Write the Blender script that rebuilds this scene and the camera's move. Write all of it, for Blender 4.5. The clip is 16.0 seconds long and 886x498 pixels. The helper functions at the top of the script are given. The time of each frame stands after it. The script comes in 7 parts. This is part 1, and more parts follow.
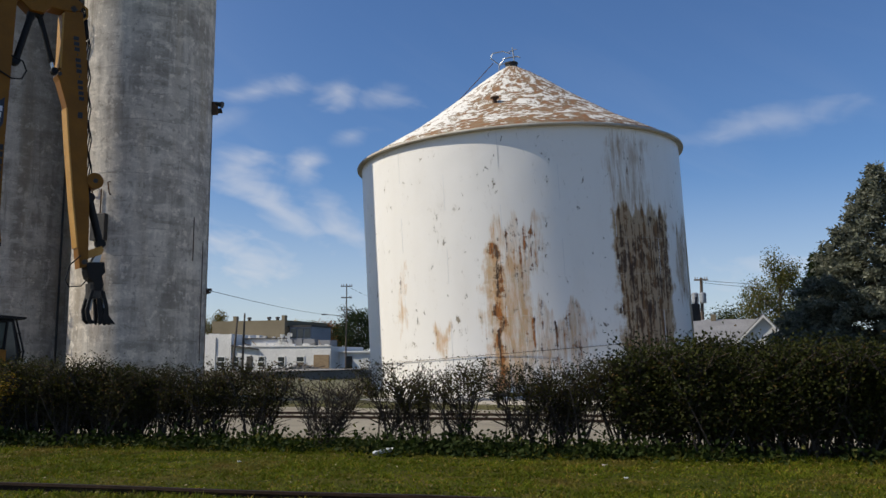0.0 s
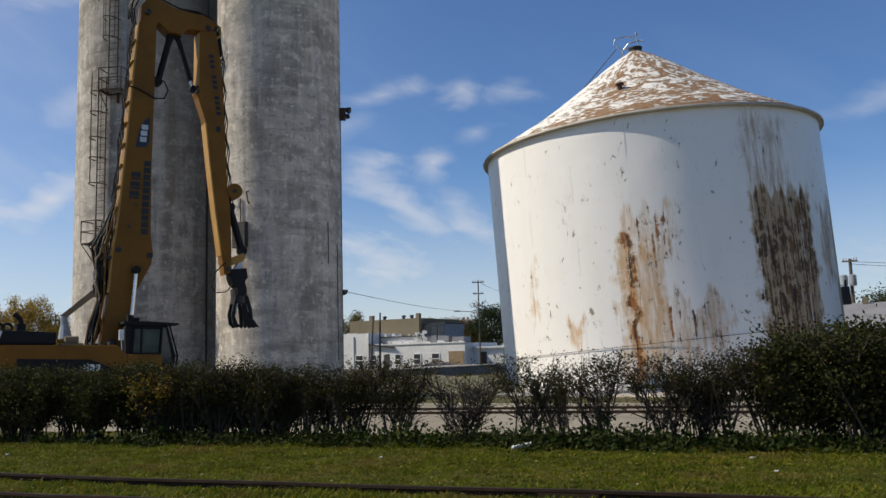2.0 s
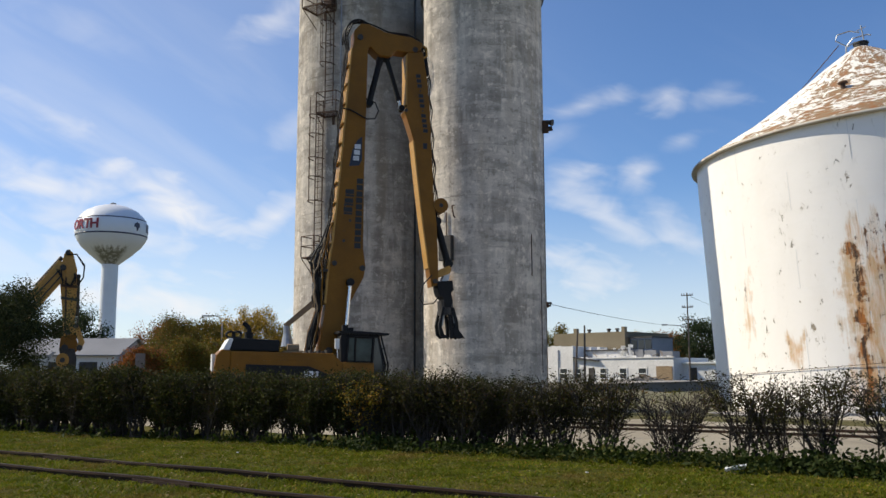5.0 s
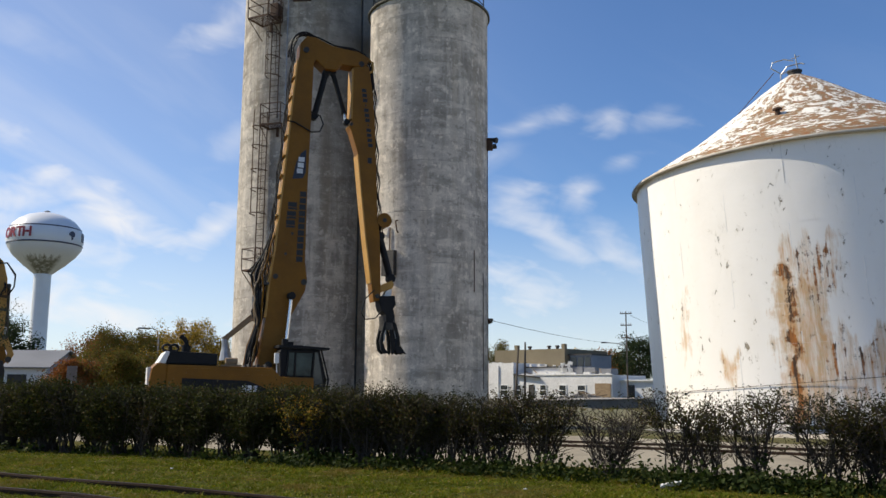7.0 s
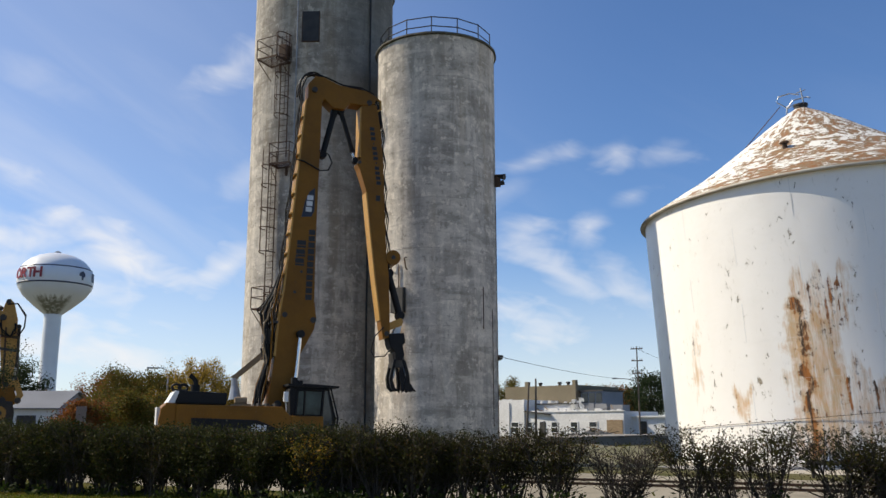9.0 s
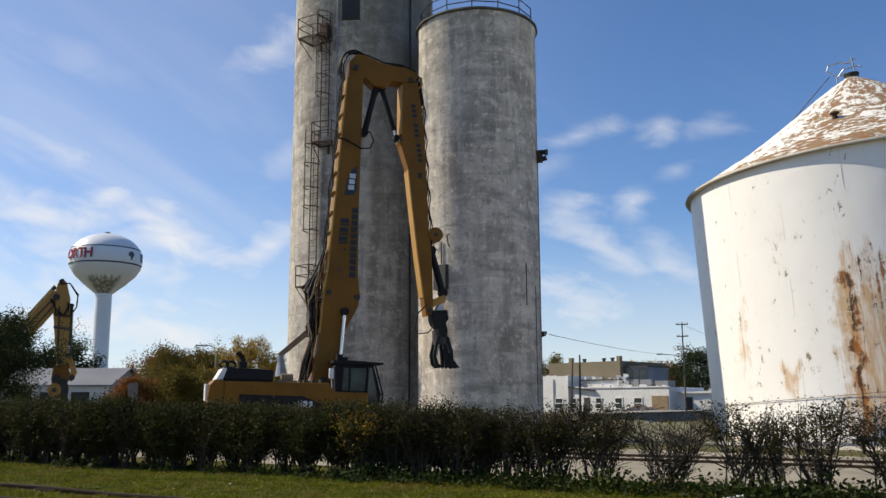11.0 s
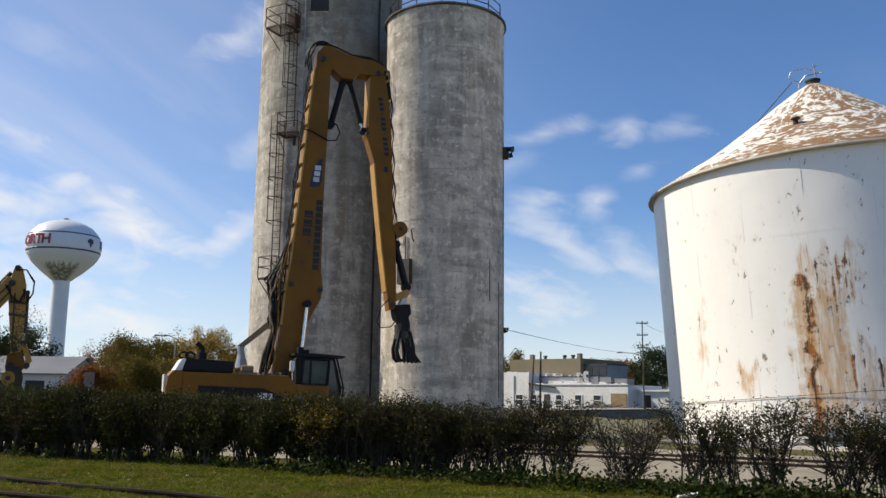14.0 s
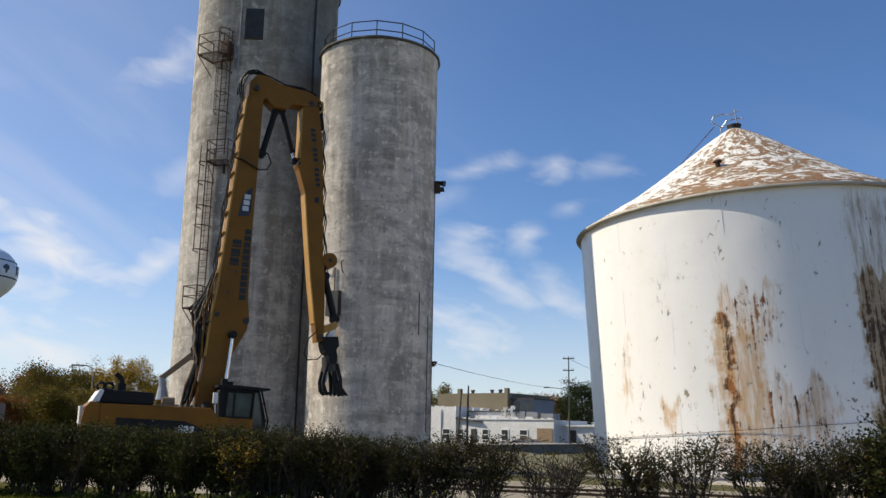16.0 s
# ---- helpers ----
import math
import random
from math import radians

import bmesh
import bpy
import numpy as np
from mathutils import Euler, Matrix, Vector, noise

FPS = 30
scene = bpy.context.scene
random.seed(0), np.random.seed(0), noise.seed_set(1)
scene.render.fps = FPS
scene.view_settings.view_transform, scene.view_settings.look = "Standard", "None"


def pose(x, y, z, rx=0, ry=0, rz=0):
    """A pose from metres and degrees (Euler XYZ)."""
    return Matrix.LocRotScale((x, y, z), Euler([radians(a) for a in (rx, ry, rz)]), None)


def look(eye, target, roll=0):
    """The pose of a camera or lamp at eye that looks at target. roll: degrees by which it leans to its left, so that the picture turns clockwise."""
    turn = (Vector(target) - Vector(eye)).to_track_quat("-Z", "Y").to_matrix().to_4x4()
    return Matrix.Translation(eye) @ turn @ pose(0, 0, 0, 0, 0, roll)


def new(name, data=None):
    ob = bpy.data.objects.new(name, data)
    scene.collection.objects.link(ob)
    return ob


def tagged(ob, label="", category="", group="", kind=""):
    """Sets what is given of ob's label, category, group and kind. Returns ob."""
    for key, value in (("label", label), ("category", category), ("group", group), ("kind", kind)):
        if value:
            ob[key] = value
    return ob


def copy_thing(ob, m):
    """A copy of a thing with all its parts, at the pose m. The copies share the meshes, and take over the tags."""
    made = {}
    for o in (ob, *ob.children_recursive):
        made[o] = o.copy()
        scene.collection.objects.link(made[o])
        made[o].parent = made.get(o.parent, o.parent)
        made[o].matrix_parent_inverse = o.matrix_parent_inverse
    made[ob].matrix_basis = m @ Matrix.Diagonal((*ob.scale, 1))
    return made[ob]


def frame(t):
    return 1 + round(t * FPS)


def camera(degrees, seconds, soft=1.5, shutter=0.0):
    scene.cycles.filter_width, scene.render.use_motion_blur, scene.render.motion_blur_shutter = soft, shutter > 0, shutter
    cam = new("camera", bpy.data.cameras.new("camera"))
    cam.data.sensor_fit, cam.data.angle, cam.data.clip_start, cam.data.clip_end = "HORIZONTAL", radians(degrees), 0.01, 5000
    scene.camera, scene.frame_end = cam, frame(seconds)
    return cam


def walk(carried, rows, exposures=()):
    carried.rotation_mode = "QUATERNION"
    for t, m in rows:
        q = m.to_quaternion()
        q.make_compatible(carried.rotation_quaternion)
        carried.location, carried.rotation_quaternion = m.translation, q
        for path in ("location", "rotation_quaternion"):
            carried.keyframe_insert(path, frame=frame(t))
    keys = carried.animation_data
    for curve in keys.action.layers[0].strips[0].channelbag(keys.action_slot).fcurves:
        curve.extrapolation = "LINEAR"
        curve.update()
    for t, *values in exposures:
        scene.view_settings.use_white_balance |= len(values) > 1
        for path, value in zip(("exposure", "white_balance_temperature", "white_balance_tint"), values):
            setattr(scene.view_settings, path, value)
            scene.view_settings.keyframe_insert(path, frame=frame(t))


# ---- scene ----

# camera: stands still, turned by hand
EYE = (0.0, 0.0, 1.65)
PATH = [
    (0, -15.32, 7.22, -0.02), (0.5, -15.47, 6.38, -0.07), (1, -14.43, 6.26, -0.36), (1.5, -10.07, 6.68, -0.98),
    (2, -6.82, 7.00, -1.53), (2.5, -4.62, 6.02, -1.84), (3, -0.97, 6.62, -0.98), (3.5, 3.91, 7.14, -0.73),
    (3.7, 5.52, 7.36, -0.82), (4.3, 7.2, 7.65, -0.6), (5.0, 6.5, 8.0, -0.15), (5.8, 4.89, 8.36, 0.20), (6, 4.47, 8.38, 0.10), (6.5, 3.10, 8.70, 0.57),
    (7, 2.74, 9.01, 0.29), (7.5, 2.46, 9.29, 0.23), (8, 2.68, 9.73, 0.63), (8.2, 2.8, 11.1, -0.1), (9.2, 3.4, 11.4, -0.1), (10.3, 4.3, 10.8, -0.05), (10.5, 5.04, 10.52, -0.35),
    (11, 6.15, 9.90, -0.20), (11.5, 6.78, 9.40, -0.10), (12, 7.46, 9.03, -0.17), (12.5, 7.36, 8.73, 0.10),
    (13, 5.93, 8.68, 0.46), (13.5, 4.66, 8.80, 0.30), (14, 3.78, 9.57, 0.69), (14.5, 2.54, 9.96, 1.14),
    (15, 1.28, 10.33, 1.18), (15.5, 0.08, 10.91, 0.62), (16, -0.82, 11.79, 1.00)]


def aim(yaw, pitch, roll):
    a, b = radians(yaw), radians(pitch)
    way = Vector((-math.sin(a) * math.cos(b), math.cos(a) * math.cos(b), math.sin(b)))
    return look(EYE, Vector(EYE) + way * 10, roll)


cam = camera(53.53, 16.0)
EXPOSURES = [(0.0, 0.05, 6600, 9), (1.5, 0.08, 6650, 9), (2.5, 0.15, 6750, 9), (3.0, 0.24, 6800, 9), (3.5, 0.45, 6900, 9), (8.2, 0.46, 6900, 9), (10.3, 0.38, 6850, 9), (12.5, 0.44, 6900, 9), (15.0, 0.42, 6850, 9), (16.0, 0.36, 6800, 9)]
walk(cam, [(t, aim(yaw, pitch, roll)) for t, yaw, pitch, roll in PATH], exposures=EXPOSURES)

# ---- sky and sun ----
SUN_AZ, SUN_EL = -80.5, 40.0   # degrees from +y towards +x, and above the horizon


class Graph:
    """Short forms for building node trees."""

    def __init__(self, tree):
        self.t = tree

    def put(self, socket, value):
        if isinstance(value, bpy.types.NodeSocket):
            self.t.links.new(value, socket)
        else:
            socket.default_value = value

    def m(self, op, a, b=0.0, c=0.0, clamp=False):
        n = self.t.nodes.new("ShaderNodeMath")
        n.operation, n.use_clamp = op, clamp
        for s, v in zip(n.inputs, (a, b, c)):
            self.put(s, v)
        return n.outputs[0]

    def xyz(self, v):
        n = self.t.nodes.new("ShaderNodeSeparateXYZ")
        self.put(n.inputs[0], v)
        return n.outputs

    def vec(self, x, y, z):
        n = self.t.nodes.new("ShaderNodeCombineXYZ")
        for s, v in zip(n.inputs, (x, y, z)):
            self.put(s, v)
        return n.outputs[0]

    def noise(self, v, scale, detail=4.0, rough=0.55, lean=0.0):
        n = self.t.nodes.new("ShaderNodeTexNoise")
        self.put(n.inputs["Vector"], v)
        self.put(n.inputs["Scale"], scale)
        self.put(n.inputs["Detail"], detail)
        self.put(n.inputs["Roughness"], rough)
        self.put(n.inputs["Distortion"], lean)
        return n.outputs["Fac"]

    def ramp(self, v, lo, hi, a=0.0, b=1.0):
        n = self.t.nodes.new("ShaderNodeMapRange")
        n.interpolation_type = "SMOOTHSTEP"
        for s, x in zip(n.inputs, (v, lo, hi, a, b)):
            self.put(s, x)
        return n.outputs[0]

    def mix(self, fac, a, b, how="MIX"):
        n = self.t.nodes.new("ShaderNodeMix")
        n.data_type, n.blend_type = "RGBA", how
        self.put(n.inputs[0], fac)
        self.put(n.inputs[6], a if isinstance(a, bpy.types.NodeSocket) else (*a, 1))
        self.put(n.inputs[7], b if isinstance(b, bpy.types.NodeSocket) else (*b, 1))
        return n.outputs[2]

    def scale(self, v, s):
        n = self.t.nodes.new("ShaderNodeVectorMath")
        n.operation = "MULTIPLY"
        self.put(n.inputs[0], v)
        n.inputs[1].default_value = s
        return n.outputs[0]

    def voronoi(self, v, scale, rand=1.0):
        n = self.t.nodes.new("ShaderNodeTexVoronoi")
        self.put(n.inputs["Vector"], v)
        n.inputs["Scale"].default_value = scale
        n.inputs["Randomness"].default_value = rand
        n.voronoi_dimensions = "2D"
        return n.outputs


world = bpy.data.worlds.new("world")
scene.world = world
world.use_nodes = True
wt = world.node_tree
wt.nodes.clear()
g = Graph(wt)
sky = wt.nodes.new("ShaderNodeTexSky")
sky.sky_type, sky.sun_disc = "NISHITA", False
sky.sun_elevation, sky.sun_rotation = radians(SUN_EL), radians(SUN_AZ)
sky.air_density, sky.dust_density, sky.ozone_density = 1.0, 0.0, 3.0
way = wt.nodes.new("ShaderNodeTexCoord").outputs["Generated"]
wx, wy, wz = g.xyz(way)
az = g.m("ARCTAN2", wx, wy)
el = g.m("ARCSINE", wz)
az, el = g.m("MULTIPLY", az, 57.296), g.m("MULTIPLY", el, 57.296)
# wisps of cirrus: soft streaks that fall from left to right, torn by fine noise
flow = g.vec(g.m("MULTIPLY", g.m("ADD", az, g.m("MULTIPLY", el, 0.6)), 0.05), g.m("MULTIPLY", g.m("ADD", el, g.m("MULTIPLY", az, 0.45)), 0.16), 0.0)
torn = g.noise(flow, 1.7, 4.0, 0.52, 0.6)
fine = g.noise(g.vec(g.m("MULTIPLY", az, 0.25), g.m("MULTIPLY", el, 0.4), 3.0), 1.3, 3.0, 0.5, 0.6)
wisp = g.noise(g.vec(g.m("MULTIPLY", g.m("SUBTRACT", az, g.m("MULTIPLY", el, 0.5)), 0.12), g.m("MULTIPLY", g.m("ADD", el, g.m("MULTIPLY", az, 0.3)), 0.5), 8.0), 1.1, 4.0, 0.5, 0.8)
cover = g.m("MULTIPLY", g.ramp(torn, 0.40, 0.82), g.ramp(el, 26.0, 8.0, 0.05, 0.6))
cover = g.m("MULTIPLY", cover, g.m("MAXIMUM", g.ramp(az, -45.0, 10.0, 1.0, 0.10), g.ramp(az, 42.0, 80.0, 0.0, 0.5)))
cover = g.m("MULTIPLY", cover, g.ramp(g.m("ABSOLUTE", az), 80.0, 130.0, 1.0, 0.5))
# the banks that the sky shows: azimuth, elevation, half lengths, slope, strength
BANKS = [
    (-23.2, 10.5, 4.8, 1.3, -0.42, 1.0), (-17.4, 10.0, 2.4, 1.1, 0.45, 0.75), (-31.0, 11.4, 5.5, 1.1, -0.2, 0.85), (-28.0, 8.6, 6.0, 1.6, -0.1, 0.8),
    (-25.0, 4.5, 12.0, 2.3, -0.12, 0.9), (-17.5, 22.5, 3.0, 1.1, 0.55, 0.6), (3.0, 17.0, 2.8, 0.6, 0.15, 0.6), (-16.0, 16.0, 2.0, 1.2, 0.6, 0.4),
    (8.3, 17.3, 1.3, 0.9, 0.1, 0.65), (11.5, 17.0, 1.8, 0.7, 0.0, 0.4), (1.8, 12.2, 2.4, 1.0, 0.05, 0.8), (6.3, 12.6, 1.1, 1.1, 0.2, 0.7), (9.3, 14.5, 1.3, 0.6, 0.2, 0.45),
    (5.0, 9.3, 4.8, 1.3, -0.6, 0.65), (3.0, 6.0, 5.5, 2.3, -0.35, 0.9), (9.0, 8.2, 3.0, 1.6, -0.5, 0.65), (0.5, 15.0, 1.8, 0.7, 0.3, 0.35),
    (35.0, 5.0, 8.0, 2.4, 0.1, 0.6), (36.0, 14.5, 5.0, 0.8, 0.12, 0.35), (7.0, 3.0, 9.0, 2.0, 0.0, 0.6), (-31.0, 15.2, 5.0, 0.9, -0.35, 0.55), (-30.0, 20.5, 4.0, 1.0, -0.2, 0.2)]
for a0, e0, la, le, slope, strength in BANKS:
    da = g.m("SUBTRACT", az, a0)
    de = g.m("SUBTRACT", g.m("SUBTRACT", el, e0), g.m("MULTIPLY", da, slope))
    d = g.m("ADD", g.m("POWER", g.m("ABSOLUTE", g.m("DIVIDE", da, la)), 2.0), g.m("POWER", g.m("ABSOLUTE", g.m("DIVIDE", de, le)), 2.0))
    d = g.m("ADD", g.m("SQRT", d), g.m("ADD", g.m("MULTIPLY", g.m("SUBTRACT", fine, 0.5), 2.2), g.m("MULTIPLY", g.m("SUBTRACT", wisp, 0.5), 1.6)))
    cover = g.m("MAXIMUM", cover, g.m("MULTIPLY", g.ramp(d, 1.6, -0.55), strength * (1.0 if a0 < -14.0 else 0.88)))
haze = g.ramp(el, 13.0, 0.0, 0.0, 0.5)
cover = g.m("MAXIMUM", cover, haze)
# thin milky veil towards the sun
cover = g.m("MAXIMUM", cover, g.m("ADD", g.m("MULTIPLY", cover, 0.8), g.ramp(g.m("ABSOLUTE", g.m("ADD", az, 75.0)), 88.0, 40.0, 0.0, 0.17)))
blue = g.mix(1.0, sky.outputs[0], (0.745, 0.96, 1.265), "MULTIPLY")
tint = g.mix(cover, blue, (8.2, 8.35, 8.9))
back = wt.nodes.new("ShaderNodeBackground")
g.put(back.inputs[0], tint)
back.inputs[1].default_value = 0.081
wt.links.new(back.outputs[0], wt.nodes.new("ShaderNodeOutputWorld").inputs[0])

lamp = bpy.data.lights.new("sun", "SUN")
lamp.energy, lamp.angle, lamp.color = 4.15, radians(0.53), (1.0, 0.92, 0.785)
sun = new("sun", lamp)
a, b = radians(SUN_AZ), radians(SUN_EL)
sun.matrix_world = look(Vector((math.sin(a) * math.cos(b), math.cos(a) * math.cos(b), math.sin(b))) * 200, (0, 0, 0))


# ---- materials ----
def material(name, rough=0.8, metal=0.0, spec=0.5):
    m = bpy.data.materials.new(name)
    m.use_nodes = True
    b = m.node_tree.nodes["Principled BSDF"]
    b.inputs["Roughness"].default_value, b.inputs["Metallic"].default_value = rough, metal
    b.inputs["Specular IOR Level"].default_value = spec
    q = Graph(m.node_tree)
    return m, b, q, m.node_tree.nodes.new("ShaderNodeTexCoord").outputs["Object"]


def bump(q, b, height, strength, distance=0.02):
    n = q.t.nodes.new("ShaderNodeBump")
    n.inputs["Strength"].default_value, n.inputs["Distance"].default_value = strength, distance
    q.put(n.inputs["Height"], height)
    q.t.links.new(n.outputs[0], b.inputs["Normal"])


def plain(name, c1, c2, scale=3.0, rough=0.7, metal=0.0, grain=30.0, relief=0.2, stretch=(1, 1, 1), spots=None, spot=0.62, spec=0.5, dirt=0.45):
    """Two tones in broad patches and fine grain, with optional spots of a third colour."""
    m, b, q, v = material(name, rough, metal, spec)
    v = q.scale(v, stretch)
    big, small = q.noise(v, scale, 5), q.noise(v, grain, 4)
    c = q.mix(q.ramp(big, 0.3, 0.7), c1, c2)
    c = q.mix(q.ramp(small, 0.3, 0.7, 0.0, dirt), c, tuple(x * 0.55 for x in c1))
    if spots:
        c = q.mix(q.m("MULTIPLY", q.ramp(q.noise(v, scale * 2.3, 6, 0.65), spot, spot + 0.1), q.ramp(small, 0.3, 0.55)), c, spots)
    q.put(b.inputs["Base Color"], c)
    q.put(b.inputs["Roughness"], q.m("ADD", rough - 0.1, q.m("MULTIPLY", small, 0.2)))
    bump(q, b, q.m("ADD", q.m("MULTIPLY", big, 0.4), small), relief)
    return m


def leafy(name, c1, c2, c3, part3=0.15, rough=0.75, patch=None):
    """Leaves: a tone for each leaf, some light through them."""
    m, b, q, v = material(name, rough, 0.0, 0.2)
    r = q.t.nodes.new("ShaderNodeNewGeometry").outputs["Random Per Island"]
    c = q.mix(r, c1, c2)
    c = q.mix(q.ramp(q.m("FRACT", q.m("MULTIPLY", r, 7.31)), 1 - part3, 1 - part3 + 0.02), c, c3)
    c = q.mix(q.ramp(q.noise(v, 1.2, 3), 0.35, 0.65, 0.0, 0.5), c, tuple(x * 0.5 for x in c1))
    if patch:
        c = q.mix(q.ramp(q.noise(v, 0.55, 6, 0.7, 0.4), 0.51, 0.65, 0.0, 0.7), c, q.mix(r, patch, tuple(x * 0.55 for x in patch)))
    q.put(b.inputs["Base Color"], c)
    tr = q.t.nodes.new("ShaderNodeBsdfTranslucent")
    q.put(tr.inputs[0], c)
    mx = q.t.nodes.new("ShaderNodeMixShader")
    mx.inputs[0].default_value = 0.33
    q.t.links.new(b.outputs[0], mx.inputs[1])
    q.t.links.new(tr.outputs[0], mx.inputs[2])
    q.t.links.new(mx.outputs[0], q.t.nodes["Material Output"].inputs[0])
    return m


def concrete(name, r, shift, pale=1.0, darken=0.0, rusty=False):
    """Slip-formed concrete: lifts, blotches in rough rectangles, streaks that run down."""
    m, b, q, v = material(name, 0.9)
    x, y, z = q.xyz(v)
    s = q.m("MULTIPLY", q.m("ARCTAN2", y, x), r)
    warp = q.noise(v, 0.7, 5)
    flat = q.vec(q.m("ADD", s, q.m("ADD", q.m("MULTIPLY", warp, 0.8), shift)), q.m("ADD", z, q.m("MULTIPLY", q.noise(v, 1.1, 4), 0.35)), 0.0)
    br = q.t.nodes.new("ShaderNodeTexBrick")
    q.put(br.inputs["Vector"], flat)
    for key, value in (("Scale", 1.0), ("Mortar Size", 0.0), ("Brick Width", 2.3), ("Row Height", 1.22)):
        br.inputs[key].default_value = value
    br.inputs["Color1"].default_value, br.inputs["Color2"].default_value = (0, 0, 0, 1), (1, 1, 1, 1)
    patch = q.xyz(br.outputs["Color"])[0]
    blot = q.noise(q.vec(s, z, shift), 0.45, 6, 0.62)
    streak = q.noise(q.vec(q.m("MULTIPLY", s, 1.1), q.m("MULTIPLY", z, 0.05), shift), 1.0, 6, 0.6)
    grain = q.noise(v, 14.0, 5, 0.7)
    smudge = q.noise(q.vec(q.m("MULTIPLY", s, 0.55), q.m("MULTIPLY", z, 1.5), shift + 5), 1.0, 8, 0.66)
    rags = q.noise(q.vec(q.m("MULTIPLY", s, 2.3), q.m("MULTIPLY", z, 1.9), shift + 14), 1.0, 8, 0.74)
    column = q.noise(q.vec(q.m("MULTIPLY", s, 1.5), q.m("MULTIPLY", z, 0.22), shift + 23), 1.0, 5, 0.6)
    c = q.mix(q.ramp(blot, 0.36, 0.64), (0.215, 0.205, 0.195), (0.35, 0.34, 0.325))
    c = q.mix(q.m("MULTIPLY", q.ramp(patch, 0.3, 0.8), 0.26), c, (0.45, 0.44, 0.42))
    c = q.mix(q.ramp(streak, 0.50, 0.62, 0.0, 0.6), c, (0.165, 0.155, 0.145))
    c = q.mix(q.ramp(streak, 0.46, 0.34, 0.0, 0.5), c, (0.46, 0.45, 0.43))
    c = q.mix(q.ramp(column, 0.53, 0.62, 0.0, 0.42), c, (0.48, 0.47, 0.445))
    c = q.mix(q.ramp(column, 0.46, 0.37, 0.0, 0.42), c, (0.15, 0.142, 0.132))
    c = q.mix(q.ramp(smudge, 0.52, 0.62, 0.0, 0.5), c, (0.50, 0.49, 0.47))
    c = q.mix(q.ramp(smudge, 0.47, 0.38, 0.0, 0.5), c, (0.14, 0.132, 0.122))
    c = q.mix(q.ramp(rags, 0.545, 0.60, 0.0, 0.68), c, (0.52, 0.505, 0.475))
    c = q.mix(q.ramp(rags, 0.445, 0.39, 0.0, 0.6), c, (0.145, 0.137, 0.125))
    brown = q.noise(q.vec(q.m("MULTIPLY", s, 0.8), q.m("MULTIPLY", z, 0.07), shift + 9), 1.0, 4)
    c = q.mix(q.ramp(brown, 0.52, 0.68, 0.0, 0.36), c, (0.25, 0.21, 0.15))
    drip = q.noise(q.vec(q.m("MULTIPLY", s, 3.4), q.m("MULTIPLY", z, 0.14), shift + 17), 1.0, 5, 0.6)
    c = q.mix(q.ramp(drip, 0.60, 0.72, 0.0, 0.55), c, (0.12, 0.112, 0.10))
    lift = q.m("FRACT", q.m("ADD", q.m("DIVIDE", z, 1.22), q.m("MULTIPLY", warp, 0.12)))
    line = q.m("MULTIPLY", q.ramp(lift, 0.05, 0.0), q.ramp(q.noise(q.vec(s, z, 2.0), 0.8, 4), 0.46, 0.58))
    c = q.mix(q.m("MULTIPLY", line, 0.5), c, (0.13, 0.122, 0.115))
    c = q.mix(q.ramp(grain, 0.42, 0.72, 0.0, 0.35), c, (0.15, 0.145, 0.14))
    if darken:
        # darker towards the head and the right of the wall, with a ragged edge
        upper_right = q.m("MULTIPLY", q.ramp(q.m("ADD", s, q.m("MULTIPLY", q.m("SUBTRACT", warp, 0.5), 2.5)), -7.2, -4.6), q.ramp(q.m("ADD", z, q.m("MULTIPLY", q.m("SUBTRACT", blot, 0.5), 9.0)), 7.0, 19.0))
        c = q.mix(q.m("MULTIPLY", upper_right, darken), c, (0.10, 0.098, 0.096))
    if rusty:
        run = q.m("MULTIPLY", q.ramp(q.m("ABSOLUTE", q.m("ADD", s, q.m("ADD", 6.45, q.m("MULTIPLY", warp, 0.25)))), 0.42, 0.1), q.m("MULTIPLY", q.ramp(z, 7.2, 6.6), q.ramp(z, 1.5, 6.0)))
        c = q.mix(q.m("MULTIPLY", run, q.ramp(streak, 0.3, 0.6, 0.3, 0.9)), c, (0.27, 0.16, 0.07))
    c = q.mix(1.0, c, (pale * 1.0, pale * 0.94, pale * 0.86), "MULTIPLY")
    q.put(b.inputs["Base Color"], c)
    bump(q, b, q.m("ADD", grain, q.m("MULTIPLY", line, -1.0)), 0.35, 0.03)
    return m


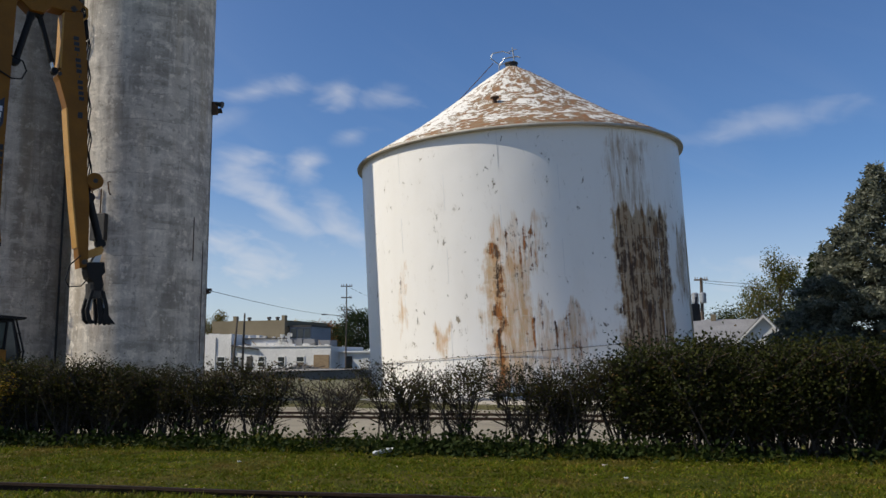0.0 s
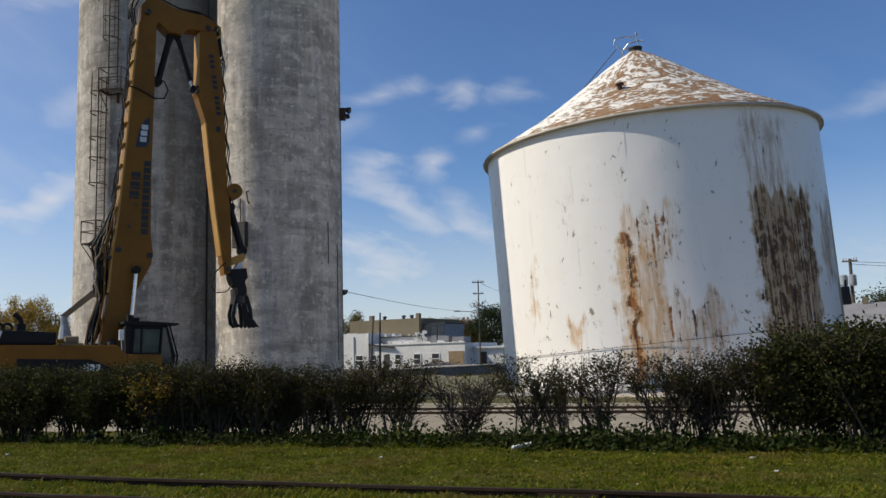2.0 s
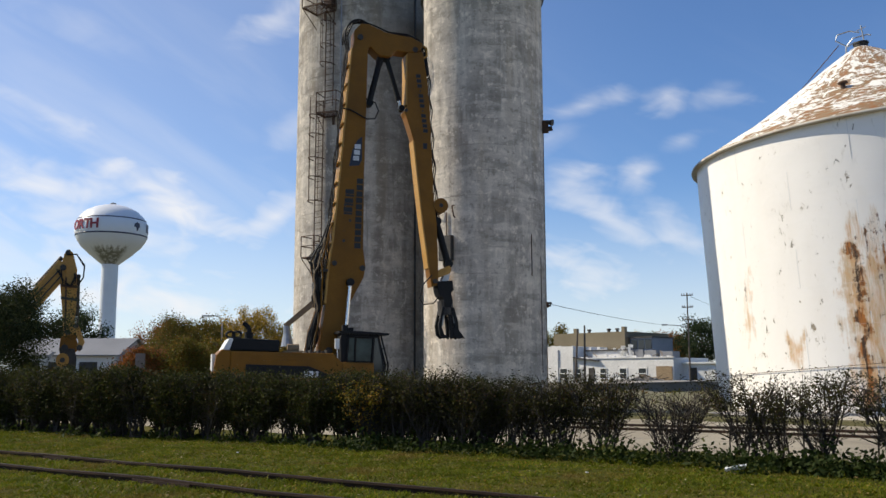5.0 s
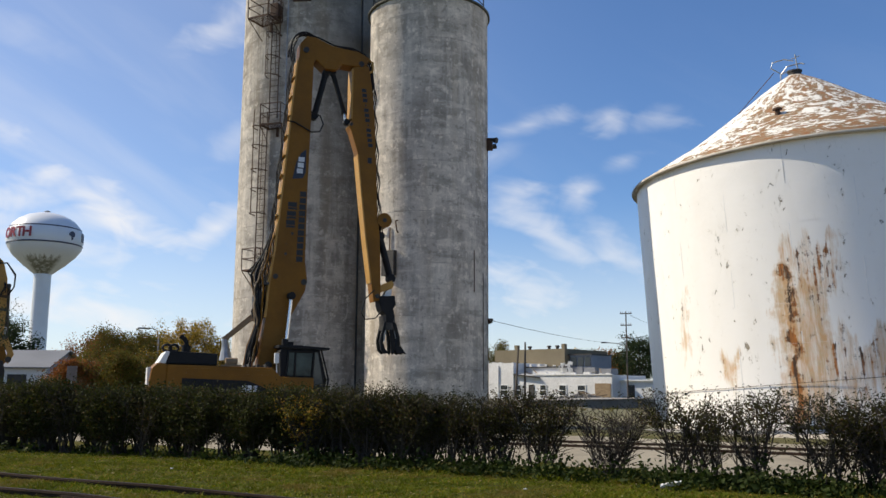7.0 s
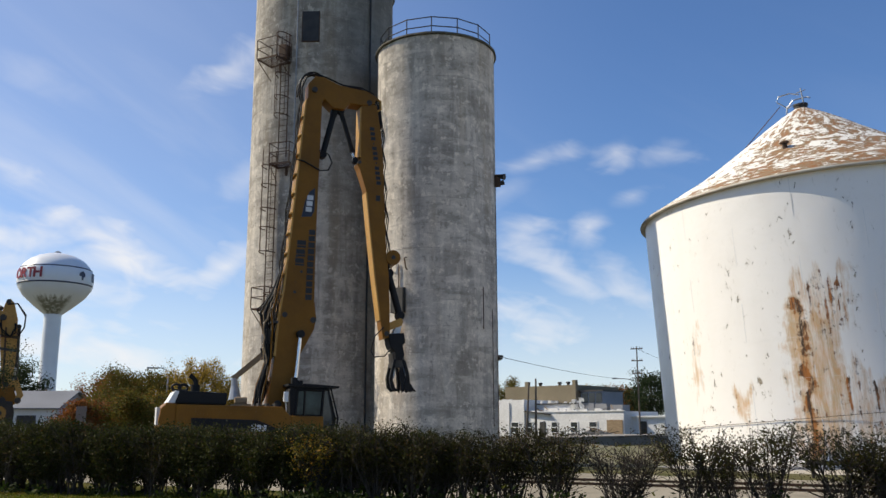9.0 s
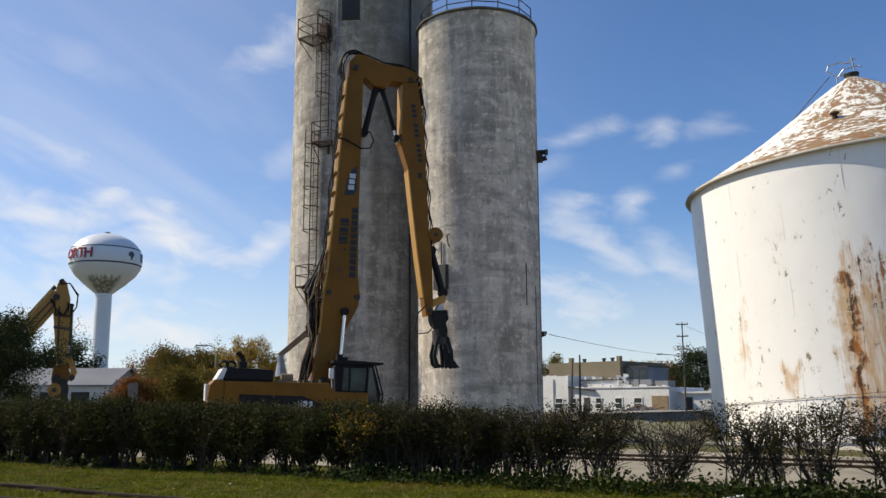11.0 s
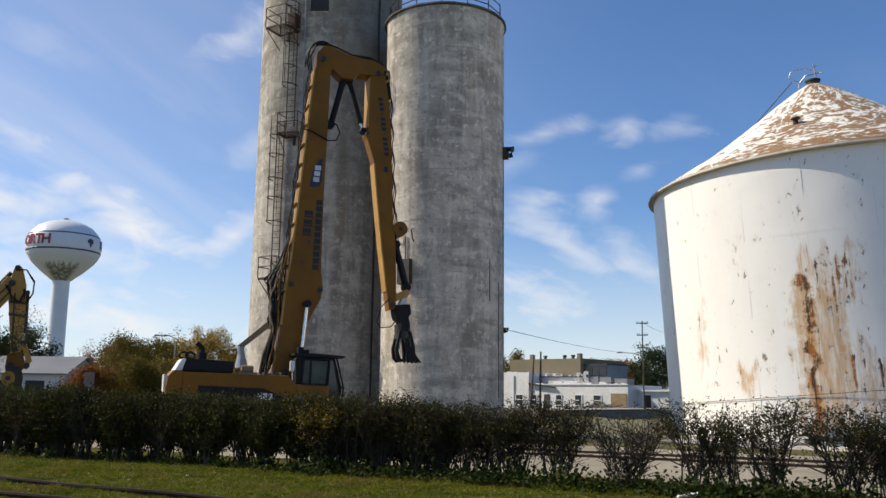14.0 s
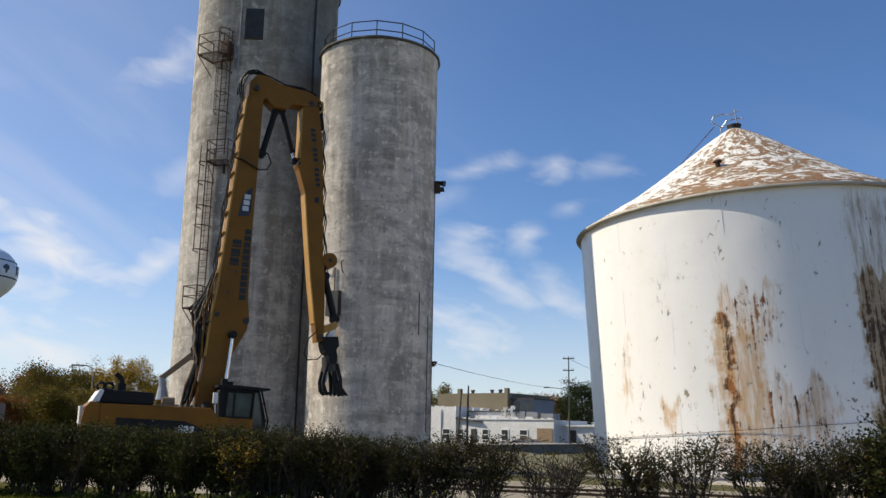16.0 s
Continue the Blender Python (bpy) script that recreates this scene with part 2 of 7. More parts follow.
def tank_paint(name, r):
    """White paint over steel: rust where it has flaked, with runs below, and small scars."""
    m, b, q, v = material(name, 0.5)
    x, y, z = q.xyz(v)
    z = q.m("MULTIPLY", z, 0.945)
    s = q.m("MULTIPLY", q.m("ADD", q.m("ARCTAN2", y, x), math.pi / 2), r)
    sheet = q.vec(s, z, 0.0)
    runs = q.noise(q.vec(q.m("MULTIPLY", s, 4.6), q.m("MULTIPLY", z, 0.5), 1.0), 1.0, 7, 0.72, 0.2)
    flakes = q.noise(q.vec(q.m("MULTIPLY", s, 1.6), q.m("MULTIPLY", z, 1.3), 4.0), 1.6, 8, 0.72, 0.5)
    thin = q.noise(q.vec(q.m("MULTIPLY", s, 7.0), q.m("MULTIPLY", z, 0.5), 7.0), 1.0, 5, 0.6)
    dirt = q.noise(q.vec(q.m("MULTIPLY", s, 0.9), q.m("MULTIPLY", z, 0.18), 2.0), 1.0, 5)
    c = q.mix(q.ramp(dirt, 0.4, 0.75, 0.0, 0.5), (0.87, 0.845, 0.80), (0.80, 0.765, 0.71))
    c = q.mix(q.ramp(q.noise(sheet, 0.6, 6), 0.5, 0.75, 0.0, 0.35), c, (0.81, 0.785, 0.735))

    sw = q.m("ADD", s, q.m("MULTIPLY", q.m("SUBTRACT", q.noise(q.vec(s, z, 11.0), 1.1, 5, 0.65), 0.5), 1.5))
    zw = q.m("ADD", z, q.m("MULTIPLY", q.m("SUBTRACT", q.noise(q.vec(q.m("MULTIPLY", s, 2.2), q.m("MULTIPLY", z, 0.4), 13.0), 1.0, 4), 0.5), 3.0))

    def field(s0, half, z0, z1, soft=0.35):
        a = q.ramp(q.m("ABSOLUTE", q.m("SUBTRACT", sw, s0)), half + soft, max(half - soft, 0.0))
        return q.m("MULTIPLY", a, q.m("MULTIPLY", q.ramp(zw, z0 - 0.4, z0 + 0.5), q.ramp(zw, z1 + 0.35, z1 - 0.35)))

    stain = dark = None
    # middle along the wall, half width, foot, head, staining, bare rust, softness
    for s0, half, z0, z1, st, dk, soft in (
            (-1.10, 0.36, 0.3, 6.2, 1.0, 0.95, 0.35), (-0.35, 1.15, 4.6, 7.0, 0.55, 0.76, 0.5), (1.0, 1.6, 1.0, 3.6, 0.60, 0.72, 0.6),
            (-0.75, 1.0, 0.5, 5.6, 0.72, 0.68, 0.4), (5.35, 1.65, 0.6, 7.4, 1.0, 0.86, 0.3), (4.7, 1.2, 7.0, 10.2, 0.55, 0.62, 0.5), (8.3, 0.8, 3.5, 7.0, 0.7, 0.7, 0.4),
            (-3.5, 0.42, 1.6, 3.3, 0.75, 0.74, 0.3), (-5.6, 0.36, 2.8, 5.8, 0.55, 0.66, 0.25), (2.0, 0.25, 4.9, 6.6, 0.15, 0.60, 0.15), (10.0, 1.0, 1.0, 7.5, 0.8, 0.7, 0.4)):
        f = field(s0, half, z0, z1, soft)
        a, d = q.m("MULTIPLY", f, st), q.m("MULTIPLY", f, dk)
        stain = a if stain is None else q.m("MAXIMUM", stain, a)
        dark = d if dark is None else q.m("MAXIMUM", dark, d)
    a = q.ramp(q.m("ADD", q.m("MULTIPLY", stain, 0.5), q.m("MULTIPLY", runs, 0.9)), 0.58, 0.92, 0.0, 0.88)
    a = q.m("MULTIPLY", a, q.ramp(stain, 0.02, 0.2))
    older = q.ramp(s, 2.6, 4.2)
    fresh = q.mix(q.ramp(flakes, 0.35, 0.65), (0.56, 0.29, 0.09), (0.50, 0.36, 0.19))
    c = q.mix(a, c, q.mix(older, fresh, q.mix(q.ramp(flakes, 0.35, 0.65), (0.35, 0.21, 0.09), (0.42, 0.31, 0.165))))
    d = q.m("MULTIPLY", q.ramp(q.m("ADD", q.m("MULTIPLY", dark, 0.42), q.m("ADD", q.m("MULTIPLY", flakes, 0.5), q.m("MULTIPLY", thin, 0.45))), 0.79, 0.87), q.ramp(dark, 0.05, 0.25))
    rust = q.mix(q.ramp(runs, 0.42, 0.62), (0.060, 0.034, 0.020), q.mix(older, (0.42, 0.15, 0.032), (0.22, 0.115, 0.045)))
    c = q.mix(d, c, rust)
    # small scars where the paint has chipped down to grey steel, all over
    chip = q.noise(q.vec(q.m("MULTIPLY", s, 4.2), q.m("MULTIPLY", z, 2.3), 21.0), 1.0, 5, 0.62, 0.6)
    column = q.noise(q.vec(q.m("MULTIPLY", s, 1.5), q.m("MULTIPLY", z, 0.22), 25.0), 1.0, 3)
    scar = q.ramp(q.m("ADD", chip, q.m("MULTIPLY", column, 0.42)), 0.885, 0.91)
    c = q.mix(scar, c, q.mix(q.ramp(flakes, 0.4, 0.6), (0.15, 0.15, 0.14), (0.24, 0.19, 0.12)))
    fade = q.ramp(q.m("ADD", chip, q.m("MULTIPLY", column, 0.42)), 0.80, 0.91, 0.0, 0.22)
    c = q.mix(fade, c, (0.42, 0.38, 0.30))
    # seams of the courses, thinly marked
    ring = q.m("FRACT", q.m("DIVIDE", q.m("SUBTRACT", z, 0.42), COURSE))
    c = q.mix(q.m("MULTIPLY", q.ramp(ring, 0.02, 0.0), q.ramp(runs, 0.4, 0.6, 0.0, 0.3)), c, (0.84, 0.84, 0.82))
    q.put(b.inputs["Base Color"], c)
    q.put(b.inputs["Roughness"], q.m("ADD", 0.42, q.m("MULTIPLY", q.m("MAXIMUM", a, d), 0.45)))
    bump(q, b, q.m("ADD", q.m("MULTIPLY", q.noise(sheet, 0.9, 3), 2.0), q.m("MULTIPLY", d, -0.15)), 0.25, 0.05)
    return m


def roof_paint(name):
    """Old roofing: a pale coat peeling in curls off brown sheet, rustier towards the eave."""
    m, b, q, v = material(name, 0.85)
    x, y, z = q.xyz(v)
    rad = q.m("SQRT", q.m("ADD", q.m("MULTIPLY", x, x), q.m("MULTIPLY", y, y)))
    th = q.m("ARCTAN2", y, x)
    sheet = q.vec(q.m("MULTIPLY", th, 5.0), q.m("MULTIPLY", rad, 1.45), 0.0)
    curl = q.noise(sheet, 0.95, 8, 0.62, 1.6)
    fine = q.noise(sheet, 2.7, 6, 0.62, 1.8)
    edge = q.ramp(rad, 6.2, 7.7, 0.0, 0.05)
    part = q.m("ADD", q.m("ADD", q.m("MULTIPLY", curl, 0.65), q.m("MULTIPLY", fine, 0.42)), edge)
    part = q.m("ADD", part, q.ramp(q.m("COSINE", q.m("SUBTRACT", th, 2.9)), -0.2, 1.0, 0.0, -0.10))
    c = q.mix(q.ramp(part, 0.512, 0.530), (0.80, 0.775, 0.72), (0.245, 0.18, 0.105))
    c = q.mix(q.m("MULTIPLY", q.ramp(part, 0.54, 0.60), q.ramp(fine, 0.42, 0.55)), c, (0.27, 0.115, 0.040))
    c = q.mix(q.ramp(q.noise(sheet, 9.0, 4), 0.45, 0.7, 0.0, 0.22), c, (0.40, 0.34, 0.26))
    q.put(b.inputs["Base Color"], c)
    bump(q, b, q.ramp(part, 0.56, 0.51), 0.6, 0.04)
    return m


def bowl_paint(name):
    """Tower paint with grey-green algae that runs up from the neck on the shaded side."""
    m, b, q, v = material(name, 0.35)
    x, y, z = q.xyz(v)
    th = q.m("ARCTAN2", y, x)
    runs = q.noise(q.vec(q.m("MULTIPLY", th, 9.0), q.m("MULTIPLY", z, 0.35), 2.0), 1.0, 6, 0.7)
    fleck = q.noise(v, 1.3, 6, 0.7)
    c = q.mix(q.ramp(q.noise(v, 0.12, 5), 0.3, 0.7), (0.76, 0.78, 0.80), (0.70, 0.71, 0.73))
    head = q.m("ADD", z, q.m("MULTIPLY", q.m("SUBTRACT", runs, 0.5), 5.0))
    mask = q.m("MULTIPLY", q.ramp(head, 28.1, 27.2), q.m("MULTIPLY", q.ramp(th, -2.5, -2.1), q.ramp(th, -0.75, -1.15)))
    c = q.mix(q.m("MULTIPLY", mask, q.ramp(fleck, 0.36, 0.55, 0.35, 0.95)), c, (0.15, 0.145, 0.105))
    q.put(b.inputs["Base Color"], c)
    return m


COURSE = 1.42
M = {}
M["bowl"] = bowl_paint("bowl_paint")
M["silo_a"] = concrete("silo_concrete_tall", 4.02, 0.0, 1.46, 0.70)
M["silo_b"] = concrete("silo_concrete_short", 3.02, 31.0, 1.70, rusty=True)
M["tank"] = tank_paint("tank_paint", 7.32)
M["roof"] = roof_paint("roof_sheet")
M["eave"] = plain("eave_steel", (0.60, 0.56, 0.48), (0.44, 0.38, 0.30), 1.5, 0.7, spots=(0.2, 0.1, 0.05))
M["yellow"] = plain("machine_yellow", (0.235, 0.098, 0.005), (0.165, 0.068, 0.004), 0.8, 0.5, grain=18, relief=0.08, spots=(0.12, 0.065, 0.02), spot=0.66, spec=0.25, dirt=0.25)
# faded yellow, raised further so boom and stick edges look sunlit
M["yellow2"] = plain("lit_worn_yellow", (0.50, 0.28, 0.075), (0.40, 0.21, 0.045), 1.0, 0.5, grain=18, relief=0.08, spec=0.25, spots=(0.18, 0.1, 0.05), spot=0.6)
M["black"] = plain("black_steel", (0.008, 0.008, 0.009), (0.014, 0.013, 0.013), 2.0, 0.6, grain=20, relief=0.1, spec=0.25)
M["rubber"] = plain("hose_rubber", (0.008, 0.008, 0.009), (0.015, 0.015, 0.015), 3.0, 0.6, spec=0.25)
M["dark_steel"] = plain("dark_steel", (0.035, 0.032, 0.03), (0.065, 0.058, 0.05), 2.0, 0.6, 0.3, spots=(0.12, 0.06, 0.03))
M["chrome"] = plain("cylinder_rod", (0.75, 0.75, 0.76), (0.65, 0.65, 0.66), 2.0, 0.2, 0.9, relief=0.02)
M["white_paint"] = plain("white_paint", (0.78, 0.78, 0.76), (0.68, 0.67, 0.64), 0.5, 0.5, relief=0.05)
M["tower"] = plain("tower_paint", (0.76, 0.78, 0.80), (0.68, 0.70, 0.72), 0.12, 0.35, grain=0.8, relief=0.01, dirt=0.06)
M["tower_mark"] = plain("tower_navy", (0.03, 0.035, 0.08), (0.04, 0.045, 0.09), 0.5, 0.4, relief=0.02)
M["tower_red"] = plain("tower_red", (0.35, 0.03, 0.03), (0.28, 0.025, 0.03), 0.5, 0.4, relief=0.02)
M["navy"] = plain("decal_navy", (0.012, 0.014, 0.03), (0.018, 0.02, 0.035), 2.0, 0.4, relief=0.02)
M["decal_white"] = plain("decal_white", (0.75, 0.75, 0.75), (0.62, 0.62, 0.62), 4.0, 0.5, relief=0.02)
M["decal_black"] = plain("decal_black", (0.010, 0.009, 0.008), (0.018, 0.014, 0.012), 4.0, 0.5, relief=0.02)
M["rust"] = plain("rusted_steel", (0.12, 0.065, 0.04), (0.07, 0.045, 0.032), 3.0, 0.85, 0.2, spots=(0.20, 0.08, 0.03))
M["rail"] = plain("rail_steel", (0.030, 0.019, 0.014), (0.06, 0.034, 0.022), 2.0, 0.85, 0.1, spec=0.2)
M["railhead"] = plain("rail_head", (0.045, 0.031, 0.023), (0.030, 0.021, 0.016), 1.0, 0.7, 0.2, relief=0.05, spec=0.25)
M["tie"] = plain("old_tie", (0.09, 0.07, 0.055), (0.05, 0.04, 0.033), 2.0, 0.95, stretch=(1, 6, 1), relief=0.6)
M["wood"] = plain("pole_wood", (0.14, 0.11, 0.085), (0.09, 0.07, 0.055), 2.0, 0.9, stretch=(6, 6, 0.6), relief=0.4)
M["bark"] = plain("bark", (0.085, 0.065, 0.05), (0.05, 0.04, 0.03), 4.0, 0.95, relief=0.5)
M["twig"] = plain("twig_bark", (0.034, 0.025, 0.018), (0.066, 0.050, 0.036), 6.0, 0.9)
M["grey_sheet"] = plain("grey_sheet", (0.20, 0.205, 0.215), (0.16, 0.165, 0.175), 0.4, 0.6, relief=0.05)
M["galv"] = plain("galvanised", (0.45, 0.46, 0.47), (0.32, 0.33, 0.34), 2.0, 0.45, 0.6, relief=0.05)
M["block"] = plain("white_block_wall", (0.74, 0.73, 0.71), (0.60, 0.59, 0.57), 0.35, 0.85, grain=5.0, relief=0.3, spots=(0.42, 0.40, 0.37), spot=0.63)
M["tan_brick"] = plain("tan_brick", (0.205, 0.17, 0.11), (0.17, 0.14, 0.09), 0.3, 0.9, grain=6.0, relief=0.3)
M["blue_grey"] = plain("blue_grey_panel", (0.10, 0.13, 0.18), (0.14, 0.17, 0.22), 0.4, 0.5, relief=0.05)
M["asphalt"] = plain("asphalt", (0.085, 0.078, 0.066), (0.12, 0.108, 0.088), 0.3, 0.95, grain=12, relief=0.4, spec=0.05)
M["apron"] = plain("apron_gravel", (0.50, 0.45, 0.37), (0.40, 0.355, 0.285), 0.5, 0.95, grain=14.0, relief=0.4)
M["bank"] = plain("dusty_bank", (0.175, 0.155, 0.105), (0.105, 0.105, 0.050), 0.7, 0.95, grain=9.0, relief=0.7, spots=(0.24, 0.22, 0.18), spot=0.58)
M["dock"] = plain("dock_concrete", (0.21, 0.19, 0.16), (0.14, 0.125, 0.105), 0.6, 0.95, grain=7.0, relief=0.4)
M["shingle"] = plain("roof_shingle", (0.26, 0.26, 0.27), (0.20, 0.20, 0.21), 0.8, 0.9, grain=8, relief=0.4)
M["siding"] = plain("white_siding", (0.76, 0.76, 0.75), (0.68, 0.68, 0.66), 0.5, 0.6, relief=0.05)
M["brown_wood"] = plain("weathered_board", (0.31, 0.225, 0.135), (0.23, 0.155, 0.09), 1.5, 0.9, stretch=(1, 1, 4))
M["rubble"] = plain("rubble", (0.34, 0.31, 0.27), (0.22, 0.19, 0.16), 2.0, 0.95, relief=0.6)
M["litter"] = plain("crumpled_paper", (0.80, 0.80, 0.79), (0.66, 0.66, 0.66), 8.0, 0.7, relief=0.2)
M["sign"] = plain("sign_back", (0.20, 0.165, 0.155), (0.16, 0.135, 0.125), 3.0, 0.5, relief=0.02)
M["hedge_leaf"] = leafy("hedge_leaf", (0.016, 0.023, 0.004), (0.062, 0.066, 0.011), (0.10, 0.060, 0.015), 0.06)
M["hedge_bare"] = leafy("hedge_thin_leaf", (0.024, 0.026, 0.006), (0.066, 0.062, 0.012), (0.095, 0.052, 0.018), 0.10)
M["hedge_gold"] = leafy("hedge_gold_leaf", (0.28, 0.19, 0.02), (0.16, 0.15, 0.025), (0.33, 0.16, 0.02), 0.2)
M["weed"] = leafy("weed_leaf", (0.016, 0.032, 0.005), (0.048, 0.068, 0.012), (0.13, 0.13, 0.035), 0.10)
M["spruce"] = leafy("spruce_needles", (0.105, 0.118, 0.080), (0.19, 0.20, 0.145), (0.28, 0.285, 0.22), 0.28, 0.7)
M["oak"] = leafy("oak_leaf", (0.075, 0.092, 0.024), (0.15, 0.15, 0.05), (0.24, 0.18, 0.06), 0.2)
M["young"] = leafy("young_leaf", (0.024, 0.036, 0.012), (0.055, 0.070, 0.024), (0.09, 0.09, 0.03), 0.15)
M["dark_tree"] = leafy("dark_leaf", (0.020, 0.035, 0.012), (0.040, 0.060, 0.02), (0.06, 0.07, 0.02), 0.1)
M["autumn"] = leafy("autumn_leaf", (0.46, 0.27, 0.03), (0.55, 0.38, 0.055), (0.10, 0.11, 0.03), 0.3)
M["russet"] = leafy("russet_leaf", (0.31, 0.10, 0.026), (0.22, 0.095, 0.030), (0.10, 0.09, 0.03), 0.3)
M["olive"] = leafy("olive_leaf", (0.090, 0.088, 0.014), (0.19, 0.155, 0.026), (0.24, 0.115, 0.025), 0.2)
M["blade"] = leafy("grass_blade", (0.066, 0.102, 0.003), (0.205, 0.215, 0.011), (0.31, 0.21, 0.034), 0.12, patch=(0.25, 0.165, 0.045))
M["fallen"] = leafy("fallen_leaf", (0.30, 0.23, 0.10), (0.22, 0.14, 0.06), (0.42, 0.36, 0.20), 0.25)


M["window_glass"] = plain("dark_window", (0.02, 0.024, 0.028), (0.035, 0.04, 0.045), 1.0, 0.1, relief=0.01)


def ground_material():
    m, b, q, v = material("turf", 0.95, 0.0, 0.08)
    x, y, z = q.xyz(v)
    across = q.m("ADD", q.m("MULTIPLY", x, 0.465), q.m("MULTIPLY", y, 0.885))
    big, mid, fine = q.noise(v, 0.35, 5), q.noise(v, 2.2, 6, 0.65), q.noise(v, 22.0, 5, 0.7)
    c = q.mix(q.ramp(big, 0.35, 0.65), (0.050, 0.060, 0.006), (0.088, 0.074, 0.013))
    c = q.mix(q.ramp(mid, 0.50, 0.68, 0.0, 0.5), c, (0.092, 0.070, 0.020))
    c = q.mix(q.ramp(fine, 0.4, 0.75, 0.0, 0.5), c, (0.055, 0.055, 0.018))
    far = q.mix(q.ramp(mid, 0.4, 0.65), (0.085, 0.084, 0.032), (0.145, 0.122, 0.068))
    c = q.mix(q.ramp(across, 24.0, 30.0), c, far)
    q.put(b.inputs["Base Color"], c)
    bump(q, b, q.m("ADD", mid, fine), 0.8, 0.05)
    return m


def gravel_material():
    m, b, q, v = material("pale_gravel", 0.95, 0.0, 0.15)
    big, mid, fine = q.noise(v, 0.3, 5), q.noise(v, 1.5, 6), q.noise(v, 25.0, 5, 0.7)
    c = q.mix(q.ramp(big, 0.35, 0.65), (0.34, 0.305, 0.235), (0.25, 0.220, 0.165))
    c = q.mix(q.ramp(mid, 0.5, 0.7, 0.0, 0.6), c, (0.20, 0.175, 0.14))
    c = q.mix(q.ramp(fine, 0.4, 0.7, 0.0, 0.4), c, (0.17, 0.15, 0.13))
    q.put(b.inputs["Base Color"], c)
    bump(q, b, q.m("ADD", mid, fine), 0.6, 0.03)
    return m


M["turf"], M["gravel"] = ground_material(), gravel_material()


# ---- mesh helpers ----
def part(name, bm, mat, parent=None, label="", smooth=False):
    """Links a bmesh as one mesh object under a thing or a part."""
    me = bpy.data.meshes.new(name)
    bm.normal_update()
    if smooth:
        for f in bm.faces:
            f.smooth = True
    bm.to_mesh(me)
    bm.free()
    me.materials.append(M[mat])
    ob = new(name, me)
    ob.parent = parent
    return tagged(ob, label)


def parts(name, bm, mat, parent=None, label=""):
    """As part(), but each loose piece of the bmesh becomes an object of its own."""
    left = set(bm.verts)
    while left:
        todo, island = [left.pop()], set()
        while todo:
            v = todo.pop()
            island.add(v)
            for e in v.link_edges:
                w = e.other_vert(v)
                if w in left:
                    left.discard(w)
                    todo.append(w)
        one, twin = bmesh.new(), {}
        for v in island:
            twin[v] = one.verts.new(v.co)
        for f in {f for v in island for f in v.link_faces}:
            one.faces.new([twin[v] for v in f.verts])
        part(name, one, mat, parent, label)
    bm.free()


def thing(name, at, label, category, turn=0.0, group="", kind="", lean=(0.0, 0.0)):
    ob = new(name)
    ob.matrix_world = pose(at[0], at[1], at[2], lean[0], lean[1], turn)
    return tagged(ob, label, category, group, kind)


def mesh_of(verts, faces):
    bm = bmesh.new()
    vs = [bm.verts.new(v) for v in verts]
    for f in faces:
        bm.faces.new([vs[i] for i in f])
    return bm


def add_box(bm, x0, x1, y0, y1, z0, z1, bevel=0.0):
    r = bmesh.ops.create_cube(bm, size=1.0)
    for v in r["verts"]:
        v.co = Vector(((x0 + x1) / 2 + v.co.x * (x1 - x0), (y0 + y1) / 2 + v.co.y * (y1 - y0), (z0 + z1) / 2 + v.co.z * (z1 - z0)))
    if bevel:
        edges = list({e for v in r["verts"] for e in v.link_edges})
        bmesh.ops.bevel(bm, geom=edges, offset=bevel, segments=2, affect="EDGES", profile=0.7)
    return bm


def box(x0, x1, y0, y1, z0, z1, bevel=0.0):
    return add_box(bmesh.new(), x0, x1, y0, y1, z0, z1, bevel)


def slab(points, y0, y1, bevel=0.02):
    """A side outline (x, z), thick from y0 to y1."""
    bm = bmesh.new()
    near = [bm.verts.new((x, y0, z)) for x, z in points]
    far = [bm.verts.new((x, y1, z)) for x, z in points]
    n = len(points)
    bm.faces.new(near)
    bm.faces.new(far[::-1])
    for i in range(n):
        bm.faces.new((near[i], far[i], far[(i + 1) % n], near[(i + 1) % n]))
    bmesh.ops.recalc_face_normals(bm, faces=bm.faces)
    if bevel:
        bmesh.ops.bevel(bm, geom=list(bm.edges), offset=bevel, segments=2, affect="EDGES", profile=0.7, clamp_overlap=True)
    return bm


def add_rod(bm, p, q, r0, r1=None, sides=8, caps=True):
    """A round bar from p to q, which may taper."""
    p, q = Vector(p), Vector(q)
    r1 = r0 if r1 is None else r1
    d = (q - p).normalized()
    u = d.orthogonal().normalized()
    w = d.cross(u)
    rings = []
    for c, r in ((p, r0), (q, r1)):
        rings.append([bm.verts.new(c + (u * math.cos(k * math.tau / sides) + w * math.sin(k * math.tau / sides)) * r) for k in range(sides)])
    for k in range(sides):
        bm.faces.new((rings[0][k], rings[0][(k + 1) % sides], rings[1][(k + 1) % sides], rings[1][k]))
    if caps:
        bm.faces.new(rings[0][::-1])
        bm.faces.new(rings[1])
    return bm


def rod(p, q, r0, r1=None, sides=10):
    return add_rod(bmesh.new(), p, q, r0, r1, sides)


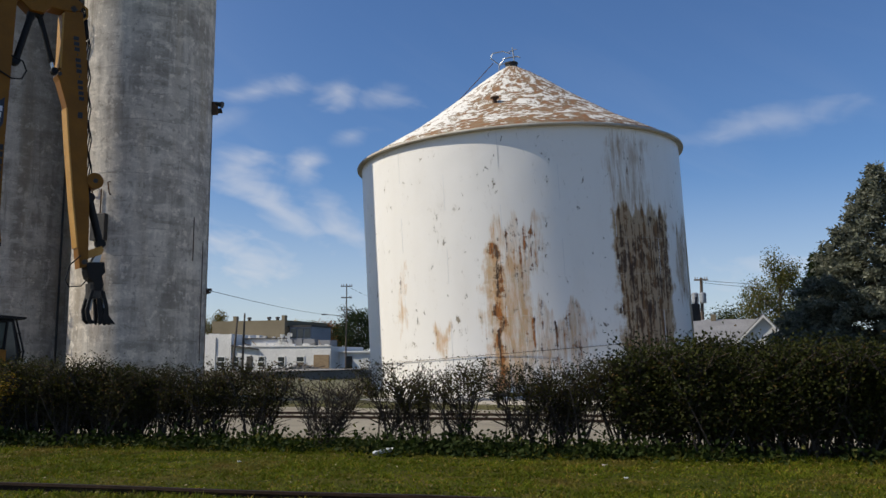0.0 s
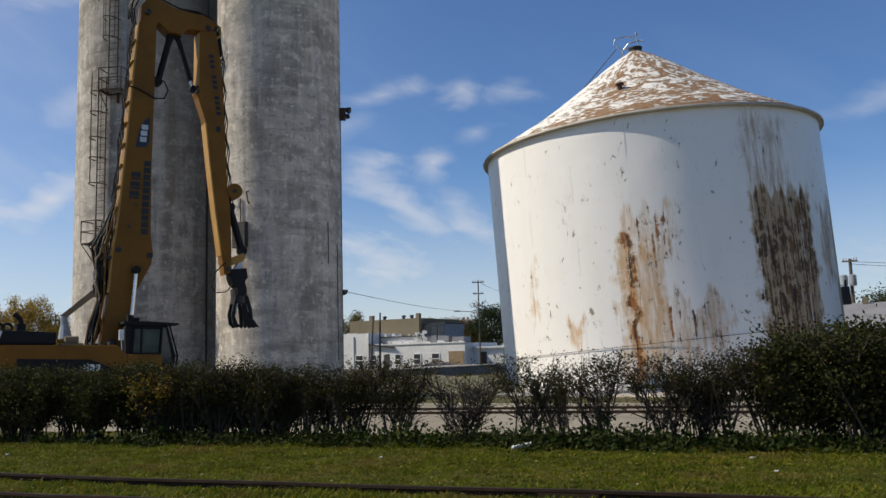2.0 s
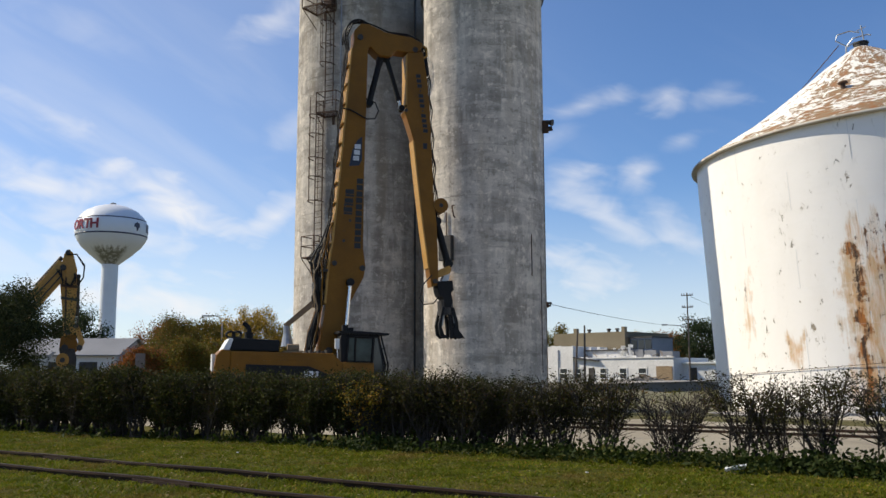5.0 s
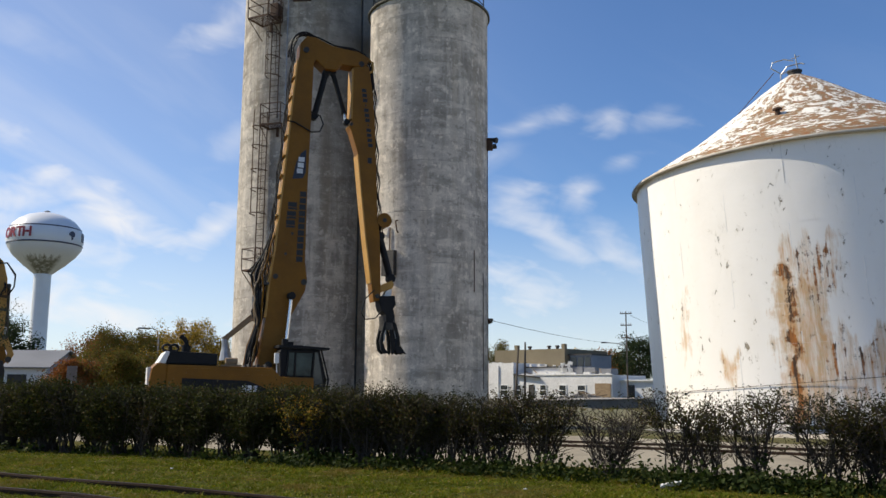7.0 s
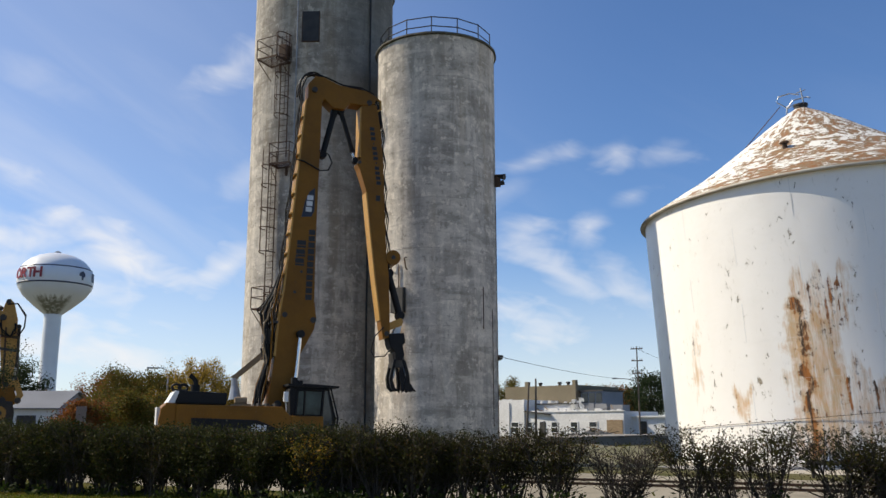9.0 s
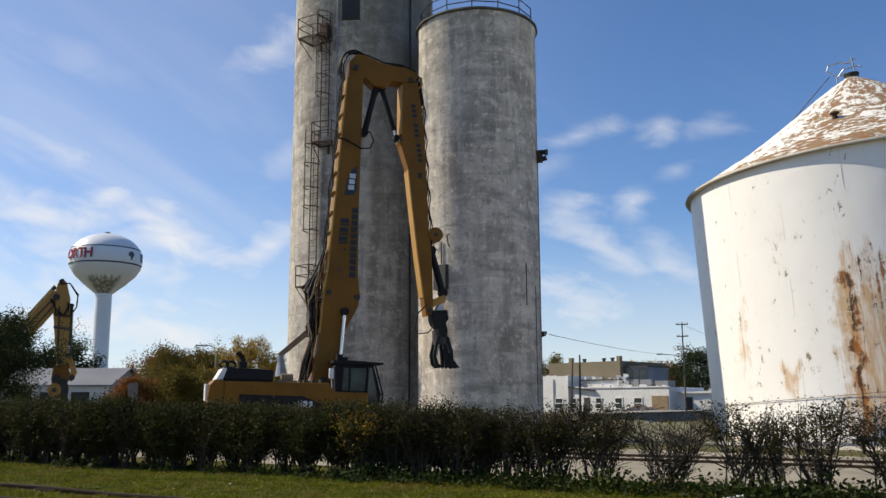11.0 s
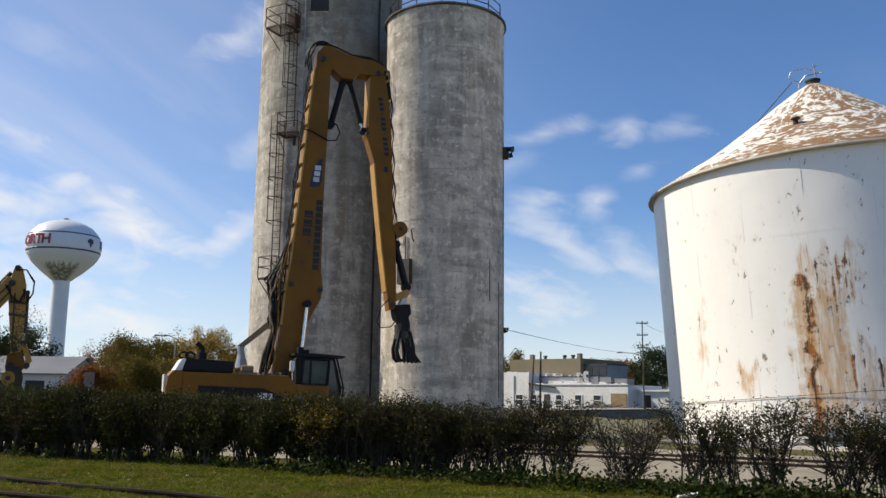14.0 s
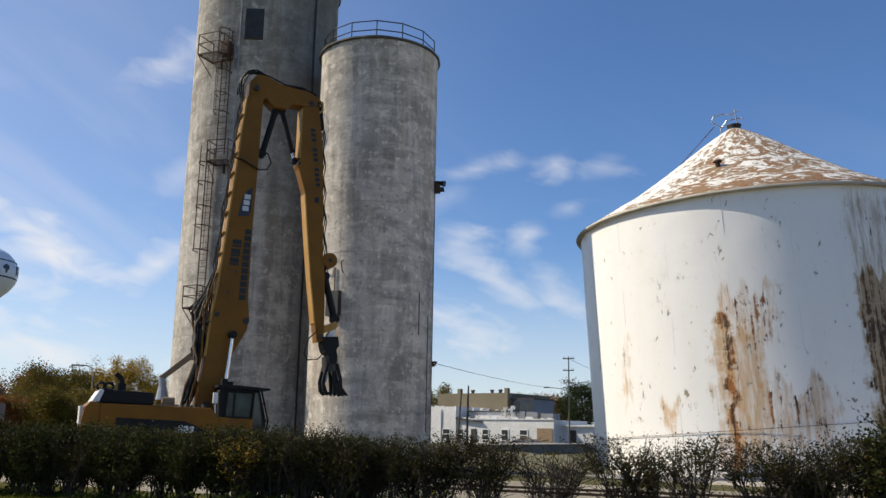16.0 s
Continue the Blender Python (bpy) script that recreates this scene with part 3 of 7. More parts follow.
def add_tube(bm, pts, r, sides=6):
    """A bent round bar through points."""
    pts = [Vector(p) for p in pts]
    rings, u = [], None
    for i, p in enumerate(pts):
        d = (pts[min(i + 1, len(pts) - 1)] - pts[max(i - 1, 0)]).normalized()
        u = d.orthogonal().normalized() if u is None else (u - d * u.dot(d)).normalized()
        w = d.cross(u)
        rr = r(i / (len(pts) - 1)) if callable(r) else r
        rings.append([bm.verts.new(p + (u * math.cos(k * math.tau / sides) + w * math.sin(k * math.tau / sides)) * rr) for k in range(sides)])
    for a, b in zip(rings, rings[1:]):
        for k in range(sides):
            bm.faces.new((a[k], a[(k + 1) % sides], b[(k + 1) % sides], b[k]))
    bm.faces.new(rings[0][::-1])
    bm.faces.new(rings[-1])
    return bm


def tube(pts, r, sides=6):
    return add_tube(bmesh.new(), pts, r, sides)


def bend(p, q, sag, n=8):
    """Points of a line from p to q that sags along the vector sag."""
    p, q, s = Vector(p), Vector(q), Vector(sag)
    return [p.lerp(q, i / n) + s * (4 * (i / n) * (1 - i / n)) for i in range(n + 1)]


def lathe(profile, sides=64, a0=0.0, a1=math.tau):
    """Turns (radius, z) round the z axis."""
    bm = bmesh.new()
    full = abs(a1 - a0 - math.tau) < 1e-6
    n = sides if full else sides + 1
    rings = []
    for r, z in profile:
        if r < 1e-6:
            rings.append([bm.verts.new((0, 0, z))])
        else:
            rings.append([bm.verts.new((r * math.cos(a0 + (a1 - a0) * k / sides), r * math.sin(a0 + (a1 - a0) * k / sides), z)) for k in range(n)])
    for a, b in zip(rings, rings[1:]):
        for k in range(sides):
            j = (k + 1) % n
            if len(a) == 1:
                bm.faces.new((a[0], b[j], b[k]))
            elif len(b) == 1:
                bm.faces.new((a[k], a[j], b[0]))
            else:
                bm.faces.new((a[k], a[j], b[j], b[k]))
    return bm


def polar(az, d, z=0.0):
    """The place at a bearing (degrees from +y towards +x) and a distance from where the camera stands."""
    return (d * math.sin(radians(az)), d * math.cos(radians(az)), z)


# along and across the railway
ALONG, ACROSS = Vector((0.885, -0.465, 0)).normalized(), Vector((0.465, 0.885, 0)).normalized()


def lie(x, y):
    """Height of the ground."""
    c = x * ACROSS.x + y * ACROSS.y
    k = min(max((c - 17.0) / 9.0, 0.0), 1.0)
    swell = 0.03 * noise.noise((x * 0.25, y * 0.25, 0)) if c < 60 else 0.0
    return 0.14 * k * k * (3 - 2 * k) + swell


def track(a, c, up=0.0):
    p = ALONG * a + ACROSS * c
    return (p.x, p.y, lie(p.x, p.y) + up)


def leaf_cloud(spots, size, rng, aspect=1.6, droop=0.0):
    """Many small folded leaves, one at each spot; returns vertices and faces."""
    vs, fs = [], []
    for p in spots:
        s = size * rng.uniform(0.6, 1.3)
        d = Vector((rng.gauss(0, 1), rng.gauss(0, 1), rng.gauss(0, 0.7) - droop)).normalized()
        u = d.orthogonal().normalized()
        u.rotate(Matrix.Rotation(rng.uniform(0, math.tau), 3, d))
        w = d.cross(u)
        p = Vector(p)
        i = len(vs)
        vs += [p, p + d * s * aspect * 0.5 + u * s * 0.5, p + d * s * aspect, p + d * s * aspect * 0.5 - u * s * 0.5 + w * s * 0.15]
        fs.append((i, i + 1, i + 2, i + 3))
    return vs, fs


def raw(name, vs, fs, mat, parent=None, label="", smooth=False):
    me = bpy.data.meshes.new(name)
    me.from_pydata([tuple(v) for v in vs], [], fs)
    me.materials.append(M[mat])
    if smooth:
        for p in me.polygons:
            p.use_smooth = True
    ob = new(name, me)
    ob.parent = parent
    return tagged(ob, label)


# ---- ground ----
def ground_sheet():
    xs = sorted({*(-3000, -1500, -700, -350, -180, -120, -80), *(k * 1.5 for k in range(-40, 41)), 80, 120, 180, 350, 700, 1500, 3000})
    ys = sorted({*(-1500, -500, -150, -60, -20), *(k * 1.5 for k in range(-8, 46)), 90, 120, 160, 240, 400, 800, 1600, 3600})
    vs = [(x, y, lie(x, y)) for y in ys for x in xs]
    n = len(xs)
    fs = [(j * n + i, j * n + i + 1, (j + 1) * n + i + 1, (j + 1) * n + i) for j in range(len(ys) - 1) for i in range(n - 1)]
    return tagged(raw("ground", vs, fs, "turf", smooth=True), "mown green and brown autumn grass ground", "ground", kind="structure")


ground_sheet()


def strip(name, mat, a0, a1, c0, c1, up, label, category, seed):
    """A paved strip with an uneven edge, just above the ground."""
    rng = random.Random(seed)
    n, k = 90, 8
    lo = [c0 + rng.uniform(-0.25, 0.25) for _ in range(n + 1)]
    hi = [c1 + rng.uniform(-0.3, 0.3) for _ in range(n + 1)]
    vs = []
    for i in range(n + 1):
        for j in range(k + 1):
            vs.append(track(a0 + (a1 - a0) * i / n, lo[i] + (hi[i] - lo[i]) * j / k, up if 0 < j < k else -0.01))
    fs = [(i * (k + 1) + j, (i + 1) * (k + 1) + j, (i + 1) * (k + 1) + j + 1, i * (k + 1) + j + 1) for i in range(n) for j in range(k)]
    return tagged(raw(name, vs, fs, mat, smooth=True), label, category, kind="structure")


strip("road", "gravel", -60, 60, 17.4, 27.5, 0.02, "pale dusty gravel yard road behind the hedge", "road", 3)


def yard_rails():
    t = thing("yard_track", (0, 0, 0), "old rusty rails sunk in the gravel yard", "railway", kind="structure")
    for c in (22.6, 24.05):
        bm = bmesh.new()
        rings = []
        for i in range(41):
            base = Vector(track(-40 + i * 2.0, c, 0.0))
            rings.append([bm.verts.new(base + ACROSS * x + Vector((0, 0, z))) for x, z in ((-0.04, 0.0), (-0.036, 0.085), (0.036, 0.085), (0.04, 0.0))])
        for p, q in zip(rings, rings[1:]):
            for k in range(3):
                bm.faces.new((p[k], p[k + 1], q[k + 1], q[k]))
        part("rail", bm, "rail", t)


def pipe_barrier():
    p, q = Vector(polar(18.6, 28.5, 0.56)), Vector(polar(28.0, 28.0, 0.60))
    t = thing("pipe_barrier", (p.x, p.y, 0.12), "low dark steel pipe barrier on short posts", "barrier")
    o = Vector((p.x, p.y, 0.12))
    part("pipe", rod(p - o, q - o, 0.06, sides=10), "dark_steel", t)
    for k in range(4):
        e = (p - o).lerp(q - o, 0.03 + 0.31 * k)
        part("post", rod((e.x, e.y, -0.1), e, 0.05, sides=8), "dark_steel", t)


yard_rails()
pipe_barrier()
strip("pavement", "asphalt", -12, 60, 70.0, 84.0, 0.03, "dark asphalt yard in front of the white building", "pavement", 4)


# ---- railway ----
def railway():
    t = thing("railway_track", (0, 0, 0), "rusty railway track half sunk in grass", "railway", kind="structure")
    prof = [(-0.065, 0.0), (0.065, 0.0), (0.065, 0.012), (0.012, 0.03), (0.012, 0.10), (0.036, 0.115), (0.036, 0.145), (-0.036, 0.145), (-0.036, 0.115), (-0.012, 0.10), (-0.012, 0.03), (-0.065, 0.012)]
    for c in (10.1, 8.66):
        bm = bmesh.new()
        rings = []
        for i in range(61):
            a = -45 + i * 1.25
            base = Vector(track(a, c, -0.05 + 0.008 * math.sin(i * 1.7)))
            rings.append([bm.verts.new(base + ACROSS * x + Vector((0, 0, z))) for x, z in prof])
        for p, q in zip(rings, rings[1:]):
            for k in range(12):
                bm.faces.new((p[k], p[(k + 1) % 12], q[(k + 1) % 12], q[k]))
        r = part("rail", bm, "rail", t)
        bm = bmesh.new()
        for i in range(60):
            p, q = (Vector(track(-45 + (i + e) * 1.25, c, 0.098 + 0.008 * math.sin((i + e) * 1.7))) for e in (0, 1))
            bm.faces.new([bm.verts.new(v) for v in (p - ACROSS * 0.028, q - ACROSS * 0.028, q + ACROSS * 0.028, p + ACROSS * 0.028)])
        part("rail_head", bm, "railhead", r, "worn brownish running surface")
    rng = random.Random(5)
    for i in range(70):
        a = -34 + i * 0.55
        p = Vector(track(a, 9.38, -0.115))
        bm = box(-0.11, 0.11, -1.25, 1.25, 0.0, 0.10, 0.012)
        o = part("tie", bm, "tie", t)
        o.matrix_local = Matrix.Translation(p) @ pose(0, 0, 0, 0, 0, -27.7 + rng.uniform(-2, 2))
    for a, c in ((-10.6, 8.66), (-15.9, 10.1), (-2.4, 10.1), (-11.2, 8.66)):
        for side in (-1, 1):
            p = Vector(track(a, c, -0.02))
            bm = box(-0.35, 0.35, -0.012, 0.012, 0.0, 0.08, 0.006)
            for k in range(4):
                add_rod(bm, (-0.24 + k * 0.16, -0.03, 0.04), (-0.24 + k * 0.16, 0.03, 0.04), 0.018, sides=6)
            o = part("joint_bar", bm, "rail", t)
            o.matrix_local = Matrix.Translation(p + ACROSS * 0.035 * side) @ pose(0, 0, 0, 0, 0, -27.7)


railway()


# ---- silos ----
def ladder(parent, x, y, z0, z1, face, cage=True, seed=1):
    """Rails and rungs up a wall, with cage hoops; face is the outward bearing in the thing's own axes."""
    out = Vector((math.cos(face), math.sin(face), 0))
    side = Vector((-out.y, out.x, 0))
    o = Vector((x, y, 0)) + out * 0.18
    for s in (-0.24, 0.24):
        part("ladder_rail", rod(o + side * s + Vector((0, 0, z0)), o + side * s + Vector((0, 0, z1)), 0.03, sides=6), "rust", parent)
    bm = bmesh.new()
    z = z0 + 0.2
    while z < z1:
        add_rod(bm, o - side * 0.24 + Vector((0, 0, z)), o + side * 0.24 + Vector((0, 0, z)), 0.014, sides=5)
        z += 0.31
    parts("ladder_rung", bm, "rust", parent)
    if cage:
        rng = random.Random(seed)
        z = z0 + 2.2
        while z < z1:
            ring = [o + side * (0.36 * math.cos(k)) + out * (0.72 * math.sin(k)) + Vector((0, 0, z)) for k in [i * math.pi / 10 for i in range(11)]]
            part("cage_hoop", tube(ring, 0.028, 5), "rust", parent)
            z += 1.25 if rng.random() < 0.6 else 1.0
        for k in (0.6, 1.57, 2.5):
            q = o + side * (0.36 * math.cos(k)) + out * (0.72 * math.sin(k))
            part("cage_strip", rod(q + Vector((0, 0, z0 + 2.2)), q + Vector((0, 0, z1)), 0.016, sides=5), "rust", parent)


def platform(parent, at, w, d, h=1.0):
    """A small steel landing with a grid floor and rails, centred on its inner edge; out is -y."""
    x, y, z = at
    bm = bmesh.new()
    for x0, x1, y0, y1 in ((-w / 2, w / 2, -d, -d + 0.05), (-w / 2, w / 2, -0.05, 0.0), (-w / 2, -w / 2 + 0.05, -d + 0.05, -0.05), (w / 2 - 0.05, w / 2, -d + 0.05, -0.05)):
        add_box(bm, x + x0, x + x1, y + y0, y + y1, z - 0.08, z)
    bmesh.ops.remove_doubles(bm, verts=bm.verts[:], dist=0.001)
    o = part("landing", bm, "rust", parent, "rusty steel grating landing with rails")
    bm = bmesh.new()
    for k in range(1, 9):
        px = x - w / 2 + w * k / 9
        add_box(bm, px - 0.018, px + 0.018, y - d + 0.05, y - 0.05, z - 0.035, z - 0.005)
    parts("slat", bm, "rust", o)
    bm = bmesh.new()
    for px, py in ((-w / 2, -d), (w / 2, -d), (-w / 2, 0), (w / 2, 0)):
        add_rod(bm, (x + px, y + py, z), (x + px, y + py, z + h), 0.028, sides=5)
    parts("landing_post", bm, "rust", o)
    for hh in (h, h * 0.52):
        bm = bmesh.new()
        add_tube(bm, [(x - w / 2, y, z + hh), (x - w / 2, y - d, z + hh), (x + w / 2, y - d, z + hh), (x + w / 2, y, z + hh)], 0.026, 5)
        part("handrail", bm, "rust", o)
    bm = bmesh.new()
    for px in (-w / 2, w / 2):
        add_rod(bm, (x + px, y - d, z - 0.03), (x + px, y + 0.1, z - 0.9), 0.024, sides=5)
    parts("brace", bm, "rust", o)


M["slab"] = plain("mossy_concrete", (0.075, 0.072, 0.055), (0.16, 0.15, 0.12), 1.6, 0.95, grain=9.0, relief=0.4)


def silo_wall(r, h, lip=0.12):
    return lathe([(r, -0.4), (r, h - 0.16), (r + lip * 0.3, h - 0.10), (r + lip * 0.3, h - 0.02), (0, h - 0.02)], 96)


def roof_slab(r, h, lip=0.12):
    """Thin weathered roof slab that stands a little proud of the wall."""
    bm = lathe([(r - 0.1, h - 0.016), (r + lip, h - 0.016), (r + lip + 0.02, h + 0.01), (r + lip, h + 0.09), (r - 0.3, h + 0.12), (0, h + 0.25)], 96)
    for v in bm.verts:
        k = 1 + 0.012 * noise.noise(v.co * 1.7)
        v.co.x, v.co.y = v.co.x * k, v.co.y * k
    return bm


def tall_silo():
    r, h = 3.92, 26.2
    x, y, _ = polar(-11.5, 48.0)
    t = thing("concrete_silo", (x, y, 0.12), "tall weathered grey concrete silo with a caged ladder", "silo", turn=11.6, group="concrete silos")
    part("wall", silo_wall(r, h), "silo_a", t, smooth=True)
    part("roof_slab", roof_slab(r, h), "slab", t, "dark weathered roof slab")

    def on(deg, out=0.0):
        a = radians(-90 + deg)
        return (r + out) * math.cos(a), (r + out) * math.sin(a), a

    # ladder runs, from the foot up, stepping sideways at each landing
    for deg, z0, z1 in ((-33.0, 2.6, 8.4), (-38.0, 8.0, 15.6), (-30.0, 15.2, 22.0)):
        px, py, a = on(deg)
        ladder(t, px, py, z0, z1, a, True, int(z0))
    for deg, z, w, d in ((-40.0, 7.35, 0.9, 0.8), (-27.0, 14.75, 1.15, 0.9), (-36.0, 20.5, 1.3, 1.2)):
        px, py, a = on(deg)
        holder = part("landing_bracket", box(-0.05, 0.05, -0.1, 0.05, -0.5, 0.0), "rust", t)
        holder.matrix_local = pose(px, py, z, 0, 0, deg)
        platform(holder, (0, 0.05, 0), w, d, 1.05)
    px, py, a = on(-31.0)
    o = part("hoist_box", box(-0.18, 0.26, -0.45, 0.1, 0.1, 0.85, 0.05), "rust", t, "rusted hoist housing on the top landing")
    o.matrix_local = pose(px, py, 20.55, 0, 0, -31)
    # window near the head
    px, py, a = on(-11.0)
    o = part("window", box(-0.48, 0.48, -0.03, 0.12, 0, 1.7), "dark_steel", t, "dark square window opening near the top")
    o.matrix_local = pose(px, py, 21.62, 0, 0, -11)
    bm = bmesh.new()
    for q in (-0.48, 0.44):
        add_box(bm, q, q + 0.04, -0.05, 0.05, 0, 1.7)
    add_box(bm, -0.48, 0.48, -0.06, 0.05, -0.05, 0.0)
    part("window_frame", bm, "rust", o)
    # conduit down the side
    for deg, rr in ((38.0, 0.05), (-21.5, 0.035)):
        px, py, a = on(deg, rr + 0.03)
        part("conduit", rod((px, py, 1.0), (px, py, h - 0.6), rr, sides=6), "dark_steel" if deg > 0 else "galv", t)
    # unloading spout that leans out from the wall
    px, py, a = on(-62.0, 0.1)
    hinge = Vector((px + 1.5, py - 1.1, 5.6))
    foot = hinge + Vector((-2.0, -0.25, -1.75))
    bm = bmesh.new()
    d = (foot - hinge)
    side = Vector((0.05, -0.99, 0)).normalized()
    up = d.cross(side).normalized()
    vs = [hinge + side * a1 + up * b1 for a1 in (-0.14, 0.14) for b1 in (-0.15, 0.15)] + [foot + side * a1 + up * b1 for a1 in (-0.14, 0.14) for b1 in (-0.12, 0.12)]
    vs = [bm.verts.new(v) for v in vs]
    for f in ((0, 1, 3, 2), (4, 6, 7, 5), (0, 2, 6, 4), (1, 5, 7, 3), (0, 4, 5, 1), (2, 3, 7, 6)):
        bm.faces.new([vs[i] for i in f])
    bmesh.ops.recalc_face_normals(bm, faces=bm.faces)
    sp = part("spout", bm, "brown_wood", t, "weathered sloping grain spout")
    bm = bmesh.new()
    add_rod(bm, foot + Vector((0.05, 0, 0.02)), foot + Vector((0.08, 0, -0.35)), 0.16, 0.18, 10)
    add_rod(bm, foot + Vector((0.08, 0, -0.35)), foot + Vector((0.12, 0, -1.0)), 0.18, 0.32, 10)
    part("spout_mouth", bm, "galv", sp)
    for dx, zz in ((0.05, 0.0), (0.3, 0.1)):
        part("prop", rod(hinge + Vector((dx, 0.1, -0.1)), (px + 0.2 + dx * 2.0, py - 0.2, 0.3), 0.07, sides=6), "rust", t)
    bm = bmesh.new()
    add_rod(bm, hinge + Vector((-0.2, 0, 0.1)), hinge + Vector((0.7, 0.4, 0.7)), 0.03, sides=5)
    add_rod(bm, hinge + Vector((0.1, 0, 0.2)), hinge + Vector((0.05, 0.1, 1.1)), 0.05, sides=5)
    part("spout_stay", bm, "rust", t)


def short_silo():
    r, h = 3.02, 20.4
    x, y, _ = polar(-3.78, 43.2)
    t = thing("concrete_silo", (x, y, 0.12), "weathered grey concrete silo with a railed top", "silo", turn=3.78, group="concrete silos")
    part("wall", silo_wall(r, h, 0.10), "silo_b", t, smooth=True)
    part("roof_slab", roof_slab(r, h, 0.13), "slab", t, "dark weathered roof slab")
    n = 14
    for k in range(n):
        a = k * math.tau / n + 0.15
        px, py = (r - 0.12) * math.cos(a), (r - 0.12) * math.sin(a)
        part("rail_post", rod((px, py, h), (px, py, h + 1.0), 0.028, sides=6), "dark_steel", t)
    for hh in (0.98, 0.50):
        ring = [((r - 0.12) * math.cos(k * math.tau / n + 0.15), (r - 0.12) * math.sin(k * math.tau / n + 0.15), h + hh) for k in range(n + 1)]
        part("top_rail", tube(ring, 0.028, 6), "dark_steel", t)
    for deg, z, w, hgt in ((-35.0, 6.7, 0.36, 0.62),):
        a = radians(-90 + deg)
        o = part("junction_box", box(-w, w, -0.22, 0.05, 0, hgt * 1.9, 0.02), "dark_steel", t, "grey steel box fixed to the wall")
        o.matrix_local = pose(r * math.cos(a), r * math.sin(a), z, 0, 0, deg)
        for s in (-0.45, 0.4):
            b = part("hook", tube([(s, 0.0, 2.6), (s, -0.15, 2.55), (s + 0.04, -0.1, 2.1), (s + 0.06, 0.0, 2.0)], 0.035, 5), "rust", o)
        part("pipe", rod((0.0, -0.05, 1.2), (0.0, -0.05, 2.3), 0.03, sides=6), "rust", o)
    # floodlight bracket and insulators on the flank
    for deg, z, s in ((76.0, 13.5, 0.85), (84.0, 4.75, 0.35)):
        a = radians(-90 + deg)
        o = part("bracket", box(-0.06, 0.06, -0.35 * s, 0.05, -0.3 * s, 0.45 * s, 0.01), "rust", t, "rusty lamp bracket")
        o.matrix_local = pose(r * math.cos(a), r * math.sin(a), z, 0, 0, deg)
        bm = bmesh.new()
        add_rod(bm, (0, -0.2 * s, 0.35 * s), (-0.1, -0.62 * s, 0.25 * s), 0.06 * s + 0.02, 0.19 * s, 10)
        add_rod(bm, (0.05, -0.2 * s, -0.1 * s), (0.1, -0.55 * s, 0.0), 0.12 * s, 0.16 * s, 10)
        part("floodlight", bm, "dark_steel", o)
    for deg, z0, z1, rr in ((77.0, 0.5, 13.4, 0.015), (47.0, 6.0, 8.0, 0.02), (62.0, 1.5, 7.0, 0.015)):
        a = radians(-90 + deg)
        part("conduit", rod(((r + 0.03) * math.cos(a), (r + 0.03) * math.sin(a), z0), ((r + 0.03) * math.cos(a), (r + 0.03) * math.sin(a), z1), rr, sides=6), "rust", t)


tall_silo()
short_silo()


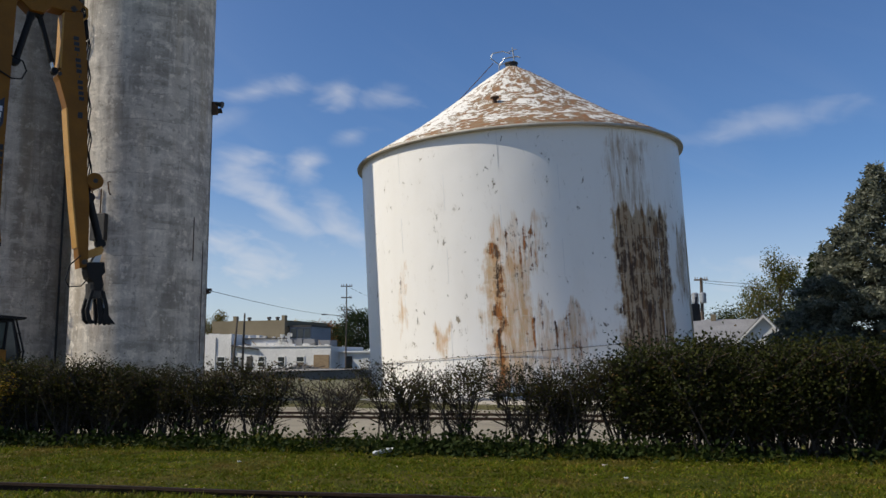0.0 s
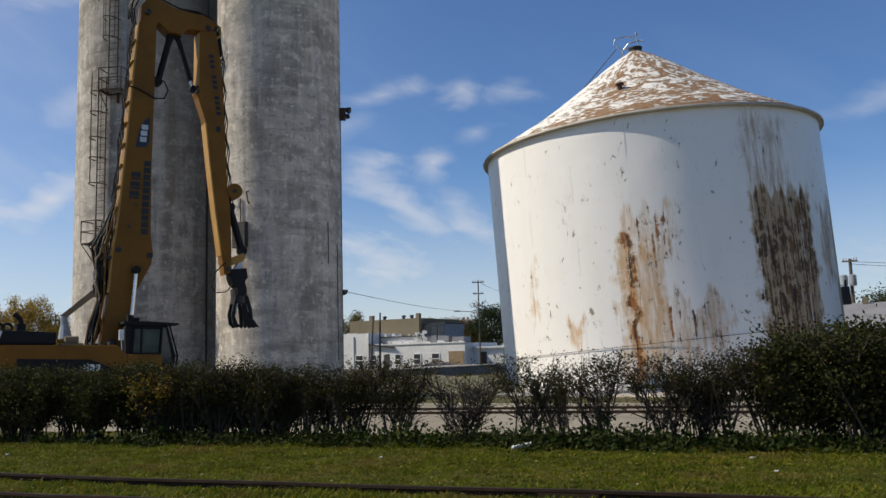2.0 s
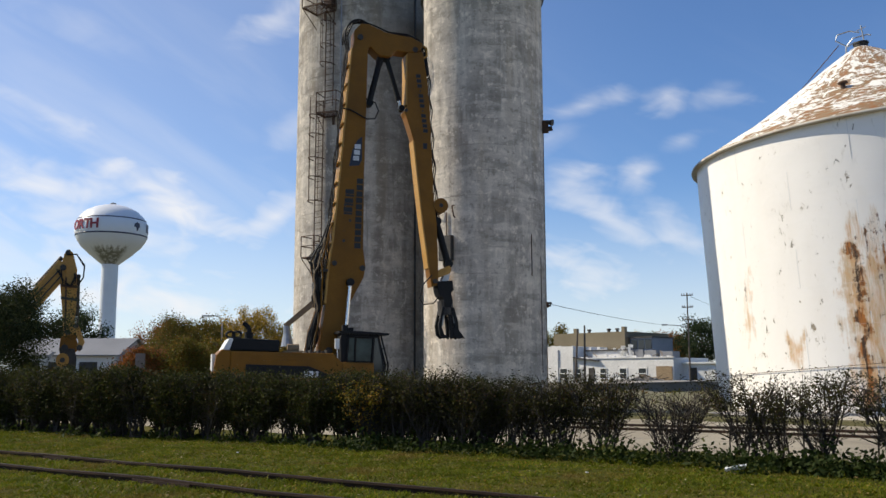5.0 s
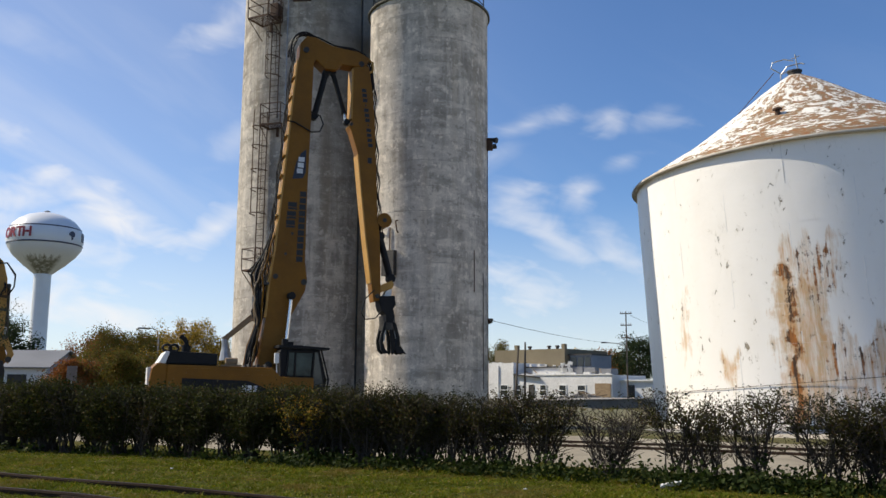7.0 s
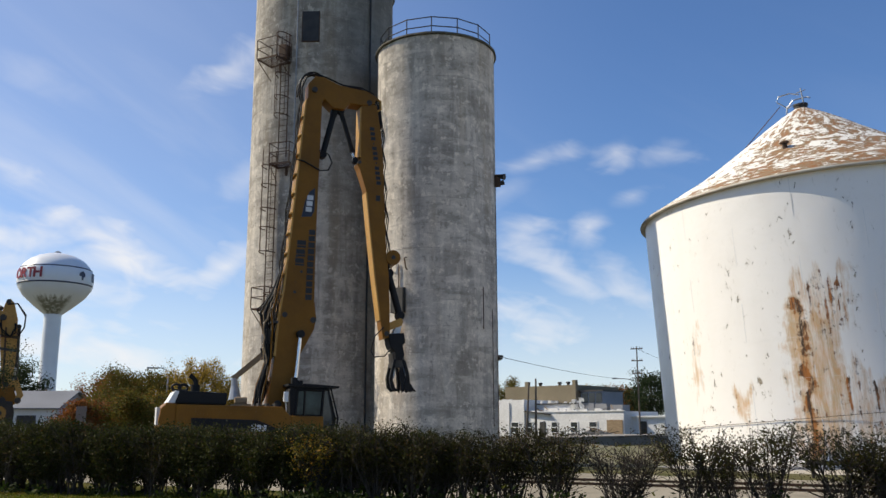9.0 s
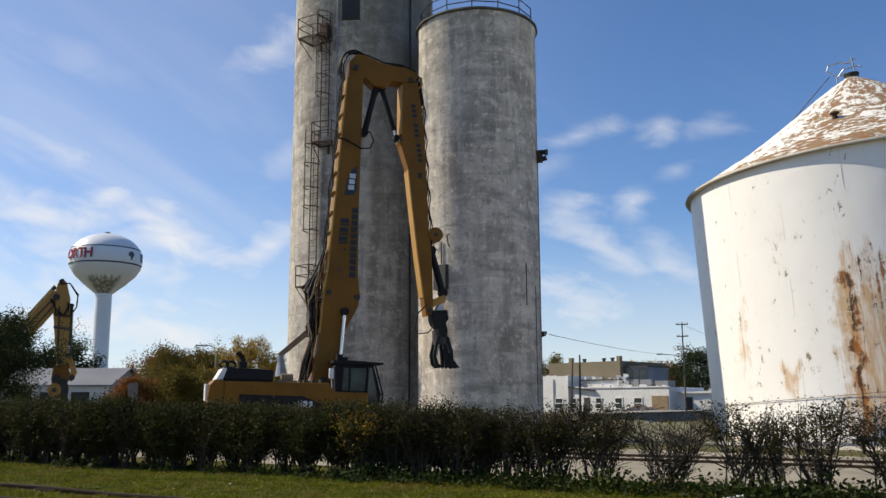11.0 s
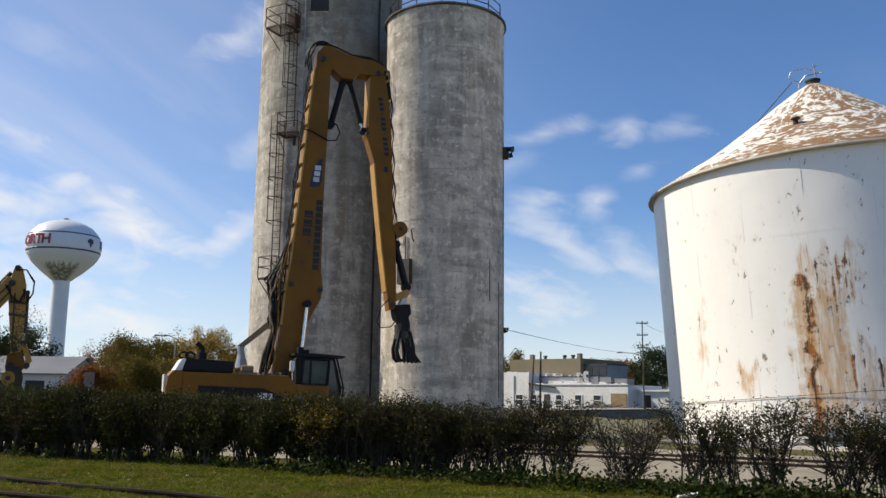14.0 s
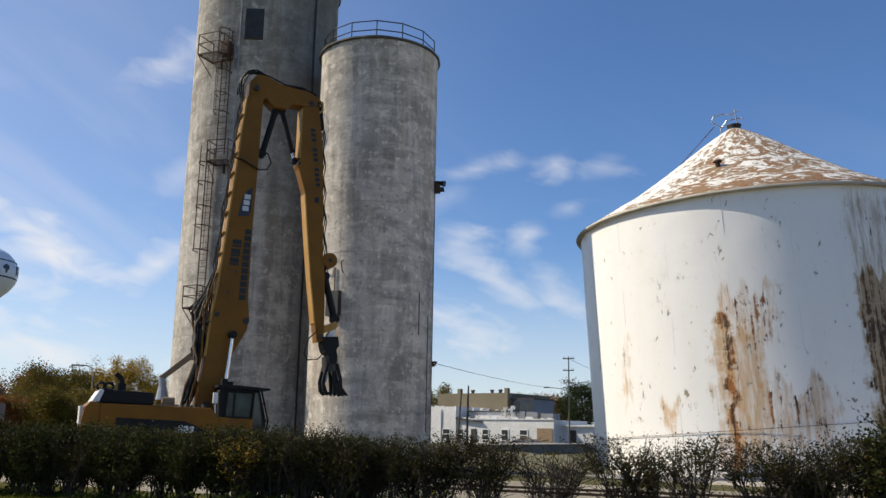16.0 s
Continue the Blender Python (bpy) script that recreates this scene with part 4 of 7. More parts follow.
# ---- white steel tank ----
def steel_tank():
    r, h = 7.61, 11.10
    x, y, _ = polar(21.08, 42.5)
    t = thing("grain_tank", (x, y, 0.12), "leaning white steel grain tank streaked with brown rust", "tank")
    t.matrix_world = Matrix.Translation((x, y, 0.08)) @ pose(0, 0, 0, 0, 0, -21.08) @ pose(0, 0, 0, 1.0, -3.0, 0)
    part("footing", lathe([(r + 0.35, -0.9), (r + 0.35, 0.22), (r + 0.25, 0.3), (r - 0.2, 0.3)], 96), "rubble", t, "pale concrete footing ring")
    n = 7
    z0 = 0.28
    for i in range(n):
        z1 = h if i == n - 1 else (0.42 + (i + 1) * COURSE) / 0.945
        o = 0.003 * (i % 2)
        bm = lathe([(r + o, z0 - 0.01), (r + o, (z0 * 2 + z1) / 3), (r + o, (z0 + z1 * 2) / 3), (r + o, z1)], 144)
        # a little oil-canning in the plates
        for v in bm.verts:
            a = math.atan2(v.co.y, v.co.x)
            k = 0.012 * noise.noise((a * 4, v.co.z * 0.6, 3.0))
            v.co.x, v.co.y = v.co.x * (1 + k / r), v.co.y * (1 + k / r)
        c = part("wall_course", bm, "tank", t, smooth=True)
        # lapped upright seams of the plates
        for k in range(10):
            a = (k + (0.5 if i % 2 else 0.0)) * math.tau / 10 + 0.21
            s = part("seam", box(-0.012, 0.012, -0.004, 0.003, z0 + 0.01, z1 - 0.01), "tank_plain", c)
            s.matrix_local = Matrix.Translation(((r + o) * math.cos(a), (r + o) * math.sin(a), 0)) @ pose(0, 0, 0, 0, 0, math.degrees(a) + 90)
        z0 = z1
    # roof cone, a little hollow near the top and uneven
    prof = [(r + 0.20, h - 0.02), (r + 0.18, h + 0.04), (6.5, h + 0.76), (5.2, h + 1.52), (4.0, h + 2.33), (2.8, h + 3.18), (1.8, h + 3.90), (1.0, h + 4.46), (0.33, h + 4.90)]
    bm = lathe(prof, 144)
    for v in bm.verts:
        if v.co.z > h + 0.1:
            v.co.z += 0.05 * noise.noise(v.co * 0.9) + 0.025 * noise.noise(v.co * 3)
    part("roof", bm, "roof", t, "peeling white and rust brown conical roof", smooth=True)
    part("eave", lathe([(r - 0.02, h - 0.06), (r + 0.17, h - 0.05), (r + 0.22, h - 0.07), (r + 0.23, h - 0.01), (r + 0.20, h + 0.05)], 144), "eave", t, smooth=True)
    cap = part("roof_cap", lathe([(0.29, h + 4.84), (0.29, h + 5.04), (0.33, h + 5.05), (0.33, h + 5.12), (0, h + 5.17)], 24), "dark_steel", t, "dark cap at the apex")
    bm = bmesh.new()
    add_tube(bm, [(-0.2, 0, h + 5.21), (-0.55, 0, h + 5.06), (-1.0, -0.1, h + 5.41), (-0.9, -0.1, h + 5.66), (-0.4, 0, h + 5.76), (0.0, 0, h + 5.61)], 0.03, 5)
    add_tube(bm, [(-0.7, 0.3, h + 4.46), (-0.6, 0.3, h + 5.16), (-0.3, 0.2, h + 5.46), (0.3, 0.2, h + 5.51), (0.45, 0.1, h + 5.41)], 0.03, 5)
    add_rod(bm, (0.15, 0, h + 5.16), (0.1, 0, h + 5.91), 0.03, sides=5)
    add_rod(bm, (-0.1, 0, h + 5.71), (0.3, 0, h + 5.81), 0.02, sides=5)
    part("cap_wires", bm, "galv", cap, "bent pale wire loops")
    part("guy_wire", rod((-0.9, 0.2, h + 5.26), (-2.7, 0.6, h + 3.66), 0.02, sides=5), "rust", cap)
    for a, rad in ((-1.75, 4.6), (0.5, 5.6), (2.85, 6.2)):
        zz = h + 0.12 + (7.55 - rad) * 0.64
        o = part("roof_vent", lathe([(0.1, -0.2), (0.1, 0.1), (0.2, 0.11), (0.18, 0.17), (0, 0.2)], 14), "rust", t, "rusty roof vent")
        o.matrix_local = pose(rad * math.cos(a), rad * math.sin(a), zz)
    # a thin cable that runs round the wall low down, and a box on the flank
    ring = [((r + 0.05) * math.cos(a), (r + 0.05) * math.sin(a), 1.95 + 0.25 * math.sin((a + 2.0) * 0.9)) for a in [radians(-175 + k * 5) for k in range(32)]]
    part("cable", tube(ring, 0.012, 4), "rust", t)
    bm = box(-0.25, 0.25, -0.45, 0.1, 0, 0.8, 0.03)
    add_rod(bm, (0, -0.3, 0.7), (0.25, -0.4, 1.1), 0.05, sides=6)
    o = part("motor_box", bm, "dark_steel", t)
    o.matrix_local = pose(r * math.cos(0.0), r * math.sin(0.0), 3.0, 0, 0, 90)


M["tank_plain"] = plain("seam_paint", (0.78, 0.775, 0.755), (0.74, 0.73, 0.70), 0.8, 0.5, relief=0.02, dirt=0.05)
steel_tank()


def tank_apron():
    """Pale gravel round the tank's foot, spread wide to bounce light onto its wall."""
    cx, cy, _ = polar(22.6, 41.5)
    vs, fs, n, rings = [], [], 96, 7
    for j in range(rings + 1):
        for i in range(n):
            a = i * math.tau / n
            rad = (6.0 + 5.2 * j / rings) * (1 + 0.05 * noise.noise((math.cos(a) * 2, math.sin(a) * 2, j * 0.1)))
            px, py = cx + rad * math.cos(a), cy + rad * math.sin(a)
            vs.append((px, py, lie(px, py) + (0.03 if j < rings else -0.01)))
    for j in range(rings):
        for i in range(n):
            k = (i + 1) % n
            fs.append((j * n + i, (j + 1) * n + i, (j + 1) * n + k, j * n + k))
    tagged(raw("pavement", vs, fs, "apron", smooth=True), "pale gravel apron round the tank, widened to bounce light", "gravel", kind="structure")


tank_apron()


# ---- high-reach excavator ----
def text_mesh(body, size, mat, parent, name, m, depth=0.006, stretch=1.0):
    cu = bpy.data.curves.new(name, "FONT")
    cu.offset = 0.03 * size
    cu.body, cu.size, cu.extrude, cu.align_x, cu.align_y = body, size, depth, "CENTER", "CENTER"
    ob = bpy.data.objects.new(name, cu)
    me = bpy.data.meshes.new_from_object(ob)
    bpy.data.objects.remove(ob)
    for v in me.vertices:
        v.co.x *= stretch
    me.materials.append(M[mat])
    o = new(name, me)
    o.parent, o.matrix_local = parent, m
    return o


def big_excavator():
    t = thing("high_reach_excavator", (-9.46, 33.43, 0.17), "yellow high-reach demolition excavator with its folded boom raised", "excavator", turn=24.0)
    t.scale = (0.965, 0.965, 0.965)
    NEAR = -1.55
    # undercarriage, hidden in part by the hedge
    for s in (-1, 1):
        y0, y1 = (-1.75, -1.05) if s < 0 else (1.05, 1.75)
        o = part("track_frame", slab([(-2.1, 0.25), (2.1, 0.25), (2.3, 0.6), (2.1, 0.85), (-2.1, 0.85), (-2.3, 0.6)], y0 + 0.1, y1 - 0.1, 0.05), "yellow", t)
        pts = [(-2.2 + 4.4 * i / 22, 0.02) for i in range(23)] + [(2.2 + 0.5 * math.sin(k * math.pi / 8), 0.52 - 0.5 * math.cos(k * math.pi / 8)) for k in range(1, 8)]
        pts += [(2.2 - 4.4 * i / 22, 1.02) for i in range(23)] + [(-2.2 - 0.5 * math.sin(k * math.pi / 8), 0.52 + 0.5 * math.cos(k * math.pi / 8)) for k in range(1, 8)]
        shoe_mesh = None
        for k, (px, pz) in enumerate(pts):
            qx, qz = pts[(k + 1) % len(pts)]
            ang = math.degrees(math.atan2(qz - pz, qx - px))
            if shoe_mesh is None:
                sh = part("track_shoe", box(-0.095, 0.095, y0, y1, -0.035, 0.035, 0.008), "dark_steel", o)
                shoe_mesh = sh.data
            else:
                sh = new("track_shoe", shoe_mesh)
                sh.parent = o
            sh.matrix_local = pose(px, 0, pz, 0, -ang, 0)
        for px in (-2.2, 2.2):
            part("idler", rod((px, y0 + 0.12, 0.52), (px, y1 - 0.12, 0.52), 0.42, sides=20), "dark_steel", o)
    part("turntable", rod((0, 0, 0.9), (0, 0, 1.25), 0.8, sides=28), "dark_steel", t)
    # upper works
    body = part("body", slab([(-2.75, 1.25), (2.75, 1.22), (2.75, 1.92), (1.45, 1.95), (1.15, 2.28), (-2.75, 2.36)], NEAR, 1.5, 0.05), "yellow", t)
    part("side_vent_panel", slab([(-2.2, 1.32), (1.1, 1.32), (1.1, 1.42), (0.2, 1.78), (-2.2, 1.86)], NEAR - 0.012, NEAR + 0.02, 0.01), "black", body, "black panel along the side")
    bm = bmesh.new()
    for k in range(7):
        add_box(bm, -2.1 + k * 0.2, -1.97 + k * 0.2, NEAR - 0.03, NEAR, 1.4, 1.78, 0.01)
    parts("vent_louvre", bm, "black", body)
    bm = bmesh.new()
    for x0, x1, z0, z1 in ((-2.05, -1.2, 2.0, 2.22), (-1.0, 0.0, 2.0, 2.2), (0.15, 1.0, 2.0, 2.18)):
        add_box(bm, x0, x1, NEAR - 0.015, NEAR + 0.01, z0, z1, 0.008)
    parts("side_door", bm, "yellow", body)
    part("counterweight", slab([(-3.3, 1.35), (-2.72, 1.22), (-2.72, 2.38), (-3.1, 2.42), (-3.28, 2.2), (-3.36, 1.75)], -1.5, 1.5, 0.09), "yellow", t, "rounded yellow counterweight")
    bm = box(-3.42, -3.30, -1.2, -0.2, 1.6, 2.25, 0.02)
    part("rear_panel", bm, "white_paint", t, "pale panel on the counterweight")
    hood = part("engine_hood", slab([(-2.95, 2.40), (-0.92, 2.34), (-0.92, 2.78), (-2.6, 2.86), (-2.82, 2.84)], -1.35, 1.3, 0.05), "black", t, "black engine hood")
    part("hood_cover", slab([(-3.06, 2.40), (-2.80, 2.40), (-2.66, 2.82), (-2.80, 2.86)], -1.40, 1.35, 0.03), "white_paint", t, "pale rear hood corner")
    bm = tube([(-2.05, -0.9, 2.8), (-2.05, -0.9, 3.2), (-2.1, -0.9, 3.32), (-2.28, -0.9, 3.45)], 0.09, 10)
    add_rod(bm, (-2.05, -0.9, 2.78), (-2.05, -0.9, 3.1), 0.17, sides=12)
    part("exhaust_pipe", bm, "black", t)
    bm = bmesh.new()
    for x0 in (-2.75, -2.5):
        add_tube(bm, [(x0 + 0.16 * math.cos(k * math.tau / 12), -1.0, 2.98 + 0.12 * math.sin(k * math.tau / 12)) for k in range(13)], 0.05, 6)
    parts("hose_coil", bm, "rubber", t, "black coiled hoses")
    bm = rod((-0.6, -1.1, 2.5), (-0.15, -1.1, 2.5), 0.15, sides=12)
    add_box(bm, -0.75, 0.0, -1.3, -0.9, 2.32, 2.38)
    part("air_filter", bm, "brown_wood", t)
    bm = bmesh.new()
    for k in range(6):
        add_box(bm, 0.1 + k * 0.16, 0.2 + k * 0.16, -1.3, -0.7, 2.28, 2.36 + 0.05 * (k % 2), 0.01)
    parts("valve", bm, "dark_steel", t)
    # maker's mark as plain shapes
    bm = bmesh.new()
    for k in range(3):
        x0 = 0.0 + k * 0.2
        add_box(bm, x0, x0 + 0.16, NEAR - 0.04, NEAR - 0.02, 1.36, 1.62 - 0.015 * k, 0.012)
    parts("maker_mark", bm, "decal_white", body, "white maker's mark")
    # cab
    C0, C1 = -1.5, -0.45
    cab = part("cab", slab([(1.50, 1.25), (3.10, 1.2), (3.24, 1.5), (3.2, 1.9), (2.95, 3.05), (1.5, 3.08), (1.42, 2.9), (1.46, 1.9)], C0 + 0.08, C1, 0.04), "black", t, "black operator's cab with tinted glass")
    part("cab_side_glass", slab([(1.72, 2.0), (2.62, 1.98), (2.70, 2.86), (1.78, 2.88)], C0 + 0.05, C0 + 0.075, 0.0), "cab_pane", cab, "tinted side window")
    part("cab_front_glass", slab([(2.72, 1.5), (3.12, 1.5), (3.10, 1.9), (2.90, 2.9), (2.78, 2.9)], C0 + 0.05, C0 + 0.075, 0.0), "window_glass", cab)
    bm = bmesh.new()
    for p, q in (((1.66, 1.95), (1.74, 2.92)), ((2.66, 1.3), (2.76, 2.95)), ((1.66, 2.92), (2.98, 2.94)), ((2.0, 1.95), (2.02, 2.9))):
        add_rod(bm, (p[0], C0 + 0.03, p[1]), (q[0], C0 + 0.03, q[1]), 0.04, sides=6)
    part("cab_frame", bm, "black", cab)
    bm = bmesh.new()
    for yy in (C0 + 0.1, C0 + 0.55, C1 - 0.05):
        add_tube(bm, [(3.05, yy, 3.02), (3.36, yy, 1.85), (3.28, yy, 1.2)], 0.035, 6)
    for zz, xx in ((2.5, 3.22), (1.85, 3.37)):
        add_rod(bm, (xx, C0 + 0.1, zz), (xx, C1 - 0.05, zz), 0.03, sides=6)
    parts("front_guard", bm, "black", cab)
    part("cab_roof_guard", slab([(1.35, 3.06), (3.35, 3.00), (3.38, 3.08), (2.2, 3.16), (1.35, 3.16)], C0 - 0.05, C1 + 0.1, 0.015), "black", cab)
    part("cab_skirt", slab([(1.5, 1.22), (2.74, 1.2), (2.74, 1.9), (1.5, 1.92)], C0 - 0.1, C0 + 0.06, 0.03), "yellow", t)
    bm = box(1.5, 1.72, C0, C0 + 0.3, 3.16, 3.40, 0.03)
    add_box(bm, 1.75, 1.95, C0 + 0.1, C0 + 0.4, 3.16, 3.30, 0.02)
    parts("work_lamp", bm, "black", cab)
    bm = box(1.18, 1.36, C0 - 0.12, C0 + 0.02, 2.45, 2.85, 0.04)
    add_rod(bm, (1.3, C0 - 0.05, 2.1), (1.27, C0 - 0.05, 2.5), 0.02, sides=5)
    part("mirror", bm, "white_paint", t)
    # lower boom
    B0, B1 = -0.42, 0.42
    boom = part("boom", slab([(0.72, 2.1), (1.45, 2.1), (1.72, 3.3), (2.02, 4.4), (2.55, 5.42), (2.62, 5.9), (2.52, 6.6), (2.52, 9.4), (2.60, 13.05), (2.64, 15.3), (1.98, 15.3), (1.82, 13.45), (1.56, 10.0), (1.30, 7.1), (1.12, 5.75), (1.0, 4.3)], B0, B1, 0.03), "yellow", t)
    # paler strip: sun along the boom's left edge is put into its colour
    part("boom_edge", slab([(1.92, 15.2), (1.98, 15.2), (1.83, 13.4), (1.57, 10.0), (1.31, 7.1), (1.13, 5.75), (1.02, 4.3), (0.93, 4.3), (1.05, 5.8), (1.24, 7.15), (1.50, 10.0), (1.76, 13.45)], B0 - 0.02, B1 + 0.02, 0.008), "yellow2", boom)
    bm = bmesh.new()
    for px, pz, r in ((1.32, 5.96, 0.14), (2.49, 5.78, 0.16), (1.95, 5.17, 0.12), (2.3, 15.7, 0.16), (1.15, 2.4, 0.2)):
        add_rod(bm, (px, B0 - 0.05, pz), (px, B1 + 0.05, pz), r * 0.75, sides=16)
    parts("pin", bm, "dark_steel", boom)
    bm = bmesh.new()
    for px, pz in ((1.95, 7.75), (1.7, 6.9), (1.75, 8.4)):
        add_rod(bm, (px, B0 - 0.03, pz), (px, B0 + 0.02, pz), 0.06, sides=10)
    parts("boss", bm, "dark_steel", boom)
    # bundle of hoses that hangs down behind the boom, clamped at the knee
    rng = random.Random(31)
    for k in range(11):
        yy = -0.40 + 0.075 * k
        out = rng.uniform(0.0, 0.28)
        pts = [(0.55 - 0.3 * rng.random(), yy, 2.3), (0.62 - out, yy, 3.0 + 0.2 * rng.random()), (0.84 - out * 0.5, yy + rng.uniform(-0.06, 0.06), 4.2), (0.86 - out * 1.3, yy, 5.3), (0.78 - out * 1.5, yy + rng.uniform(-0.1, 0.1), 6.0), (1.02 - out * 0.9, yy, 6.8), (1.22, yy, 7.6 + 0.5 * rng.random())]
        way = []
        for p0, p1 in zip(pts, pts[1:]):
            way += bend(p0, p1, (rng.uniform(-0.03, 0.03), 0, 0), 3)[:-1]
        part("boom_hose", tube(way + [pts[-1]], rng.uniform(0.025, 0.042), 6), rng.choice(("rubber", "rubber", "rust", "yellow")), boom)
    part("hose_clamp", box(0.80, 1.08, -0.46, 0.46, 5.60, 5.70, 0.02), "dark_steel", boom)
    # foldover link at the head
    link = part("foldover_link", slab([(2.02, 15.2), (2.62, 15.2), (2.75, 15.35), (3.12, 15.02), (3.66, 15.02), (3.9, 15.3), (4.45, 15.28), (5.0, 15.4), (5.1, 15.75), (4.6, 15.98), (3.9, 16.02), (3.4, 16.08), (2.7, 16.35), (2.35, 16.35), (2.05, 16.0)], -0.36, 0.36, 0.05), "yellow", t)
    part("link_lug", slab([(3.15, 15.0), (3.62, 15.0), (3.72, 15.2), (3.56, 15.42), (3.3, 15.42), (3.1, 15.2)], -0.375, 0.375, 0.03), "yellow", link)
    bm = tube([(5.1, -0.25, 15.7), (5.28, -0.25, 15.6), (5.3, -0.25, 15.25), (5.12, -0.25, 15.1)], 0.05, 6)
    part("lifting_eye", bm, "yellow2", link)
    # stick
    stick = part("stick", slab([(4.40, 15.35), (5.10, 15.4), (5.30, 14.2), (5.42, 12.9), (5.52, 10.6), (5.60, 8.9), (5.72, 7.9), (5.78, 6.6), (5.80, 5.2), (5.50, 5.1), (5.38, 5.9), (5.14, 7.6), (4.90, 9.6), (4.70, 11.4), (4.36, 12.45), (4.26, 12.62), (4.40, 12.9)], -0.30, 0.30, 0.02), "yellow", t)
    # faded strips, coloured paler to stand for sunlight on the stick's left edge
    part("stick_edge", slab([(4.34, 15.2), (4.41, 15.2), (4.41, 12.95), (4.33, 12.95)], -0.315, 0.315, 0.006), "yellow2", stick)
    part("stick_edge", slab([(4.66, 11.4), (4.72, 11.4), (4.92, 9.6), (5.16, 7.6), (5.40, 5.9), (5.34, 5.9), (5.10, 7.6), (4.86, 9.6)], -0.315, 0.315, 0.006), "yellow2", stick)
    bm = rod((5.92, -0.33, 8.62), (5.92, 0.33, 8.62), 0.32, sides=24)
    part("stick_boss", bm, "yellow", stick)
    bm = bmesh.new()
    for px, pz, r in ((4.75, 15.45, 0.17), (4.36, 12.7, 0.1), (5.65, 5.35, 0.13), (5.92, 8.62, 0.12)):
        add_rod(bm, (px, -0.36, pz), (px, 0.36, pz), r * 0.75, sides=14)
    parts("pin", bm, "dark_steel", stick)

    def ram(p, q, r, share, yy, parent):
        p, q = Vector((p[0], yy, p[1])), Vector((q[0], yy, q[1]))
        k = p.lerp(q, share)
        o = part("cylinder", rod(p, k, r, sides=14), "black", parent, "black hydraulic cylinder")
        part("cylinder_rod", rod(k, q, r * 0.6, sides=12), "chrome", o)
        bm = rod(p + Vector((0, -r * 1.2, 0)), p + Vector((0, r * 1.2, 0)), r * 1.25, sides=12)
        add_rod(bm, q + Vector((0, -r * 1.2, 0)), q + Vector((0, r * 1.2, 0)), r * 1.2, sides=12)
        add_rod(bm, p.lerp(q, share - 0.06), p.lerp(q, share), r * 1.2, sides=12)
        parts("cylinder_eye", bm, "black", o)

    ram((2.80, 12.95), (3.28, 15.0), 0.13, 0.95, 0.0, t)
    ram((3.56, 15.0), (4.22, 12.85), 0.11, 0.84, 0.0, t)
    for yy in (-0.62, 0.62):
        ram((1.72, 2.35), (1.95, 5.17), 0.13, 0.25, yy, t)
    ram((5.80, 7.95), (6.32, 6.15), 0.15, 0.98, 0.0, t)
    part("stick_link", slab([(5.62, 5.75), (6.32, 6.05), (6.42, 5.9), (6.35, 5.72), (5.8, 5.5)], -0.22, 0.22, 0.02), "yellow2", t)
    part("stick_link", slab([(5.95, 5.35), (6.3, 5.35), (6.38, 5.85), (6.22, 5.85)], -0.16, 0.16, 0.02), "white_paint", t)
    # grapple
    g0 = part("grapple", slab([(5.74, 5.35), (6.42, 5.40), (6.48, 5.0), (6.36, 4.85), (6.44, 4.5), (6.34, 4.25), (6.06, 4.25), (6.02, 4.6), (5.84, 4.75), (5.76, 5.0)], -0.35, 0.35, 0.04), "black", t, "black demolition grapple hanging from the stick")
    part("rotator", rod((6.18, 0, 4.55), (6.22, 0, 3.95), 0.34, sides=20), "dark_steel", g0)
    for pts in ([(5.98, 4.3), (6.08, 4.25), (5.97, 3.75), (5.95, 3.4), (6.05, 3.12), (6.24, 3.0), (6.02, 2.94), (5.86, 3.1), (5.80, 3.5)], [(6.34, 4.3), (6.50, 4.25), (6.66, 3.7), (6.70, 3.3), (6.98, 2.95), (6.82, 2.98), (6.72, 2.92), (6.62, 3.0), (6.52, 2.92), (6.44, 3.2), (6.52, 3.6)], [(6.20, 4.2), (6.30, 4.2), (6.42, 3.5), (6.46, 3.1), (6.40, 2.92), (6.30, 3.0), (6.30, 3.3)]):
        for yy in (-0.32, 0.18):
            part("jaw", slab(pts, yy, yy + 0.14, 0.02), "black", g0)
    part("jaw_ram", rod((6.1, -0.1, 4.3), (6.0, -0.1, 3.5), 0.07, sides=10), "galv", g0)
    part("jaw_ram", rod((6.42, -0.25, 4.2), (6.55, -0.25, 3.6), 0.06, sides=10), "galv", g0)
    # hoses
    rng = random.Random(11)
    for k in range(5):
        pts = []
        for i in range(40):
            z = 4.2 + 11.0 * i / 39
            x = 0.92 + (z - 4.2) * 0.083 - 0.05 + 0.05 * math.sin(i * 0.9 + k) * (1 if i % 3 else 0.3)
            pts.append((x, -0.3 + k * 0.14, z))
        part("boom_hose", tube(pts, 0.024, 5), "rubber", t)
    for k in range(6):
        pts = [(0.95 + 0.05 * rng.uniform(-1, 1), -0.4 + k * 0.15, 7.0), (0.75 - 0.08 * k, -0.45 + k * 0.15, 6.2), (0.5 + 0.06 * k, -0.45 + k * 0.15, 5.4), (0.55, -0.4 + k * 0.12, 4.6), (0.75, -0.3 + k * 0.1, 3.8), (0.62 + 0.05 * k, -0.3 + k * 0.1, 2.9), (0.5, -0.3 + k * 0.1, 2.3)]
        fine = [Vector(pts[0])]
